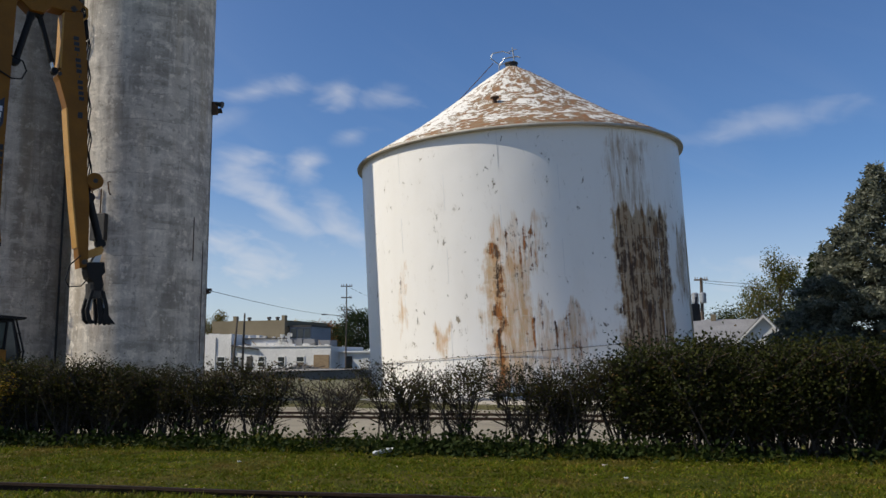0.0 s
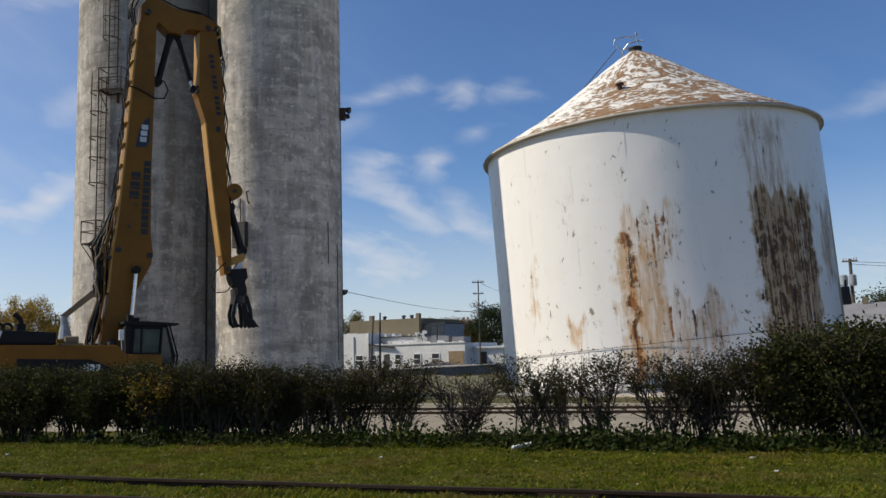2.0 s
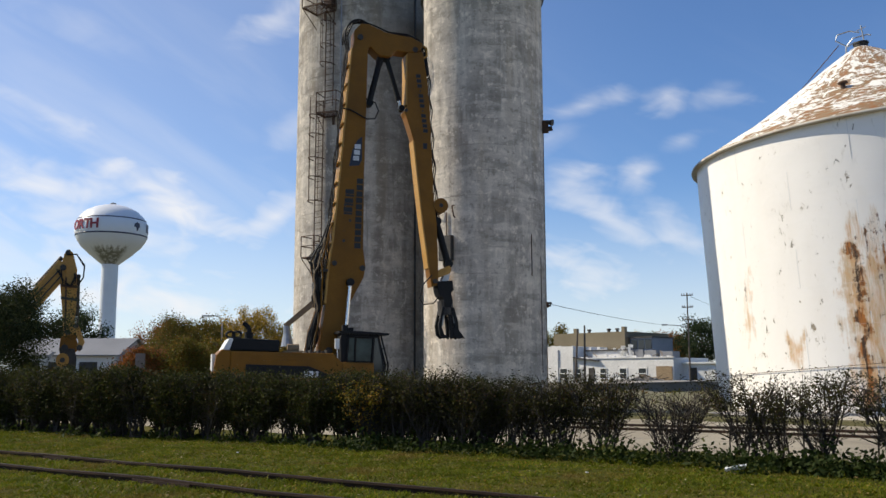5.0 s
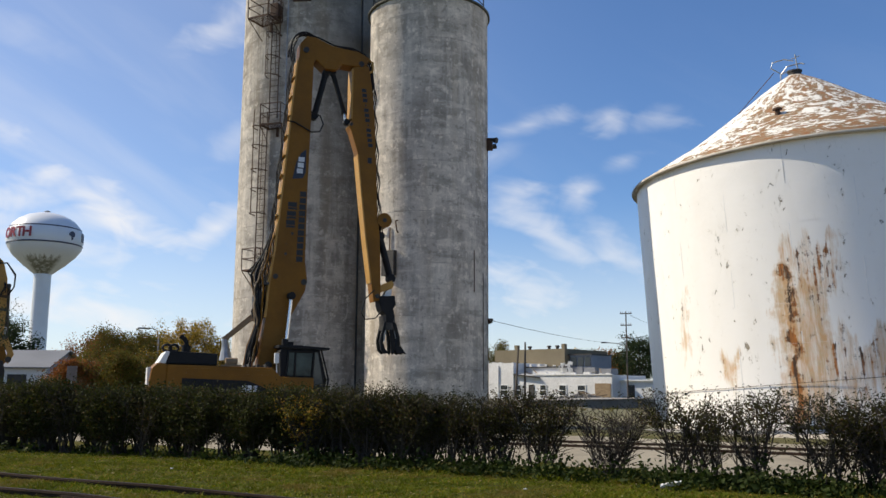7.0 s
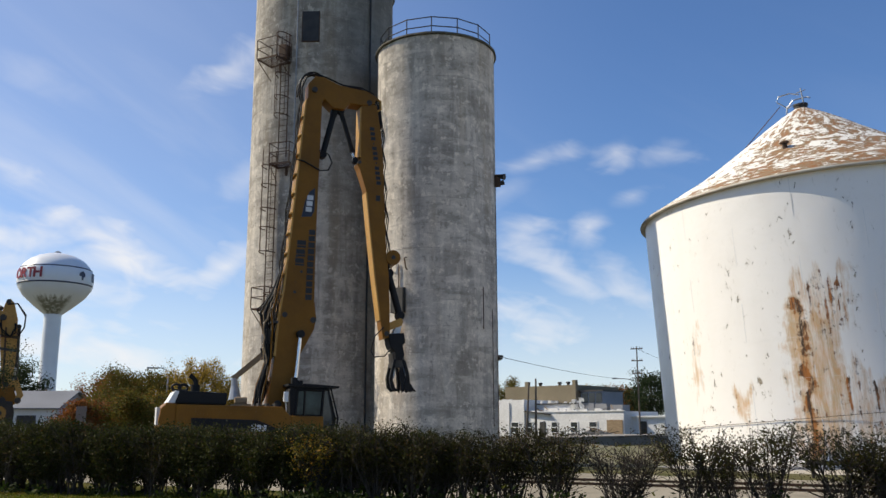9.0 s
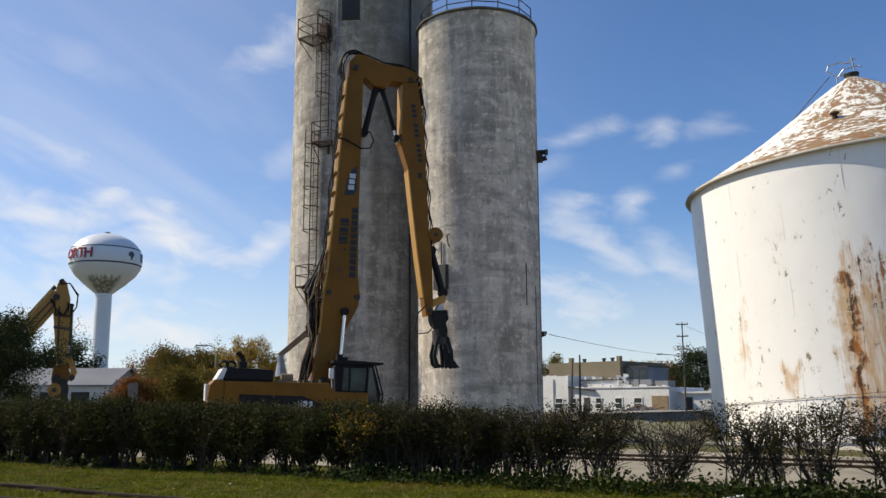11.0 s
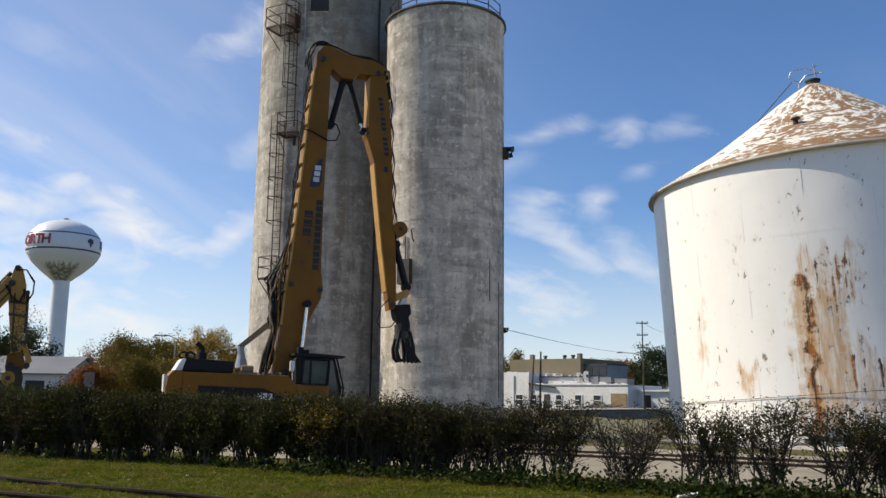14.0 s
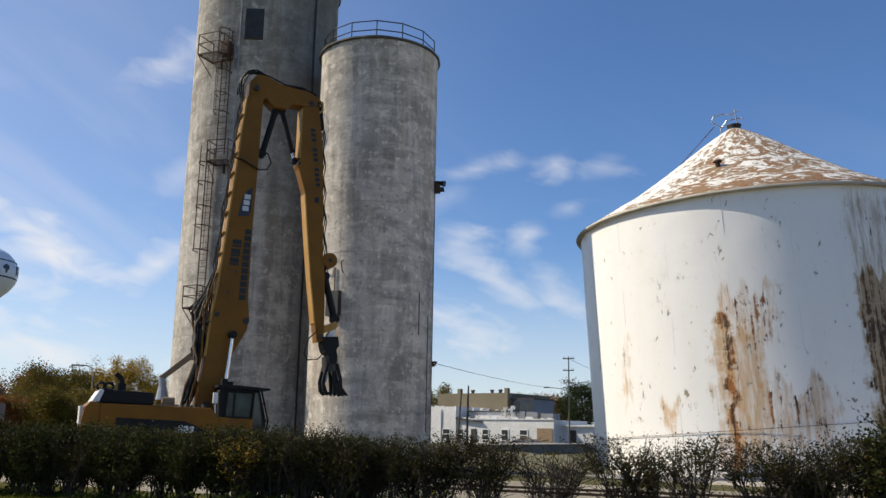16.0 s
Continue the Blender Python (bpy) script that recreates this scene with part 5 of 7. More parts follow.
        for a1, b1 in zip(pts, pts[1:]):
            fine += [Vector(a1).lerp(Vector(b1), (i + 1) / 4) + Vector((0.03 * math.sin(i * 2 + k), 0, 0)) for i in range(4)]
        part("base_hose", tube(fine, 0.032, 5), "rubber" if k % 3 else "brown_wood", t)
    part("hose_manifold", slab([(0.55, 4.85), (0.82, 4.8), (0.9, 5.3), (0.68, 5.4), (0.52, 5.15)], -0.3, 0.3, 0.03), "dark_steel", t)
    for k in range(3):
        loop = [(2.28 - 0.62 * math.cos(q), -0.3 + k * 0.3, 15.75 + (0.78 + 0.05 * k) * math.sin(q)) for q in [math.pi * i / 12 - 0.25 for i in range(14)]]
        part("head_hose", tube(loop, 0.04, 6), "rubber", t)
        part("head_hose", tube([(1.85, -0.2 + k * 0.2, 15.2), (1.78 - 0.04 * k, -0.2 + k * 0.2, 15.8), (2.0, -0.2 + k * 0.2, 16.35 + 0.05 * k), (2.4, -0.2 + k * 0.2, 16.52 + 0.05 * k), (2.9, -0.2 + k * 0.2, 16.4), (3.6, -0.2 + k * 0.2, 16.15), (4.4, -0.2 + k * 0.2, 16.15 + 0.03 * k), (4.95, -0.2 + k * 0.2, 15.95), (5.25, -0.2 + k * 0.2, 15.5), (5.4, -0.2 + k * 0.2, 14.4)], 0.035, 6), "rubber", t)
    for k in range(3):
        part("stick_hose", tube([(5.42 + (i / 24) * 0.38 + 0.05 * math.sin(i * 1.3 + k), -0.2 + k * 0.18, 14.4 - i * 0.26) for i in range(25)], 0.026, 5), "rubber", t)
    part("loose_hose", tube([(2.55, -0.45, 13.0), (2.95, -0.5, 12.85), (3.1, -0.5, 12.5), (2.95, -0.5, 12.15), (2.6, -0.5, 12.1), (1.9, -0.48, 12.45), (1.6, -0.45, 12.5)], 0.03, 6), "rubber", t)
    part("loose_hose", tube([(5.5, -0.35, 5.6), (5.1, -0.4, 5.2), (4.95, -0.4, 4.6), (5.1, -0.4, 4.35), (5.55, -0.4, 4.4), (5.8, -0.35, 4.7)], 0.026, 6), "rubber", t)
    bm = bmesh.new()
    for k in range(11):
        z = 5.9 + k * 0.85
        x = 1.07 + (z - 5.9) * 0.086
        add_box(bm, x - 0.04, x + 0.06, -0.44, 0.44, z, z + 0.05)
    parts("hose_clamp", bm, "yellow2", boom)
    # lettering on boom and stick as plain bars
    dec = part("maker_patch", slab([(2.42, 11.35), (2.42, 10.35), (2.30, 10.10), (1.88, 10.05), (2.02, 10.75), (2.2, 11.15)], B0 - 0.012, B0 + 0.01, 0.0), "navy", boom, "dark navy patch with a white mark")
    bm = bmesh.new()
    for k in range(3):
        add_box(bm, 2.05 + 0.03 * k, 2.3 + 0.03 * k, B0 - 0.022, B0 - 0.008, 10.3 + k * 0.25, 10.5 + k * 0.25, 0.01)
    parts("patch_mark", bm, "decal_white", dec)
    bm = bmesh.new()
    for k in range(3):
        z = 8.0 + k * 0.38
        x = 1.72 + 0.085 * (z - 8.0)
        add_box(bm, x - 0.04, x + 0.32, B0 - 0.014, B0 + 0.01, z, z + 0.08)
        add_box(bm, x - 0.04, x + 0.32, B0 - 0.014, B0 + 0.01, z + 0.11, z + 0.30)
    parts("lettering_bar", bm, "decal_black", boom, "black lettering down the boom")
    bm = bmesh.new()
    for k in range(11):
        z = 6.6 + k * 0.272
        x = 2.18 + 0.03 * (z - 6.6)
        add_box(bm, x - 0.04, x + 0.22, B0 - 0.014, B0 + 0.01, z, z + 0.22)
    parts("lettering_bar", bm, "decal_black", boom)
    bm = bmesh.new()
    for k in range(12):
        z = 14.35 - k * 0.22
        x = 4.80 + (14.35 - z) * 0.135
        if k not in (3, 7):
            add_box(bm, x, x + 0.2, -0.314, -0.29, z - 0.15, z)
        else:
            add_box(bm, x + 0.08, x + 0.12, -0.314, -0.29, z - 0.12, z - 0.03)
    add_box(bm, 5.12, 5.3, -0.314, -0.29, 11.05, 11.3)
    parts("number_bar", bm, "decal_black", stick, "black number painted on the stick")


def pane_material():
    m, b, q, v = material("cab_pane", 0.08, 0.0, 0.2)
    q.put(b.inputs["Base Color"], q.mix(q.ramp(q.noise(v, 1.3, 3), 0.35, 0.65), (0.045, 0.07, 0.066), (0.015, 0.024, 0.024)))
    return m


M["cab_pane"] = pane_material()
big_excavator()


def small_excavator():
    """A second machine, seen mostly as a bent boom above the hedge."""
    t = thing("excavator", (-24.2, 40.3, 0.14), "yellow excavator standing with its boom arched and stick down", "excavator", turn=30.0)
    part("body", slab([(-5.3, 1.1), (-2.0, 1.1), (-2.0, 2.0), (-2.6, 2.2), (-5.3, 2.2)], -1.3, 1.3, 0.08), "yellow", t)
    for y0 in (-1.5, 0.9):
        o = part("crawler", slab([(-5.4, 0.0), (-1.7, 0.0), (-1.35, 0.45), (-1.7, 0.9), (-5.4, 0.9), (-5.75, 0.45)], y0, y0 + 0.6, 0.12), "dark_steel", t)
    part("cab", slab([(-3.0, 1.6), (-1.75, 1.6), (-1.7, 2.2), (-2.0, 3.0), (-3.0, 3.0)], -1.25, -0.3, 0.08), "cab_pane", t, "dark glazed cab")
    b = part("boom", slab([(-2.7, 1.9), (-2.1, 1.9), (-1.2, 3.4), (-0.1, 4.85), (0.85, 6.1), (0.95, 6.9), (0.55, 7.0), (-0.35, 5.75), (-1.6, 4.2), (-2.4, 3.0)], -0.3, 0.3, 0.05), "yellow2", t)
    part("lettering_patch", slab([(-0.75, 4.55), (-0.35, 5.05), (-0.6, 5.25), (-1.0, 4.8)], -0.312, -0.29, 0.0), "decal_white", b, "white patch on the boom")
    part("stick", slab([(0.62, 6.4), (0.8, 7.35), (1.0, 7.6), (1.2, 7.4), (1.42, 6.6), (1.48, 5.0), (1.42, 3.3), (1.0, 3.2), (0.85, 4.5), (0.72, 5.6)], -0.24, 0.24, 0.04), "yellow2", t)
    part("stick_cylinder", rod((-0.4, 0, 5.7), (0.7, 0, 7.2), 0.11, sides=12), "dark_steel", t)
    part("bucket_cylinder", rod((1.5, 0, 6.2), (1.55, 0, 4.0), 0.09, sides=12), "dark_steel", t)
    part("cylinder_sleeve", rod((1.45, -0.1, 4.3), (1.4, -0.1, 3.6), 0.11, sides=12), "galv", t)
    bm = slab([(0.85, 3.3), (1.5, 3.4), (1.7, 2.7), (1.35, 2.3), (0.8, 2.6)], -0.3, 0.3, 0.04)
    part("coupler", bm, "yellow", t)
    part("link", slab([(1.40, 3.75), (1.62, 3.85), (1.95, 3.0), (1.72, 2.55), (1.55, 2.7), (1.66, 3.05)], -0.36, -0.26, 0.02), "yellow2", t)
    part("guide_link", slab([(1.05, 3.55), (1.2, 3.75), (1.7, 3.7), (1.66, 3.45)], -0.38, -0.27, 0.02), "yellow2", t)
    for px, pz, rr in ((1.5, 3.8, 0.13), (1.72, 2.75, 0.14), (1.15, 3.5, 0.13), (1.05, 2.75, 0.16), (0.78, 6.65, 0.15), (0.95, 7.42, 0.11), (1.5, 6.25, 0.10)):
        part("pin", rod((px, -0.42, pz), (px, 0.42, pz), rr, sides=14), "dark_steel", t)
    part("wear_strip", slab([(0.90, 6.2), (0.98, 6.2), (1.08, 3.5), (0.98, 3.5)], -0.252, -0.238, 0.0), "rust", t, "rusty edge strip on the stick")
    part("clamp", slab([(0.74, 5.25), (1.5, 5.15), (1.5, 5.02), (0.76, 5.12)], -0.28, 0.28, 0.01), "dark_steel", t)
    part("clamp", slab([(0.72, 5.85), (1.47, 5.8), (1.47, 5.66), (0.73, 5.72)], -0.28, 0.28, 0.01), "rust", t)
    part("boom_pipe", tube([(0.6, -0.33, 6.5), (-0.3, -0.34, 5.35), (-1.4, -0.34, 3.95), (-2.2, -0.34, 2.6)], 0.035, 6), "dark_steel", t)
    part("boom_pipe", tube([(0.75, -0.33, 6.3), (-0.1, -0.34, 5.15), (-1.2, -0.34, 3.75), (-2.1, -0.34, 2.4)], 0.035, 6), "dark_steel", t)
    for k in range(3):
        part("stick_hose", tube([(0.5 + 0.1 * k, -0.36, 6.55), (0.8, -0.46, 6.05 - 0.12 * k), (1.15, -0.42, 5.75), (1.38, -0.36, 5.95 + 0.2 * k), (1.3, -0.3, 6.4)], 0.028, 6), "rubber", t)
    part("tool_coupler", slab([(0.80, 2.75), (1.50, 2.70), (1.62, 2.2), (1.58, 1.2), (1.3, 0.7), (1.0, 0.75), (1.12, 1.4), (0.92, 2.0)], -0.34, 0.34, 0.04), "dark_steel", t, "worn dark tool coupler")
    ring = [(0.98 + 0.30 * math.cos(k * math.tau / 14), 2.15 + 0.34 * math.sin(k * math.tau / 14)) for k in range(14)]
    part("eye_plate", slab(ring, -0.40, -0.35, 0.01), "yellow2", t, "worn yellow eye plate")
    part("eye_pin", rod((0.98, -0.46, 2.15), (0.98, 0.42, 2.15), 0.12, sides=14), "dark_steel", t)
    arc = [(0.72 + 0.55 * math.cos(k), 1.75 + 0.85 * math.sin(k)) for k in (1.9, 2.3, 2.8, 3.3, 3.8, 4.2)]
    part("thumb_plate", slab(arc + [(x + 0.16, z) for x, z in arc[::-1]], -0.3, 0.3, 0.01), "galv", t, "pale curved thumb plate")
    for k in range(2):
        part("hose", tube([(0.9, -0.3 + k * 0.5, 7.3), (1.35, -0.3, 7.35), (1.75, -0.35 + k * 0.5, 6.8), (1.72, -0.35, 6.2), (1.5, -0.3, 5.8)], 0.035, 6), "rubber", t)


small_excavator()


# ---- water tower ----
def water_tower():
    x, y, _ = polar(-27.4, 200.0)
    t = thing("water_tower", (x, y, 0.1), "white spheroid water tower with red lettering and navy bands", "water tower", turn=27.4)
    bulb = [(1.75, 24.6), (2.5, 25.2), (4.2, 26.6), (6.1, 28.4), (7.1, 29.9), (7.5, 31.4), (7.45, 32.6), (7.15, 33.8), (6.5, 34.9), (5.4, 36.0), (3.9, 36.85), (2.1, 37.4), (0, 37.6)]
    part("bowl", lathe(bulb, 72), "bowl", t, smooth=True)
    part("column", lathe([(3.6, -0.3), (3.2, 1.0), (2.2, 4.0), (1.75, 8.0), (1.7, 14.0), (1.7, 24.7)], 40), "tower", t, smooth=True)
    for z, r in ((34.0, 7.05), (30.7, 7.31)):
        part("band", lathe([(r - 0.02, z - 0.2), (r + 0.05, z - 0.18), (r + 0.05, z + 0.10), (r - 0.12, z + 0.16)], 72), "tower_mark", t, smooth=True)
    for ch, deg in zip("ORTH", (-68.5, -53.5, -40, -27.5)):
        a = radians(deg - 90)
        text_mesh(ch, 2.85, "tower_red", t, "letter", Matrix.Translation((7.52 * math.cos(a), 7.52 * math.sin(a), 32.35)) @ pose(0, 0, 0, 86, 0, deg), 0.04)
    for deg, pts in ((41, [(-0.6, 0.5), (0.1, 0.9), (0.7, 0.5), (0.8, -0.2), (0.4, -0.3), (0.35, -0.9), (0.0, -1.0), (-0.1, -0.2), (-0.7, -0.1)]), (72, [(-0.7, 0.9), (0.6, 0.9), (0.7, -0.9), (-0.6, -0.9)])):
        a = radians(deg - 90)
        o = part("emblem", slab(pts, -0.05, 0.05, 0.0), "tower_mark", t, "small navy emblem")
        o.matrix_local = pose(7.52 * math.cos(a), 7.52 * math.sin(a), 32.35, 0, 0, deg)
    part("top_vent", lathe([(0.5, 37.4), (0.5, 37.9), (0.7, 37.92), (0, 38.2)], 16), "galv", t)


water_tower()


# ---- buildings far across the yard ----
def white_building():
    x, y, _ = polar(4.2, 130.0)
    t = thing("white_building", (x, y, 0.13), "low white-painted block building with a tan upper storey, half demolished", "building", turn=-38.0)
    part("wall", box(-12.5, -6.6, 0, 14, -0.2, 5.35, 0.03), "block", t)
    part("wall", box(-6.6, 10.0, 0.25, 10, -0.2, 3.45, 0.03), "block", t)
    part("wall", box(-6.6, 1.0, 3.0, 9, 3.45, 4.65, 0.03), "block", t)
    part("upper_wall", box(-17.0, -3.3, 9.0, 22, 4.6, 7.75, 0.03), "tan_brick", t, "tan brick upper storey")
    for px in (-3.9, -13.0):
        part("chimney", box(px, px + 0.6, 9.0, 9.7, 7.7, 8.5, 0.03), "tan_brick", t)
    for px in (-14.6, -12.0, -8.2, -6.6):
        bm = rod((px, 12, 7.7), (px, 12, 8.2), 0.25, 0.25, 10)
        add_rod(bm, (px, 12, 8.2), (px, 12, 8.45), 0.4, 0.3, 10)
        part("roof_ventilator", bm, "dark_steel", t)
    for px in (-10.0, -7.2):
        part("pilaster", box(px, px + 0.7, -0.2, 0.02, -0.2, 4.9, 0.02), "block", t)
    part("coping", box(-6.8, 1.2, 2.7, 3.1, 4.65, 4.82), "dark_steel", t)
    part("coping", box(-6.5, 10.1, 0.1, 0.5, 3.45, 3.6), "block", t)
    part("awning", slab([(-6.5, 3.75), (-2.0, 3.2), (-2.0, 3.05), (-6.5, 3.55)], -0.3, 0.24, 0.0), "dark_steel", t, "dark sagging gutter")
    for px, w in ((-9.0, 1.3), (-6.3, 0.9), (-1.9, 0.95), (1.4, 1.1), (4.5, 1.2)):
        y0 = 0.0 if px < -6.6 else 0.25
        o = part("window", box(px, px + w, y0 - 0.06, y0 + 0.05, 0.6, 2.0), "window_glass", t, "dark sash window")
        bm = bmesh.new()
        for q0, q1, r0, r1 in ((px - 0.12, px, 0.5, 2.1), (px + w, px + w + 0.12, 0.5, 2.1), (px, px + w, 2.0, 2.12), (px, px + w, 0.46, 0.6), (px, px + w, 1.25, 1.35)):
            add_box(bm, q0, q1, y0 - 0.1, y0 + 0.02, r0, r1)
        part("window_frame", bm, "white_paint", o)
    part("door", box(-4.0, -3.0, 0.16, 0.3, -0.1, 2.1, 0.02), "dark_steel", t, "grey door")
    part("boarded_opening", box(7.3, 9.8, 0.16, 0.3, 0.2, 2.3, 0.02), "brown_wood", t, "tan boarded opening")
    up = part("rooftop_storey", box(-3.0, 0.9, 10.0, 16, 3.4, 6.7, 0.03), "blue_grey", t, "blue-grey rooftop storey with large panes")
    part("rooftop_roof", box(-3.2, 1.1, 9.7, 16.2, 6.7, 6.9), "dark_steel", up)
    for px in (-2.8, -1.55, -0.3):
        part("pane", box(px, px + 1.05, 9.93, 10.02, 5.0, 6.45), "window_glass", up)
    for px, w, h in ((1.6, 2.0, 1.2), (3.8, 1.9, 1.1), (6.3, 2.0, 0.9)):
        part("roof_unit", box(px, px + w, 3.0, 5.0, 3.45, 3.5 + h, 0.05), "grey_sheet", t, "grey rooftop machine")
    # broken wall heads and loose timbers along the roof edge
    rng = random.Random(44)
    for x0, x1, z0, yy in ((-12.4, -6.7, 5.2, 0.02), (-6.5, 9.9, 3.4, 0.28), (-6.5, 1.0, 4.6, 3.02)):
        outline, px = [(x0, z0)], x0
        while px < x1:
            outline.append((px, z0 + rng.choice((0.12, 0.2, 0.3, 0.55)) * rng.uniform(0.7, 1.2)))
            px += rng.uniform(0.2, 0.9)
            outline.append((min(px, x1), outline[-1][1] + rng.uniform(-0.06, 0.06)))
        outline.append((x1, z0))
        part("broken_parapet", slab(outline, yy, yy + 0.25, 0.0), "block", t)
    for k in range(9):
        p = Vector((rng.uniform(-6, 8), rng.uniform(0.6, 2.6), 3.7 + 0.4 * rng.random()))
        part("loose_timber", rod(p, p + Vector((rng.uniform(-1.6, 1.6), rng.uniform(-0.4, 0.4), rng.uniform(0.1, 0.9))), 0.06, sides=5), rng.choice(("brown_wood", "white_paint", "dark_steel")), t)
    # torn white sheet hanging off the edge
    rng = random.Random(2)
    bm = bmesh.new()
    grid = [[bm.verts.new((-0.4 + i * 0.42, 2.6 + 0.2 * rng.random(), 5.3 - j * 0.45 + 0.25 * rng.random())) for j in range(5)] for i in range(7)]
    for i in range(6):
        for j in range(4):
            if rng.random() < 0.8:
                bm.faces.new((grid[i][j], grid[i + 1][j], grid[i + 1][j + 1], grid[i][j + 1]))
    bmesh.ops.solidify(bm, geom=bm.faces[:], thickness=0.05)
    part("torn_sheet", bm, "white_paint", t, "torn white roofing sheet")
    x, y, _ = polar(9.9, 126.0)
    t = thing("outbuilding", (x, y, 0.13), "low grey-white outbuilding with a flat pale roof", "building", turn=-30.0)
    part("wall", box(-3.6, 6, 0, 8, -0.2, 2.6, 0.03), "siding", t)
    part("roof", box(-4.2, 6.2, -0.4, 8.2, 2.6, 2.85, 0.03), "white_paint", t)
    part("door", box(-1.9, -1.0, -0.06, 0.05, -0.1, 2.1), "dark_steel", t)
    part("door", box(0.6, 1.5, -0.06, 0.05, -0.1, 2.1), "white_paint", t)


def rubble_pile():
    rng = random.Random(8)
    x, y, _ = polar(6.0, 116.0)
    t = thing("rubble_pile", (x, y, 0.13), "heap of broken boards, branches and rubble", "rubble", turn=-6.0)
    vs, fs = [], []
    for i in range(240):
        cx = rng.gauss(0, 3.2)
        cz = max(0, 0.75 * math.exp(-(cx / 3.0) ** 2) * rng.random())
        s = rng.uniform(0.08, 0.3)
        o = Vector((cx, rng.gauss(0, 0.9), cz))
        k = len(vs)
        for dx in (-1, 1):
            for dy in (-1, 1):
                for dz in (-1, 1):
                    vs.append(o + Vector((dx, dy, dz)) * s * rng.uniform(0.5, 1.0))
        fs += [(k, k + 1, k + 3, k + 2), (k + 4, k + 6, k + 7, k + 5), (k, k + 4, k + 5, k + 1), (k + 2, k + 3, k + 7, k + 6), (k, k + 2, k + 6, k + 4), (k + 1, k + 5, k + 7, k + 3)]
    tagged(raw("debris", vs, fs, "rubble", t), kind="stuff")
    for i in range(26):
        cx = rng.gauss(0.5, 2.6)
        p = Vector((cx, rng.gauss(0, 0.8), rng.uniform(0.0, 0.5)))
        part("branch", tube(bend(p, p + Vector((rng.uniform(-2, 2), rng.uniform(-0.5, 0.5), rng.uniform(0.1, 1.0))), (0, 0, rng.uniform(-0.1, 0.4)), 5), rng.uniform(0.03, 0.08), 5), "bark" if rng.random() < 0.6 else "brown_wood", t)


white_building()
rubble_pile()


def loading_platform():
    """A low concrete dock across the yard, with a broken edge."""
    p, q = Vector(polar(2.3, 58.0)), Vector(polar(10.8, 80.0))
    run = (q - p).length
    t = thing("loading_platform", (p.x, p.y, 0.1), "low concrete loading platform with a dark shaded face", "platform", turn=math.degrees(math.atan2(q.y - p.y, q.x - p.x)))
    rng = random.Random(12)
    n = 40
    top = [(run * i / n, 0.70 + 0.05 * noise.noise((i * 0.4, 1.0, 0.0)) + rng.uniform(-0.015, 0.015)) for i in range(n + 1)]
    top[0] = (0.0, 0.25)
    part("dock", slab([(0.0, -0.3), *top, (run, -0.3)], 0.0, 5.0, 0.0), "dock", t)
    part("edge_slab", slab([(0.6, 0.72), (run, 0.74), (run, 0.80), (0.6, 0.79)], -0.12, 4.9, 0.01), "rubble", t, "pale broken concrete lip")


loading_platform()


def earth_bank():
    """A low dusty mound with dry tufts, across the yard beside the tank."""
    c = Vector(polar(5.2, 38.5))
    t = thing("earth_bank", (c.x, c.y, 0.1), "low mound of dusty earth with dry tufts", "mound", turn=-8.0)
    vs, fs, nx, ny = [], [], 60, 20
    for j in range(ny + 1):
        for i in range(nx + 1):
            u, v = i / nx * 2 - 1, j / ny * 2 - 1
            rise = max(0.0, 1 - abs(u) ** 3) * max(0.0, 1 - v * v) ** 1.2
            x, y = u * 4.6, v * 4.3
            vs.append((x, y, -0.05 + 0.80 * rise * (1 + 0.25 * noise.noise((x * 0.5, y * 0.5, 4.0))) + 0.06 * rise * noise.noise((x * 2.3, y * 2.3, 1.0))))
    n = nx + 1
    fs = [(j * n + i, j * n + i + 1, (j + 1) * n + i + 1, (j + 1) * n + i) for j in range(ny) for i in range(nx)]
    raw("mound", vs, fs, "bank", t, smooth=True)
    rng = random.Random(61)
    pts = []
    for _ in range(90):
        x, y, z = vs[rng.randrange(len(vs))]
        if z > 0.08:
            pts += [Vector((x + rng.gauss(0, 0.12), y + rng.gauss(0, 0.12), z + abs(rng.gauss(0, 0.06)))) for _ in range(14)]
    lv, lf = leaf_cloud(pts, 0.06, rng, 2.4)
    tagged(raw("dry_tufts", lv, lf, "olive", t), "dry olive tufts", kind="stuff")


earth_bank()


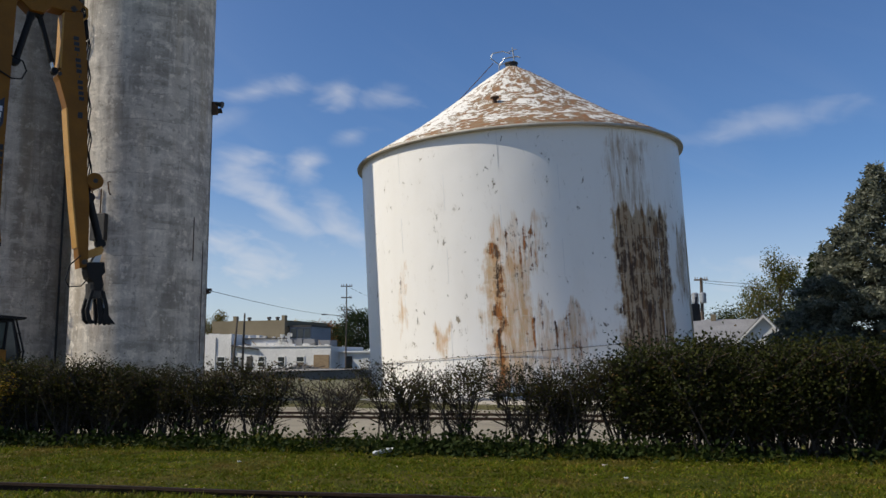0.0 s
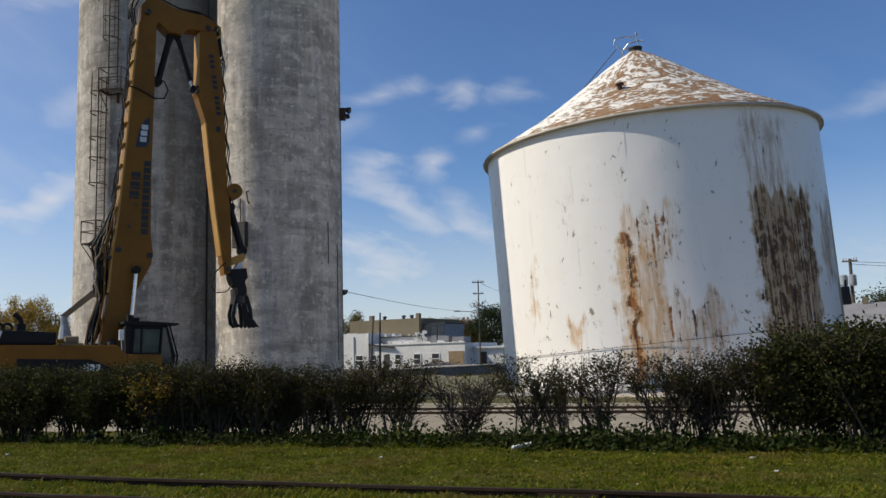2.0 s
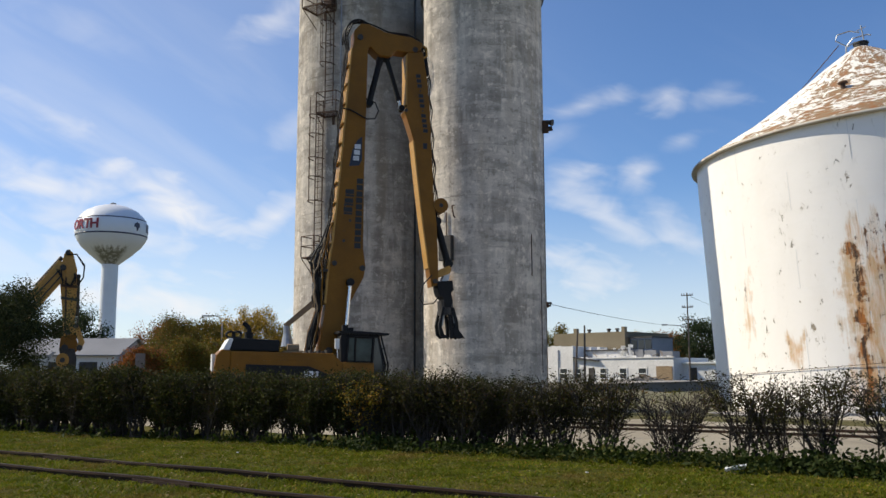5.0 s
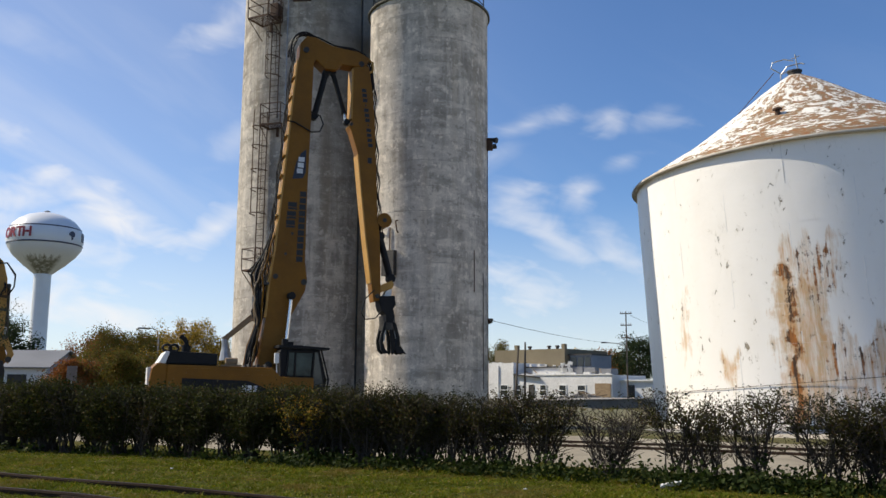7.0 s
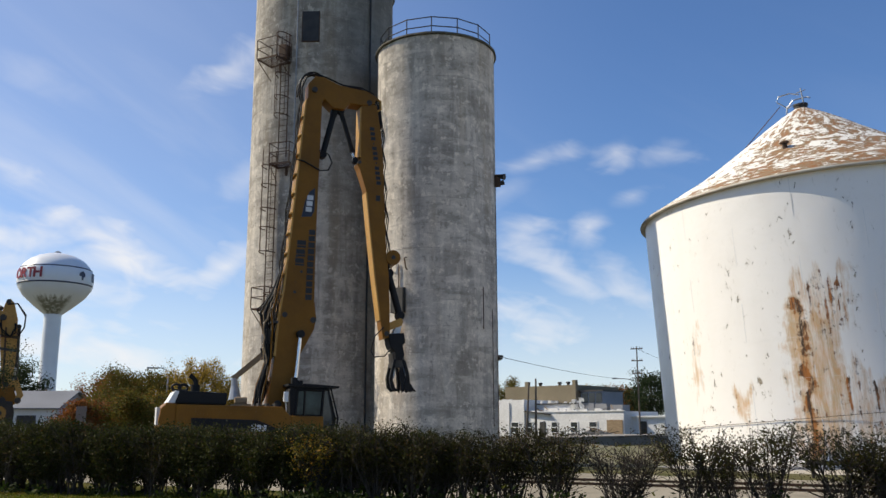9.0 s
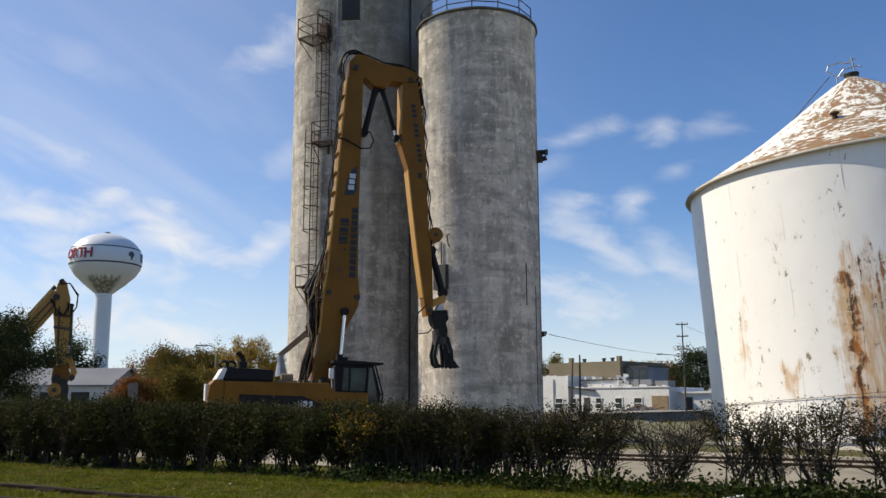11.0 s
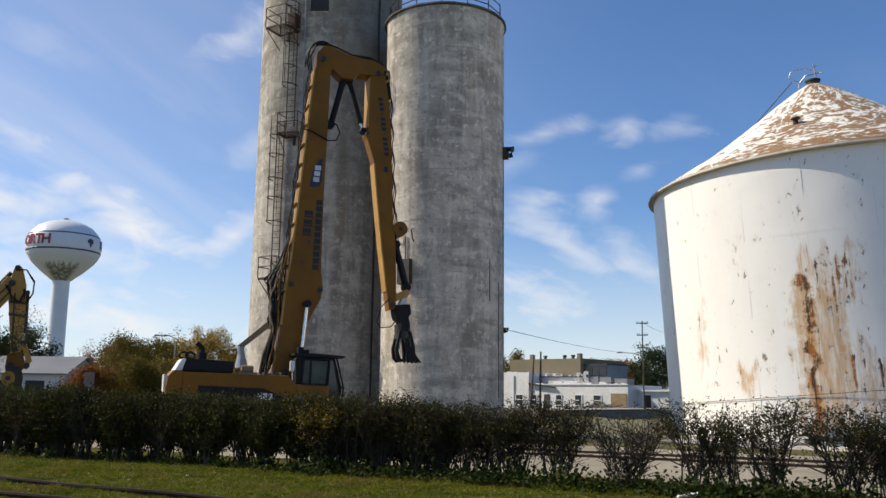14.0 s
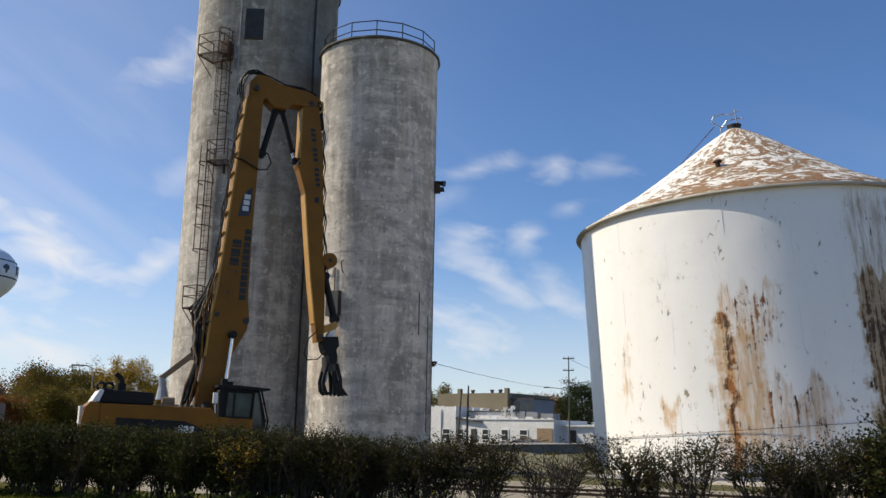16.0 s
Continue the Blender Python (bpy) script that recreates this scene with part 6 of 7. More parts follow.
def shed():
    x, y, _ = polar(-29.2, 75.0)
    t = thing("shed", (x, y, 0.13), "long low white metal shed with a pale grey gable roof", "shed", turn=29.2 - 22)
    part("wall", slab([(-5.0, -0.1), (3.4, -0.1), (3.4, 3.0), (-5.0, 3.0)], 0, 8.0, 0.0), "siding", t)
    for y0, y1, z0, z1 in ((-0.3, 4.0, 2.85, 4.3), (8.3, 4.0, 2.85, 4.3)):
        bm = mesh_of([(-5.3, y0, z0), (3.7, y0, z0), (3.7, y1, z1), (-5.3, y1, z1), (-5.3, y0, z0 + 0.1), (3.7, y0, z0 + 0.1), (3.7, y1, z1 + 0.1), (-5.3, y1, z1 + 0.1)], [(0, 1, 2, 3), (4, 7, 6, 5), (0, 4, 5, 1), (1, 5, 6, 2), (2, 6, 7, 3), (3, 7, 4, 0)])
        part("roof", bm, "grey_sheet", t, "pale grey ribbed roof")
    bm = mesh_of([(3.4, 0, 3.0), (3.4, 8, 3.0), (3.4, 4, 4.3), (3.3, 0, 3.0), (3.3, 8, 3.0), (3.3, 4, 4.3)], [(0, 1, 2), (3, 5, 4), (0, 2, 5, 3), (1, 4, 5, 2), (0, 3, 4, 1)])
    part("gable", bm, "siding", t)
    for px in (-4.0, -2.0, 0.5):
        part("door", box(px, px + 1.4, -0.05, 0.05, 0.0, 2.4), "dark_steel", t, "dark shed door")


def house():
    x, y, _ = polar(34.2, 72.0)
    t = thing("house", (x, y, 0.13), "small white clapboard house with a grey shingled roof", "house", turn=-34.2)
    part("wall", box(-8, 2.6, 0.6, 8, -0.1, 2.9), "siding", t)
    wing = part("gable_wall", slab([(-0.4, -0.1), (3.0, -0.1), (3.0, 3.1), (1.4, 4.75), (-0.4, 3.0)], 0.0, 4.0, 0.0), "siding", t)
    for k in range(14):
        part("clapboard", box(-0.38, 2.98, -0.02, 0.005, 0.1 + k * 0.21, 0.29 + k * 0.21), "siding", wing)
    for p, q in (((-0.75, 2.75), (1.4, 4.95)), ((1.4, 4.95), (3.35, 2.8))):
        part("bargeboard", slab([p, q, (q[0], q[1] - 0.18), (p[0], p[1] - 0.18)], -0.32, -0.25, 0.0), "white_paint", wing)
        part("roof", slab([p, q, (q[0], q[1] + 0.12), (p[0], p[1] + 0.12)], -0.3, 5.0, 0.0), "shingle", t, "grey shingle roof")
    bm = mesh_of([(-8.4, 0.2, 2.7), (1.2, 0.2, 2.7), (1.2, 4.3, 4.75), (-8.4, 4.3, 4.75), (-8.4, 0.2, 2.82), (1.2, 0.2, 2.82), (1.2, 4.3, 4.87), (-8.4, 4.3, 4.87)], [(0, 1, 2, 3), (4, 7, 6, 5), (0, 4, 5, 1), (1, 5, 6, 2), (2, 6, 7, 3), (3, 7, 4, 0)])
    part("roof", bm, "shingle", t)
    part("gable_window", box(1.05, 1.75, -0.05, 0.02, 1.2, 2.4), "window_glass", t)
    part("chimney", box(-2.6, -2.2, 4.0, 4.4, 4.6, 5.3), "tan_brick", t)


shed()
house()


# ---- poles, lamps and wires ----
def utility_pole(at, h, arms, turn, label, r=0.16, cans=0, lean=0.0):
    t = thing("utility_pole", at, label, "pole", turn=turn, group="utility poles", lean=(0.0, lean))
    part("post", rod((0, 0, -0.5), (0, 0, h), r, r * 0.62, 10), "wood", t)
    for z, w in arms:
        o = part("crossarm", box(-w / 2, w / 2, -0.16, -0.04, z - 0.06, z + 0.06), "wood", t)
        for px in (-w / 2 + 0.1, -w / 4, w / 4, w / 2 - 0.1):
            part("insulator", rod((px, -0.1, z + 0.06), (px, -0.1, z + 0.26), 0.06, 0.04, 8), "galv", o)
    for k in range(cans):
        bm = lathe([(0.0, 0.0), (0.24, 0.02), (0.3, 0.1), (0.3, 0.85), (0.2, 0.95), (0, 0.98)], 16)
        o = part("transformer", bm, "galv", t, "grey transformer can")
        o.matrix_local = pose(-0.5 + k * 0.66, -0.46, h - 2.3)
    return t


p1 = utility_pole(polar(9.05, 115.0, 0.13), 11.4, ((11.1, 1.5), (9.6, 1.4), (8.0, 1.2)), -15.0, "tall brown wooden utility pole with crossarms", 0.115)
part("lamp_arm", tube([(0, 0, 6.9), (-1.2, -0.2, 7.3), (-2.6, -0.4, 7.4)], 0.05, 6), "galv", p1)
part("lamp_head", box(-3.2, -2.5, -0.55, -0.25, 7.32, 7.5, 0.05), "galv", p1)
utility_pole(polar(2.55, 100.0, 0.13), 6.7, (), 0.0, "short bare wooden pole standing in the yard", 0.15, lean=1.0)
utility_pole(polar(1.95, 100.0, 0.13), 6.2, (), 0.0, "short bare wooden pole leaning in the yard", 0.15, lean=3.5)
utility_pole(polar(31.75, 80.0, 0.13), 8.7, ((8.5, 1.2),), -40.0, "wooden utility pole carrying grey transformers", 0.2, 2)


def wire(name, p, q, sag, r=0.02):
    bm = tube(bend(p, q, (0, 0, -sag), 14), r, 4)
    o = part(name, bm, "rubber")
    return tagged(o, "thin dark overhead wire sagging between supports", "wire", "overhead wires")


wire("overhead_wire", polar(0.45, 44.0, 5.0), polar(9.0, 115.0, 7.4), 0.3, 0.016)
wire("overhead_wire", polar(9.05, 115.0, 11.3), polar(14.0, 120.0, 9.0), 0.8)
wire("overhead_wire", polar(9.05, 115.0, 8.1), polar(16.0, 120.0, 8.0), 0.4)
wire("overhead_wire", polar(31.75, 80.0, 8.6), polar(50.0, 85.0, 8.6), 0.8)
wire("overhead_wire", polar(31.75, 80.0, 8.4), polar(50.0, 85.0, 8.2), 0.9)


def street_lamp():
    t = thing("street_lamp", polar(-20.6, 80.0, 0.13), "tall galvanised street lamp with a curved arm", "street lamp", turn=20.6)
    part("post", rod((0, 0, -0.3), (0, 0, 6.0), 0.09, 0.06, 10), "galv", t)
    part("arm", tube([(0, 0, 5.8), (-0.1, 0, 6.3), (-0.5, 0, 6.5), (-1.2, 0, 6.52)], 0.05, 8), "galv", t)
    part("lamp_head", box(-1.75, -1.1, -0.14, 0.14, 6.42, 6.56, 0.05), "galv", t)


def road_sign(at, turn, w, h, z, tilt, label):
    t = thing("road_sign", at, label, "sign", turn=turn, group="road signs")
    part("post", rod((0, 0, -0.3), (0, 0, z + h / 2), 0.035, sides=8), "galv", t)
    o = part("plate", box(-w / 2, w / 2, -0.03, 0.0, -h / 2, h / 2, 0.01), "sign", t)
    o.matrix_local = pose(0, -0.04, z, 0, tilt, 0)


street_lamp()
road_sign(polar(-25.4, 62.0, 0.13), 25, 0.62, 0.95, 2.35, 0, "faded upright sign plate on a thin post")


def small_flag():
    """A small striped flag that hangs folded from a thin staff."""
    t = thing("flag", polar(-21.25, 70.0, 0.13), "small red and white striped flag on a thin staff", "flag", turn=21.0)
    part("staff", rod((0, 0, -0.2), (0, 0, 4.1), 0.03, 0.018, 8), "galv", t)
    part("finial", lathe([(0.0, 4.1), (0.04, 4.13), (0.04, 4.17), (0.0, 4.2)], 10), "galv", t)

    def cloth(x0, x1, z0, z1):
        vs, fs, n = [], [], 8
        for i in range(n + 1):
            u = x0 + (x1 - x0) * i / n
            for z in (z0, z1):
                for y in (0.0, 0.012):
                    vs.append((u, 0.05 * math.sin(u * 9.0) + y, 3.95 - z - 0.34 * u))
        for i in range(n):
            a, b = i * 4, i * 4 + 4
            fs += [(a, b, b + 2, a + 2), (a + 1, a + 3, b + 3, b + 1), (a, a + 1, b + 1, b), (a + 2, b + 2, b + 3, a + 3)]
        fs += [(0, 2, 3, 1), (n * 4, n * 4 + 1, n * 4 + 3, n * 4 + 2)]
        return vs, fs

    for k in range(9):
        low = k >= 4
        vs, fs = cloth(0.02 if low else 0.40, 0.98, 0.08 * k, 0.08 * k + 0.08)
        raw("stripe", vs, fs, "flag_white" if k % 2 else "flag_red", t)
    vs, fs = cloth(0.02, 0.40, 0.0, 0.32)
    raw("corner_field", vs, fs, "tower_mark", t, "dark navy corner field")


M["flag_red"] = plain("flag_red_cloth", (0.36, 0.05, 0.045), (0.28, 0.04, 0.04), 4.0, 0.8, relief=0.1)
M["flag_white"] = plain("flag_white_cloth", (0.72, 0.70, 0.68), (0.62, 0.60, 0.58), 4.0, 0.8, relief=0.1)
small_flag()


# ---- trees ----
def grow(rng, height, spread, trunk, limbs, lift=0.35):
    """Trunk and limbs; returns the bark mesh and the places from which leaves grow."""
    bm = bmesh.new()
    top = Vector((rng.uniform(-0.3, 0.3), rng.uniform(-0.3, 0.3), height * 0.8))
    add_tube(bm, bend((0, 0, -0.2), top, (rng.uniform(-0.3, 0.3), 0, 0), 6), lambda k: trunk * (1 - 0.75 * k), 8)
    spots = []
    for i in range(limbs):
        k = lift + (0.95 - lift) * i / limbs
        p = Vector((0, 0, 0)).lerp(top, k)
        a = i * 2.4 + rng.uniform(-0.4, 0.4)
        reach = spread * math.sin(math.pi * min(0.97, (k - lift) / (1.0 - lift) * 0.8 + 0.2)) * rng.uniform(0.6, 1.1)
        q = p + Vector((math.cos(a) * reach, math.sin(a) * reach, height * rng.uniform(0.08, 0.24)))
        pts = bend(p, q, (0, 0, -0.1 * reach), 4)
        add_tube(bm, pts, lambda s: max(trunk * 0.35 * (1 - 0.8 * s), 0.015), 5)
        for s in (0.45, 0.7, 0.9, 1.0):
            spots.append((p.lerp(q, s), reach))
            for _ in range(2):
                e = p.lerp(q, s) + Vector((rng.gauss(0, 0.2), rng.gauss(0, 0.2), rng.gauss(0.1, 0.2))) * reach
                add_tube(bm, [p.lerp(q, s * 0.9), e], lambda u: max(trunk * 0.1 * (1 - u), 0.008), 4)
                spots.append((e, reach))
    return bm, spots


def tree(at, height, spread, mat, leaves, size, seed, label, limbs=16, trunk=0.18, clump=0.15, lift=0.3, name="tree", category="tree", group=""):
    rng = random.Random(seed)
    t = thing(name, at, label, category, turn=rng.uniform(0, 360), group=group)
    bm, spots = grow(rng, height, spread, trunk, limbs, lift)
    part("trunk", bm, "bark", t)
    pts = []
    for _ in range(int(leaves * 2.2)):
        p, reach = spots[rng.randrange(len(spots))]
        w = clump * spread
        e = Vector((rng.gauss(0, 1), rng.gauss(0, 1), rng.gauss(0, 0.8))).normalized() * (1.9 * w * rng.random() ** 0.5)
        pts.append(p + e)
    pts = [p for p in pts if p.z > 0.1]
    vs, fs = leaf_cloud(pts, size * 0.64, rng, 1.4)
    raw("crown", vs, fs, mat, t)
    return t


def spruce(at, height, spread, seed, mat="spruce", label="large grey-green spruce tree with drooping boughs"):
    rng = random.Random(seed)
    t = thing("spruce_tree", at, label, "tree")
    part("trunk", rod((0, 0, -0.3), (0, 0, height * 0.98), 0.28, 0.03, 10), "bark", t)
    pts = []
    bm = bmesh.new()
    z = 0.5
    while z < height:
        k = 1 - z / height
        n = max(5, int(15 * k + 4))
        for i in range(n):
            a = i * math.tau / n + rng.uniform(-0.25, 0.25)
            reach = spread * k * rng.choice((0.78, 0.95, 1.0, 1.14)) * rng.uniform(0.94, 1.06) + 0.2
            d = Vector((math.cos(a), math.sin(a), 0))
            tip = Vector((0, 0, z)) + d * reach + Vector((0, 0, -0.10 * reach + 0.12 * reach * rng.random()))
            add_rod(bm, (0, 0, z + 0.1), tip, 0.03, 0.008, 4, False)
            m = int(70 * reach) + 40
            side = Vector((-d.y, d.x, 0))
            for j in range(m):
                s = 1.04 - 0.62 * rng.random() ** 1.6
                w = 0.30 * (1.2 - s) * min(reach, 2.5) * 0.5 + 0.07
                pts.append(Vector((0, 0, z)).lerp(tip, s) + side * rng.gauss(0, w) + Vector((0, 0, rng.gauss(-0.05, 0.10))) + d * rng.gauss(0, 0.06))
        z += 0.34
    part("bough_frame", bm, "bark", t)
    vs, fs = leaf_cloud(pts, 0.105, rng, 2.6, 0.25)
    raw("crown", vs, fs, mat, t)


spruce(polar(41.9, 48.0, 0.13), 11.2, 6.1, 1)
spruce(polar(38.5, 56.0, 0.13), 7.9, 2.0, 2, "dark_tree", "narrow dark evergreen beside the large spruce")
tree(polar(36.4, 78.0, 0.13), 10.4, 3.3, "oak", 8200, 0.17, 21, "olive-brown autumn tree with thinning leaves", trunk=0.25)
tree(polar(33.4, 100.0, 0.13), 7.0, 4.4, "dark_tree", 4200, 0.22, 23, "dark rounded tree behind the house", trunk=0.25)
tree(polar(9.9, 160.0, 0.13), 10.6, 5.0, "dark_tree", 5000, 0.32, 24, "dark rounded tree behind the outbuilding", trunk=0.3)
for i, (az_, d_, h_, s_, m_) in enumerate(((5.8, 185, 7.6, 4.5, "autumn"), (6.9, 180, 7.8, 4.5, "olive"), (7.9, 178, 7.6, 4.5, "russet"), (8.7, 180, 7.4, 4.0, "olive"), (0.9, 190, 9.6, 4.0, "olive"))):
    tree(polar(az_, d_, 0.13), h_ * 1.22, s_, m_, 2600, 0.34, 30 + i, "distant autumn tree beyond the buildings", trunk=0.25, group="distant trees")
tree(polar(-33.3, 39.0, 0.13), 5.3, 2.2, "young", 19000, 0.085, 41, "young green tree beside the excavator", trunk=0.10, clump=0.16)
tree(polar(-29.3, 112.0, 0.13), 9.0, 3.9, "dark_tree", 6500, 0.26, 42, "dark green tree near the water tower", trunk=0.3)
tree(polar(-32.2, 110.0, 0.13), 9.6, 4.0, "dark_tree", 4000, 0.26, 43, "dark green tree near the water tower", trunk=0.3)
for i, (az_, d_, h_, s_, m_, lf) in enumerate((
        (-25.6, 66, 3.0, 1.6, "russet", 2000), (-24.7, 69, 3.1, 1.5, "russet", 1800), (-26.0, 90, 4.4, 2.0, "russet", 1800), (-24.2, 85, 5.4, 2.4, "russet", 2600), (-22.9, 80, 5.9, 2.6, "olive", 3200), (-21.6, 84, 5.7, 2.4, "olive", 3000),
        (-20.2, 88, 6.0, 2.4, "olive", 2600), (-23.5, 110, 7.6, 2.8, "dark_tree", 2200), (-21.0, 70, 3.7, 2.0, "olive", 2600), (-22.5, 66, 3.6, 2.0, "olive", 2400), (-19.6, 72, 4.2, 2.0, "olive", 2400), (-17.0, 84, 5.0, 2.2, "olive", 2200))):
    tree(polar(az_, d_, 0.13), h_ * 1.12, s_ * 1.1, m_, int(lf * 3.0), 0.15, 50 + i, {"russet": "russet red autumn shrub in the thicket", "olive": "olive and brown autumn thicket tree", "dark_tree": "dark green tree behind the thicket"}[m_], limbs=18, trunk=0.09, clump=0.17, lift=0.06, group="thicket")
for i, (az_, d_) in enumerate(((-19.1, 76), (-18.1, 78))):
    tree(polar(az_, d_, 0.13), 7.4, 2.4, "autumn", 6000, 0.13, 70 + i, "yellow autumn tree, half bare", limbs=26, trunk=0.12, clump=0.13, lift=0.12, group="thicket")


# ---- hedge ----
def bush_stems(rng, w, h, n, kids, thick=0.011):
    bm = bmesh.new()
    tips = []
    for i in range(n):
        p = Vector((rng.gauss(0, 0.10 * w), rng.gauss(0, 0.10), -0.05))
        q = Vector((rng.uniform(-0.55, 0.55) * w, rng.uniform(-0.4, 0.4), h * rng.uniform(0.75, 1.02)))
        pts = bend(p, q, (rng.gauss(0, 0.07), rng.gauss(0, 0.07), 0), 5)
        add_tube(bm, pts, lambda k: thick * (1 - 0.75 * k) + 0.003, 4)
        for _ in range(kids):
            s = rng.uniform(0.25, 0.95)
            a = p.lerp(q, s)
            e = a + Vector((rng.gauss(0, 0.2), rng.gauss(0, 0.2), rng.uniform(0.08, 0.36)))
            e.z = min(e.z, h * 1.04)
            add_tube(bm, bend(a, e, (rng.gauss(0, 0.03), 0, 0), 2), lambda k: 0.0055 * (1 - 0.6 * k) + 0.002, 3)
            tips.append((a, e))
    return bm, tips


def bush(rng, w, h, stems, kids, leaves, low, mat, size, thick=0.011):
    """One hedge shrub: fanned stems and leaves, which thin out below 'low' (a share of the height)."""
    t = new("hedge_bush")
    bm, tips = bush_stems(rng, w, h, stems, kids, thick)
    part("twig_growth", bm, "twig", t)
    pts = []
    while len(pts) < leaves:
        a, e = tips[rng.randrange(len(tips))]
        p = a.lerp(e, rng.uniform(0.1, 1.15)) + Vector((rng.gauss(0, 0.07), rng.gauss(0, 0.08), rng.gauss(0, 0.06)))
        k = p.z / h
        if p.z < 0.04 or (k < low and rng.random() > 0.12 + 0.3 * (k / low) ** 3):
            continue
        pts.append(p)
    vs, fs = leaf_cloud(pts, size, rng, 1.6)
    raw("foliage", vs, fs, mat, t)
    return t


def hedge():
    rng = random.Random(17)
    dense = [bush(rng, 1.5, 1.5, 30, 20, 12000, 0.20, "hedge_leaf", 0.034, 0.016) for _ in range(3)]
    brown = [bush(rng, 1.35, 1.48, 20, 18, 4300, 0.50, "hedge_bare", 0.027, 0.017) for _ in range(3)]
    sparse = [bush(rng, 1.20, 1.48, 15, 17, 2300, 0.62, "hedge_bare", 0.027, 0.018) for _ in range(3)]
    fine = bush(rng, 1.35, 1.30, 42, 10, 500, 0.72, "hedge_bare", 0.020, 0.006)
    gold = bush(rng, 1.0, 1.5, 20, 14, 2400, 0.66, "hedge_gold", 0.034)
    tagged(fine, "nearly bare hedge shrub of fine fanned twigs", "shrub", "hedge shrubs")
    tagged(gold, "hedge shrub turning golden yellow", "shrub", "hedge shrubs")
    for kinds, label in ((dense, "dense dark green hedge shrub"), (brown, "twiggy brown-green hedge shrub"), (sparse, "thin hedge shrub with bare fanned stems")):
        for o in kinds:
            tagged(o, label, "shrub", "hedge shrubs")
    used = set()

    def place(src, a, dc, scale):
        c = 16.0 - max(0.0, -a - 10.0) * 0.10 + dc
        m = Matrix.Translation(track(a, c, 0.0)) @ pose(0, 0, 0, 0, 0, -27.7 + rng.choice((0, 180)) + rng.uniform(-14, 14))
        if src.name in used:
            o = copy_thing(src, m)
        else:
            o = src
            used.add(src.name)
        o.matrix_world = m @ Matrix.Diagonal((scale * rng.uniform(0.95, 1.08), scale, scale * rng.uniform(0.90, 1.06), 1))

    a = -31.0
    i = 0
    while a < 9.0:
        i += 1
        if a < -12.6:
            place(dense[i % 3] if i % 3 else brown[i % 3], a, rng.uniform(-0.15, 0.15), 1.10 if a < -20.0 else 1.02)
            if i % 2:
                place(dense[(i + 1) % 3], a + 0.4, 0.35, 1.12 if a < -20.0 else 1.03)
            a += 0.8
        elif a < -10.2:
            place(brown[i % 3], a, rng.uniform(-0.12, 0.12), 1.08)
            place(dense[i % 3], a + 0.3, 0.35, 0.97)
            a += 0.75
        elif a < 0.4:
            a = 0.4
        else:
            place(dense[i % 3], a, rng.uniform(-0.15, 0.15), 1.22)
            place(dense[(i + 1) % 3], a + 0.35, 0.45, 1.25)
            a += 0.8
    place(gold, -12.6, -0.25, 1.0)
    for k, (a, size) in enumerate(((-9.9, 1.03), (-9.25, 1.0), (-8.1, 1.04), (-7.2, 1.03))):
        place(brown[k % 3], a, rng.uniform(-0.08, 0.08), size)
    place(sparse[0], -8.7, 0.1, 0.98)
    for k, (a, size) in enumerate(((-4.45, 1.02), (-3.9, 0.80), (-3.2, 1.06), (-2.05, 1.06), (-1.1, 1.04))):
        place(sparse[k % 3], a, rng.uniform(-0.08, 0.08), size)
    place(brown[1], -1.5, 0.3, 0.95)
    place(brown[2], -0.3, 0.2, 1.06)
    place(fine, -5.8, 0.0, 1.05)


hedge()


# ---- grass, weeds, fallen leaves, litter ----
def grass():
    rng = np.random.default_rng(4)
    n = 330000
    a = rng.uniform(-30, 9, n)
    c = rng.uniform(6.5, 16.0, n)
    tuft = rng.random(n) < 0.55
    k = 11000
    ta, tc, pick = rng.uniform(-30, 9, k), rng.uniform(6.5, 16.0, k), rng.integers(0, k, n)
    a = np.where(tuft, ta[pick] + rng.normal(0, 0.045, n), a)
    c = np.where(tuft, tc[pick] + rng.normal(0, 0.045, n), c)
    x, y = a * ALONG.x + c * ACROSS.x, a * ALONG.y + c * ACROSS.y
    patch = np.sin(x * 1.3 + 2 * np.sin(y * 0.7)) + np.sin(y * 1.9 + x * 0.4) + rng.normal(0, 0.6, n)
    keep = patch > -1.9
    x, y, c, patch, tuft = x[keep], y[keep], c[keep], patch[keep], tuft[keep]
    m = len(x)
    h = 0.022 + 0.028 * rng.random(m) + 0.012 * np.clip(patch, 0, 2) + 0.07 * rng.random(m) * (c > 15.2)
    between = (c > 8.8) & (c < 10.0)
    h = h + between * 0.035 * rng.random(m)
    h = h * (0.72 + 0.4 * tuft)
    w = 0.007 + 0.009 * rng.random(m)
    th = rng.uniform(0, math.tau, m)
    lean = rng.normal(0, 0.85, (m, 2)) * h[:, None]
    z = np.array([lie(px, py) for px, py in zip(x, y)]) - 0.004
    v = np.empty((m, 3, 3))
    v[:, 0] = np.stack([x - w * np.cos(th), y - w * np.sin(th), z], 1)
    v[:, 1] = np.stack([x + w * np.cos(th), y + w * np.sin(th), z], 1)
    v[:, 2] = np.stack([x + lean[:, 0], y + lean[:, 1], z + h], 1)
    tagged(raw("grass", v.reshape(-1, 3).tolist(), np.arange(m * 3).reshape(-1, 3).tolist(), "blade"), "short patchy autumn grass beside the railway", "grass", kind="stuff")


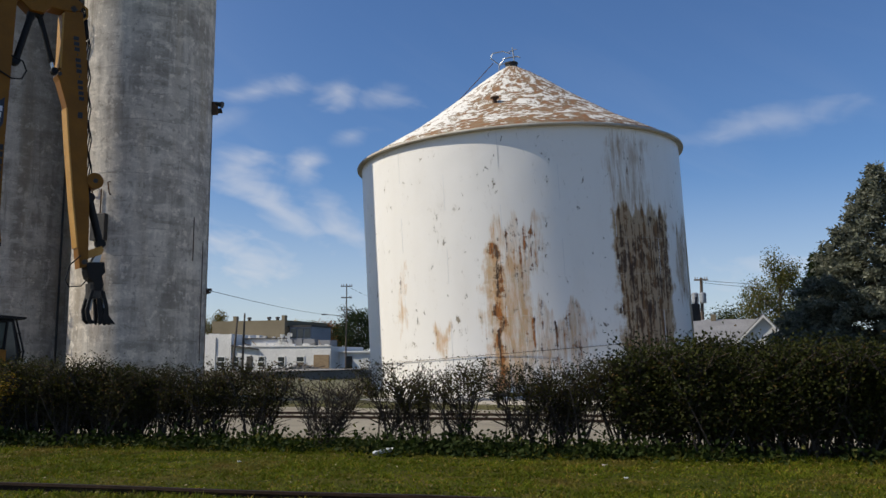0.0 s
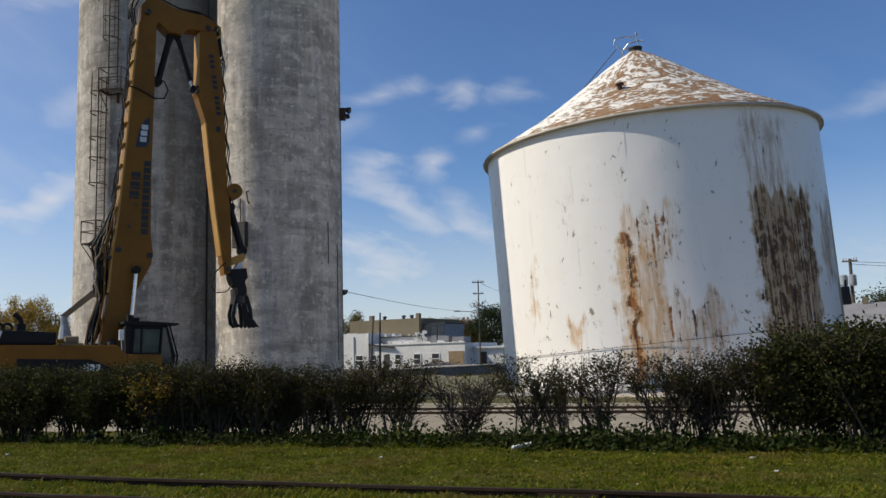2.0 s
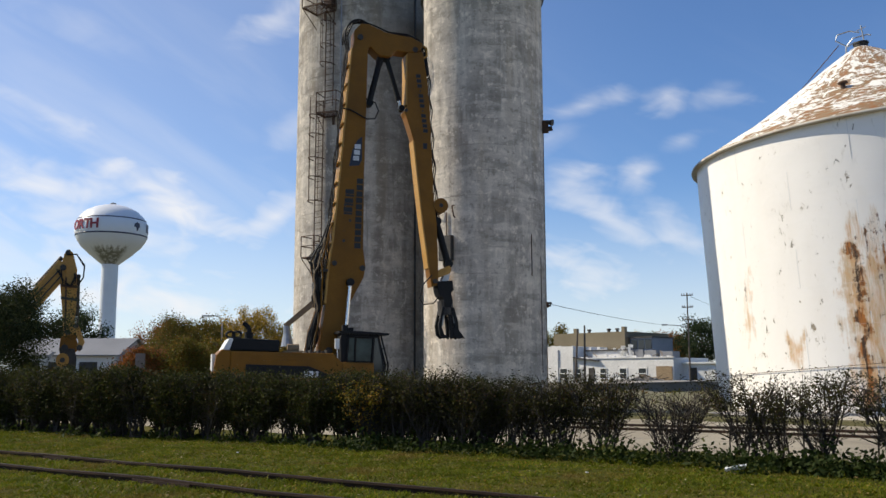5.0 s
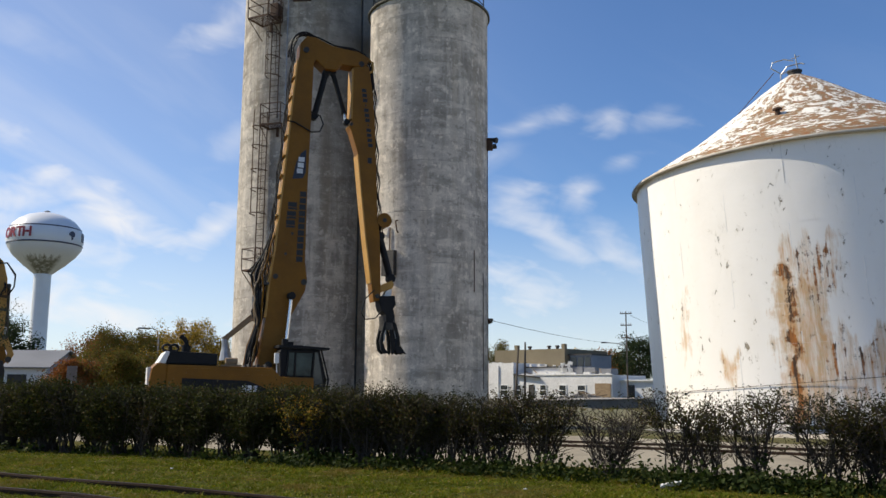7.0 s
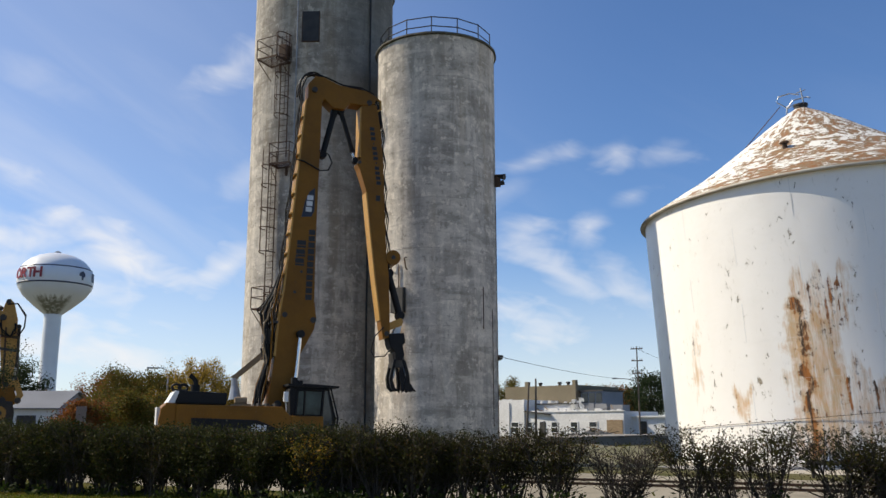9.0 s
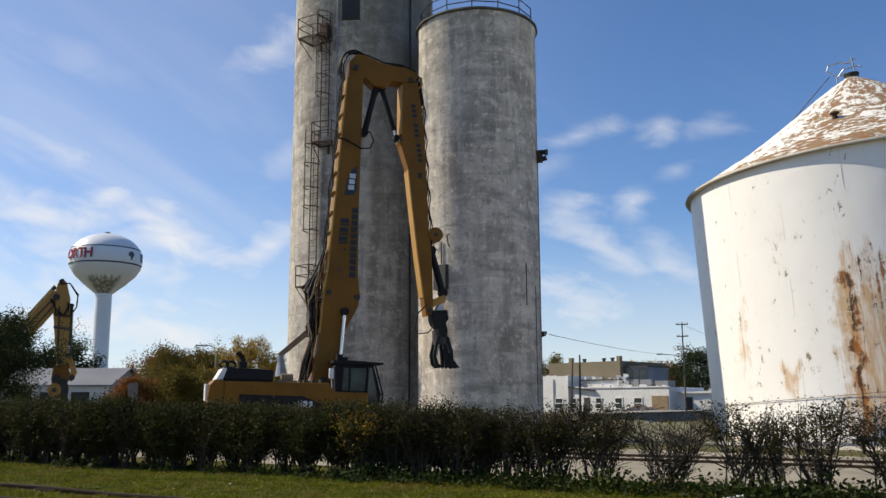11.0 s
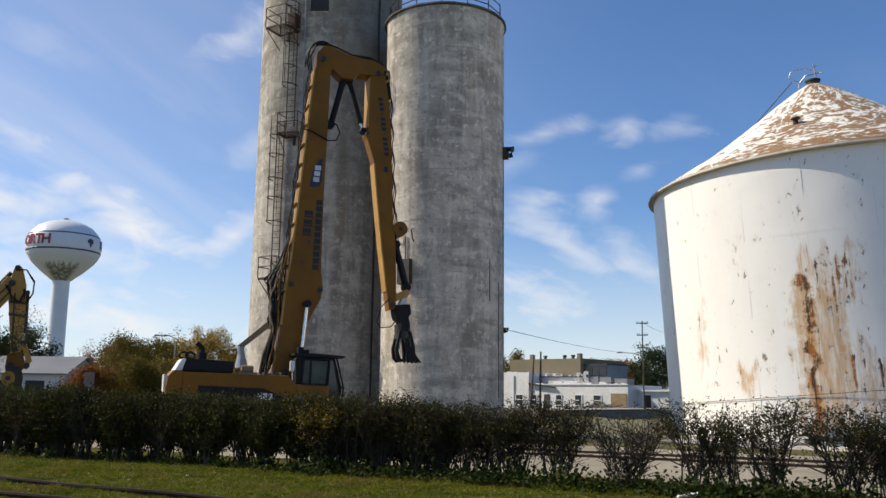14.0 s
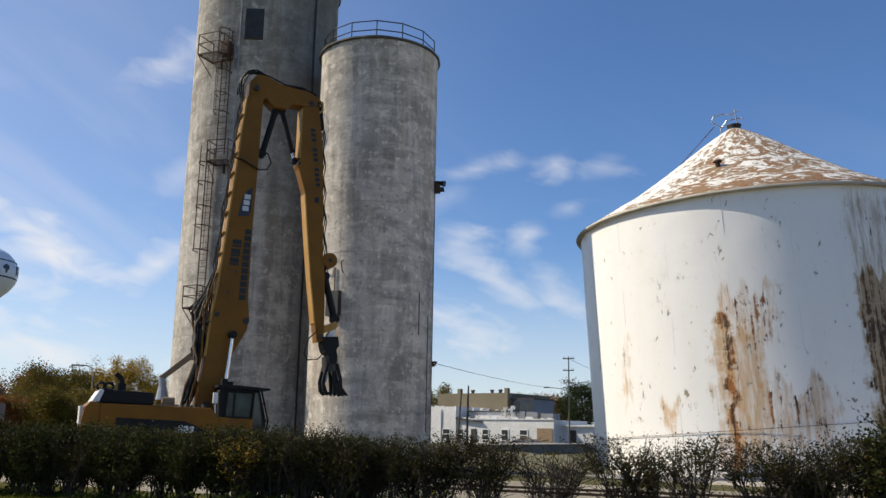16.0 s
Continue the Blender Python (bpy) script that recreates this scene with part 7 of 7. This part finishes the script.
def fallen_leaves():
    rng = random.Random(6)
    pts = []
    for _ in range(2600):
        a, c = rng.uniform(-30, 8), rng.uniform(7, 15.2)
        pts.append(Vector(track(a, c, rng.uniform(0.015, 0.05))))
    vs, fs = [], []
    for p in pts:
        s = rng.uniform(0.012, 0.035)
        b = rng.uniform(0, math.tau)
        u, w = Vector((math.cos(b), math.sin(b), rng.uniform(-0.3, 0.3))), Vector((-math.sin(b), math.cos(b), rng.uniform(-0.3, 0.3)))
        k = len(vs)
        vs += [p - u * s, p + w * s * 0.6, p + u * s, p - w * s * 0.6]
        fs.append((k, k + 1, k + 2, k + 3))
    tagged(raw("fallen_leaves", vs, fs, "fallen"), "scattered dry tan fallen leaves", "leaves", kind="stuff")


def weeds():
    rng = random.Random(9)
    pts = []
    for _ in range(330):
        a = rng.uniform(-13, 1.5) if rng.random() < 0.8 else rng.uniform(-28, 7)
        c = 15.70 - max(0.0, -a - 10.0) * 0.10 + rng.gauss(-0.05, 0.26)
        o = Vector(track(a, c, 0.0))
        for _ in range(rng.randrange(25, 80)):
            pts.append(o + Vector((rng.gauss(0, 0.17), rng.gauss(0, 0.15), abs(rng.gauss(0.03, 0.07 + 0.05 * (_ % 3))))))
    vs, fs = leaf_cloud(pts, 0.062, rng, 1.8)
    tagged(raw("weeds", vs, fs, "weed"), "bright green broad-leaved weeds under the hedge", "weeds", kind="stuff")


def litter():
    rng = random.Random(3)
    x, y = 3.10, 15.30
    t = thing("litter", (x, y, lie(x, y) + 0.0), "crumpled white paper wrapper lying on the grass", "litter", turn=-15)
    bm = bmesh.new()
    bmesh.ops.create_grid(bm, x_segments=12, y_segments=7, size=0.5)
    for v in bm.verts:
        k = noise.noise((v.co.x * 6, v.co.y * 6, 2)) * 0.07 + noise.noise((v.co.x * 15, v.co.y * 15, 5)) * 0.03
        v.co = Vector((v.co.x * 0.34 + k * 0.3, v.co.y * 0.16, 0.06 + k + 0.08 * v.co.x + abs(v.co.y) * 0.06))
    bmesh.ops.solidify(bm, geom=bm.faces[:], thickness=0.006)
    part("wrapper", bm, "litter", t)
    for a, c, s, mat in ((-0.55, 14.35, 0.05, "rubble"), (-0.2, 12.9, 0.035, "litter"), (-6.4, 13.6, 0.03, "litter"), (-14.0, 13.0, 0.03, "litter")):
        bm = bmesh.new()
        bmesh.ops.create_icosphere(bm, subdivisions=2, radius=s)
        for v in bm.verts:
            v.co = v.co * (1 + 0.5 * noise.noise(v.co * 25 + Vector((a, c, 0))))
            v.co.z *= 0.5
        o = part("stone" if mat == "rubble" else "paper_scrap", bm, mat)
        o.location = track(a, c, s * 0.35)
        tagged(o, "small pale scrap lying in the grass", "litter")


weeds()
litter()
fallen_leaves()
grass()
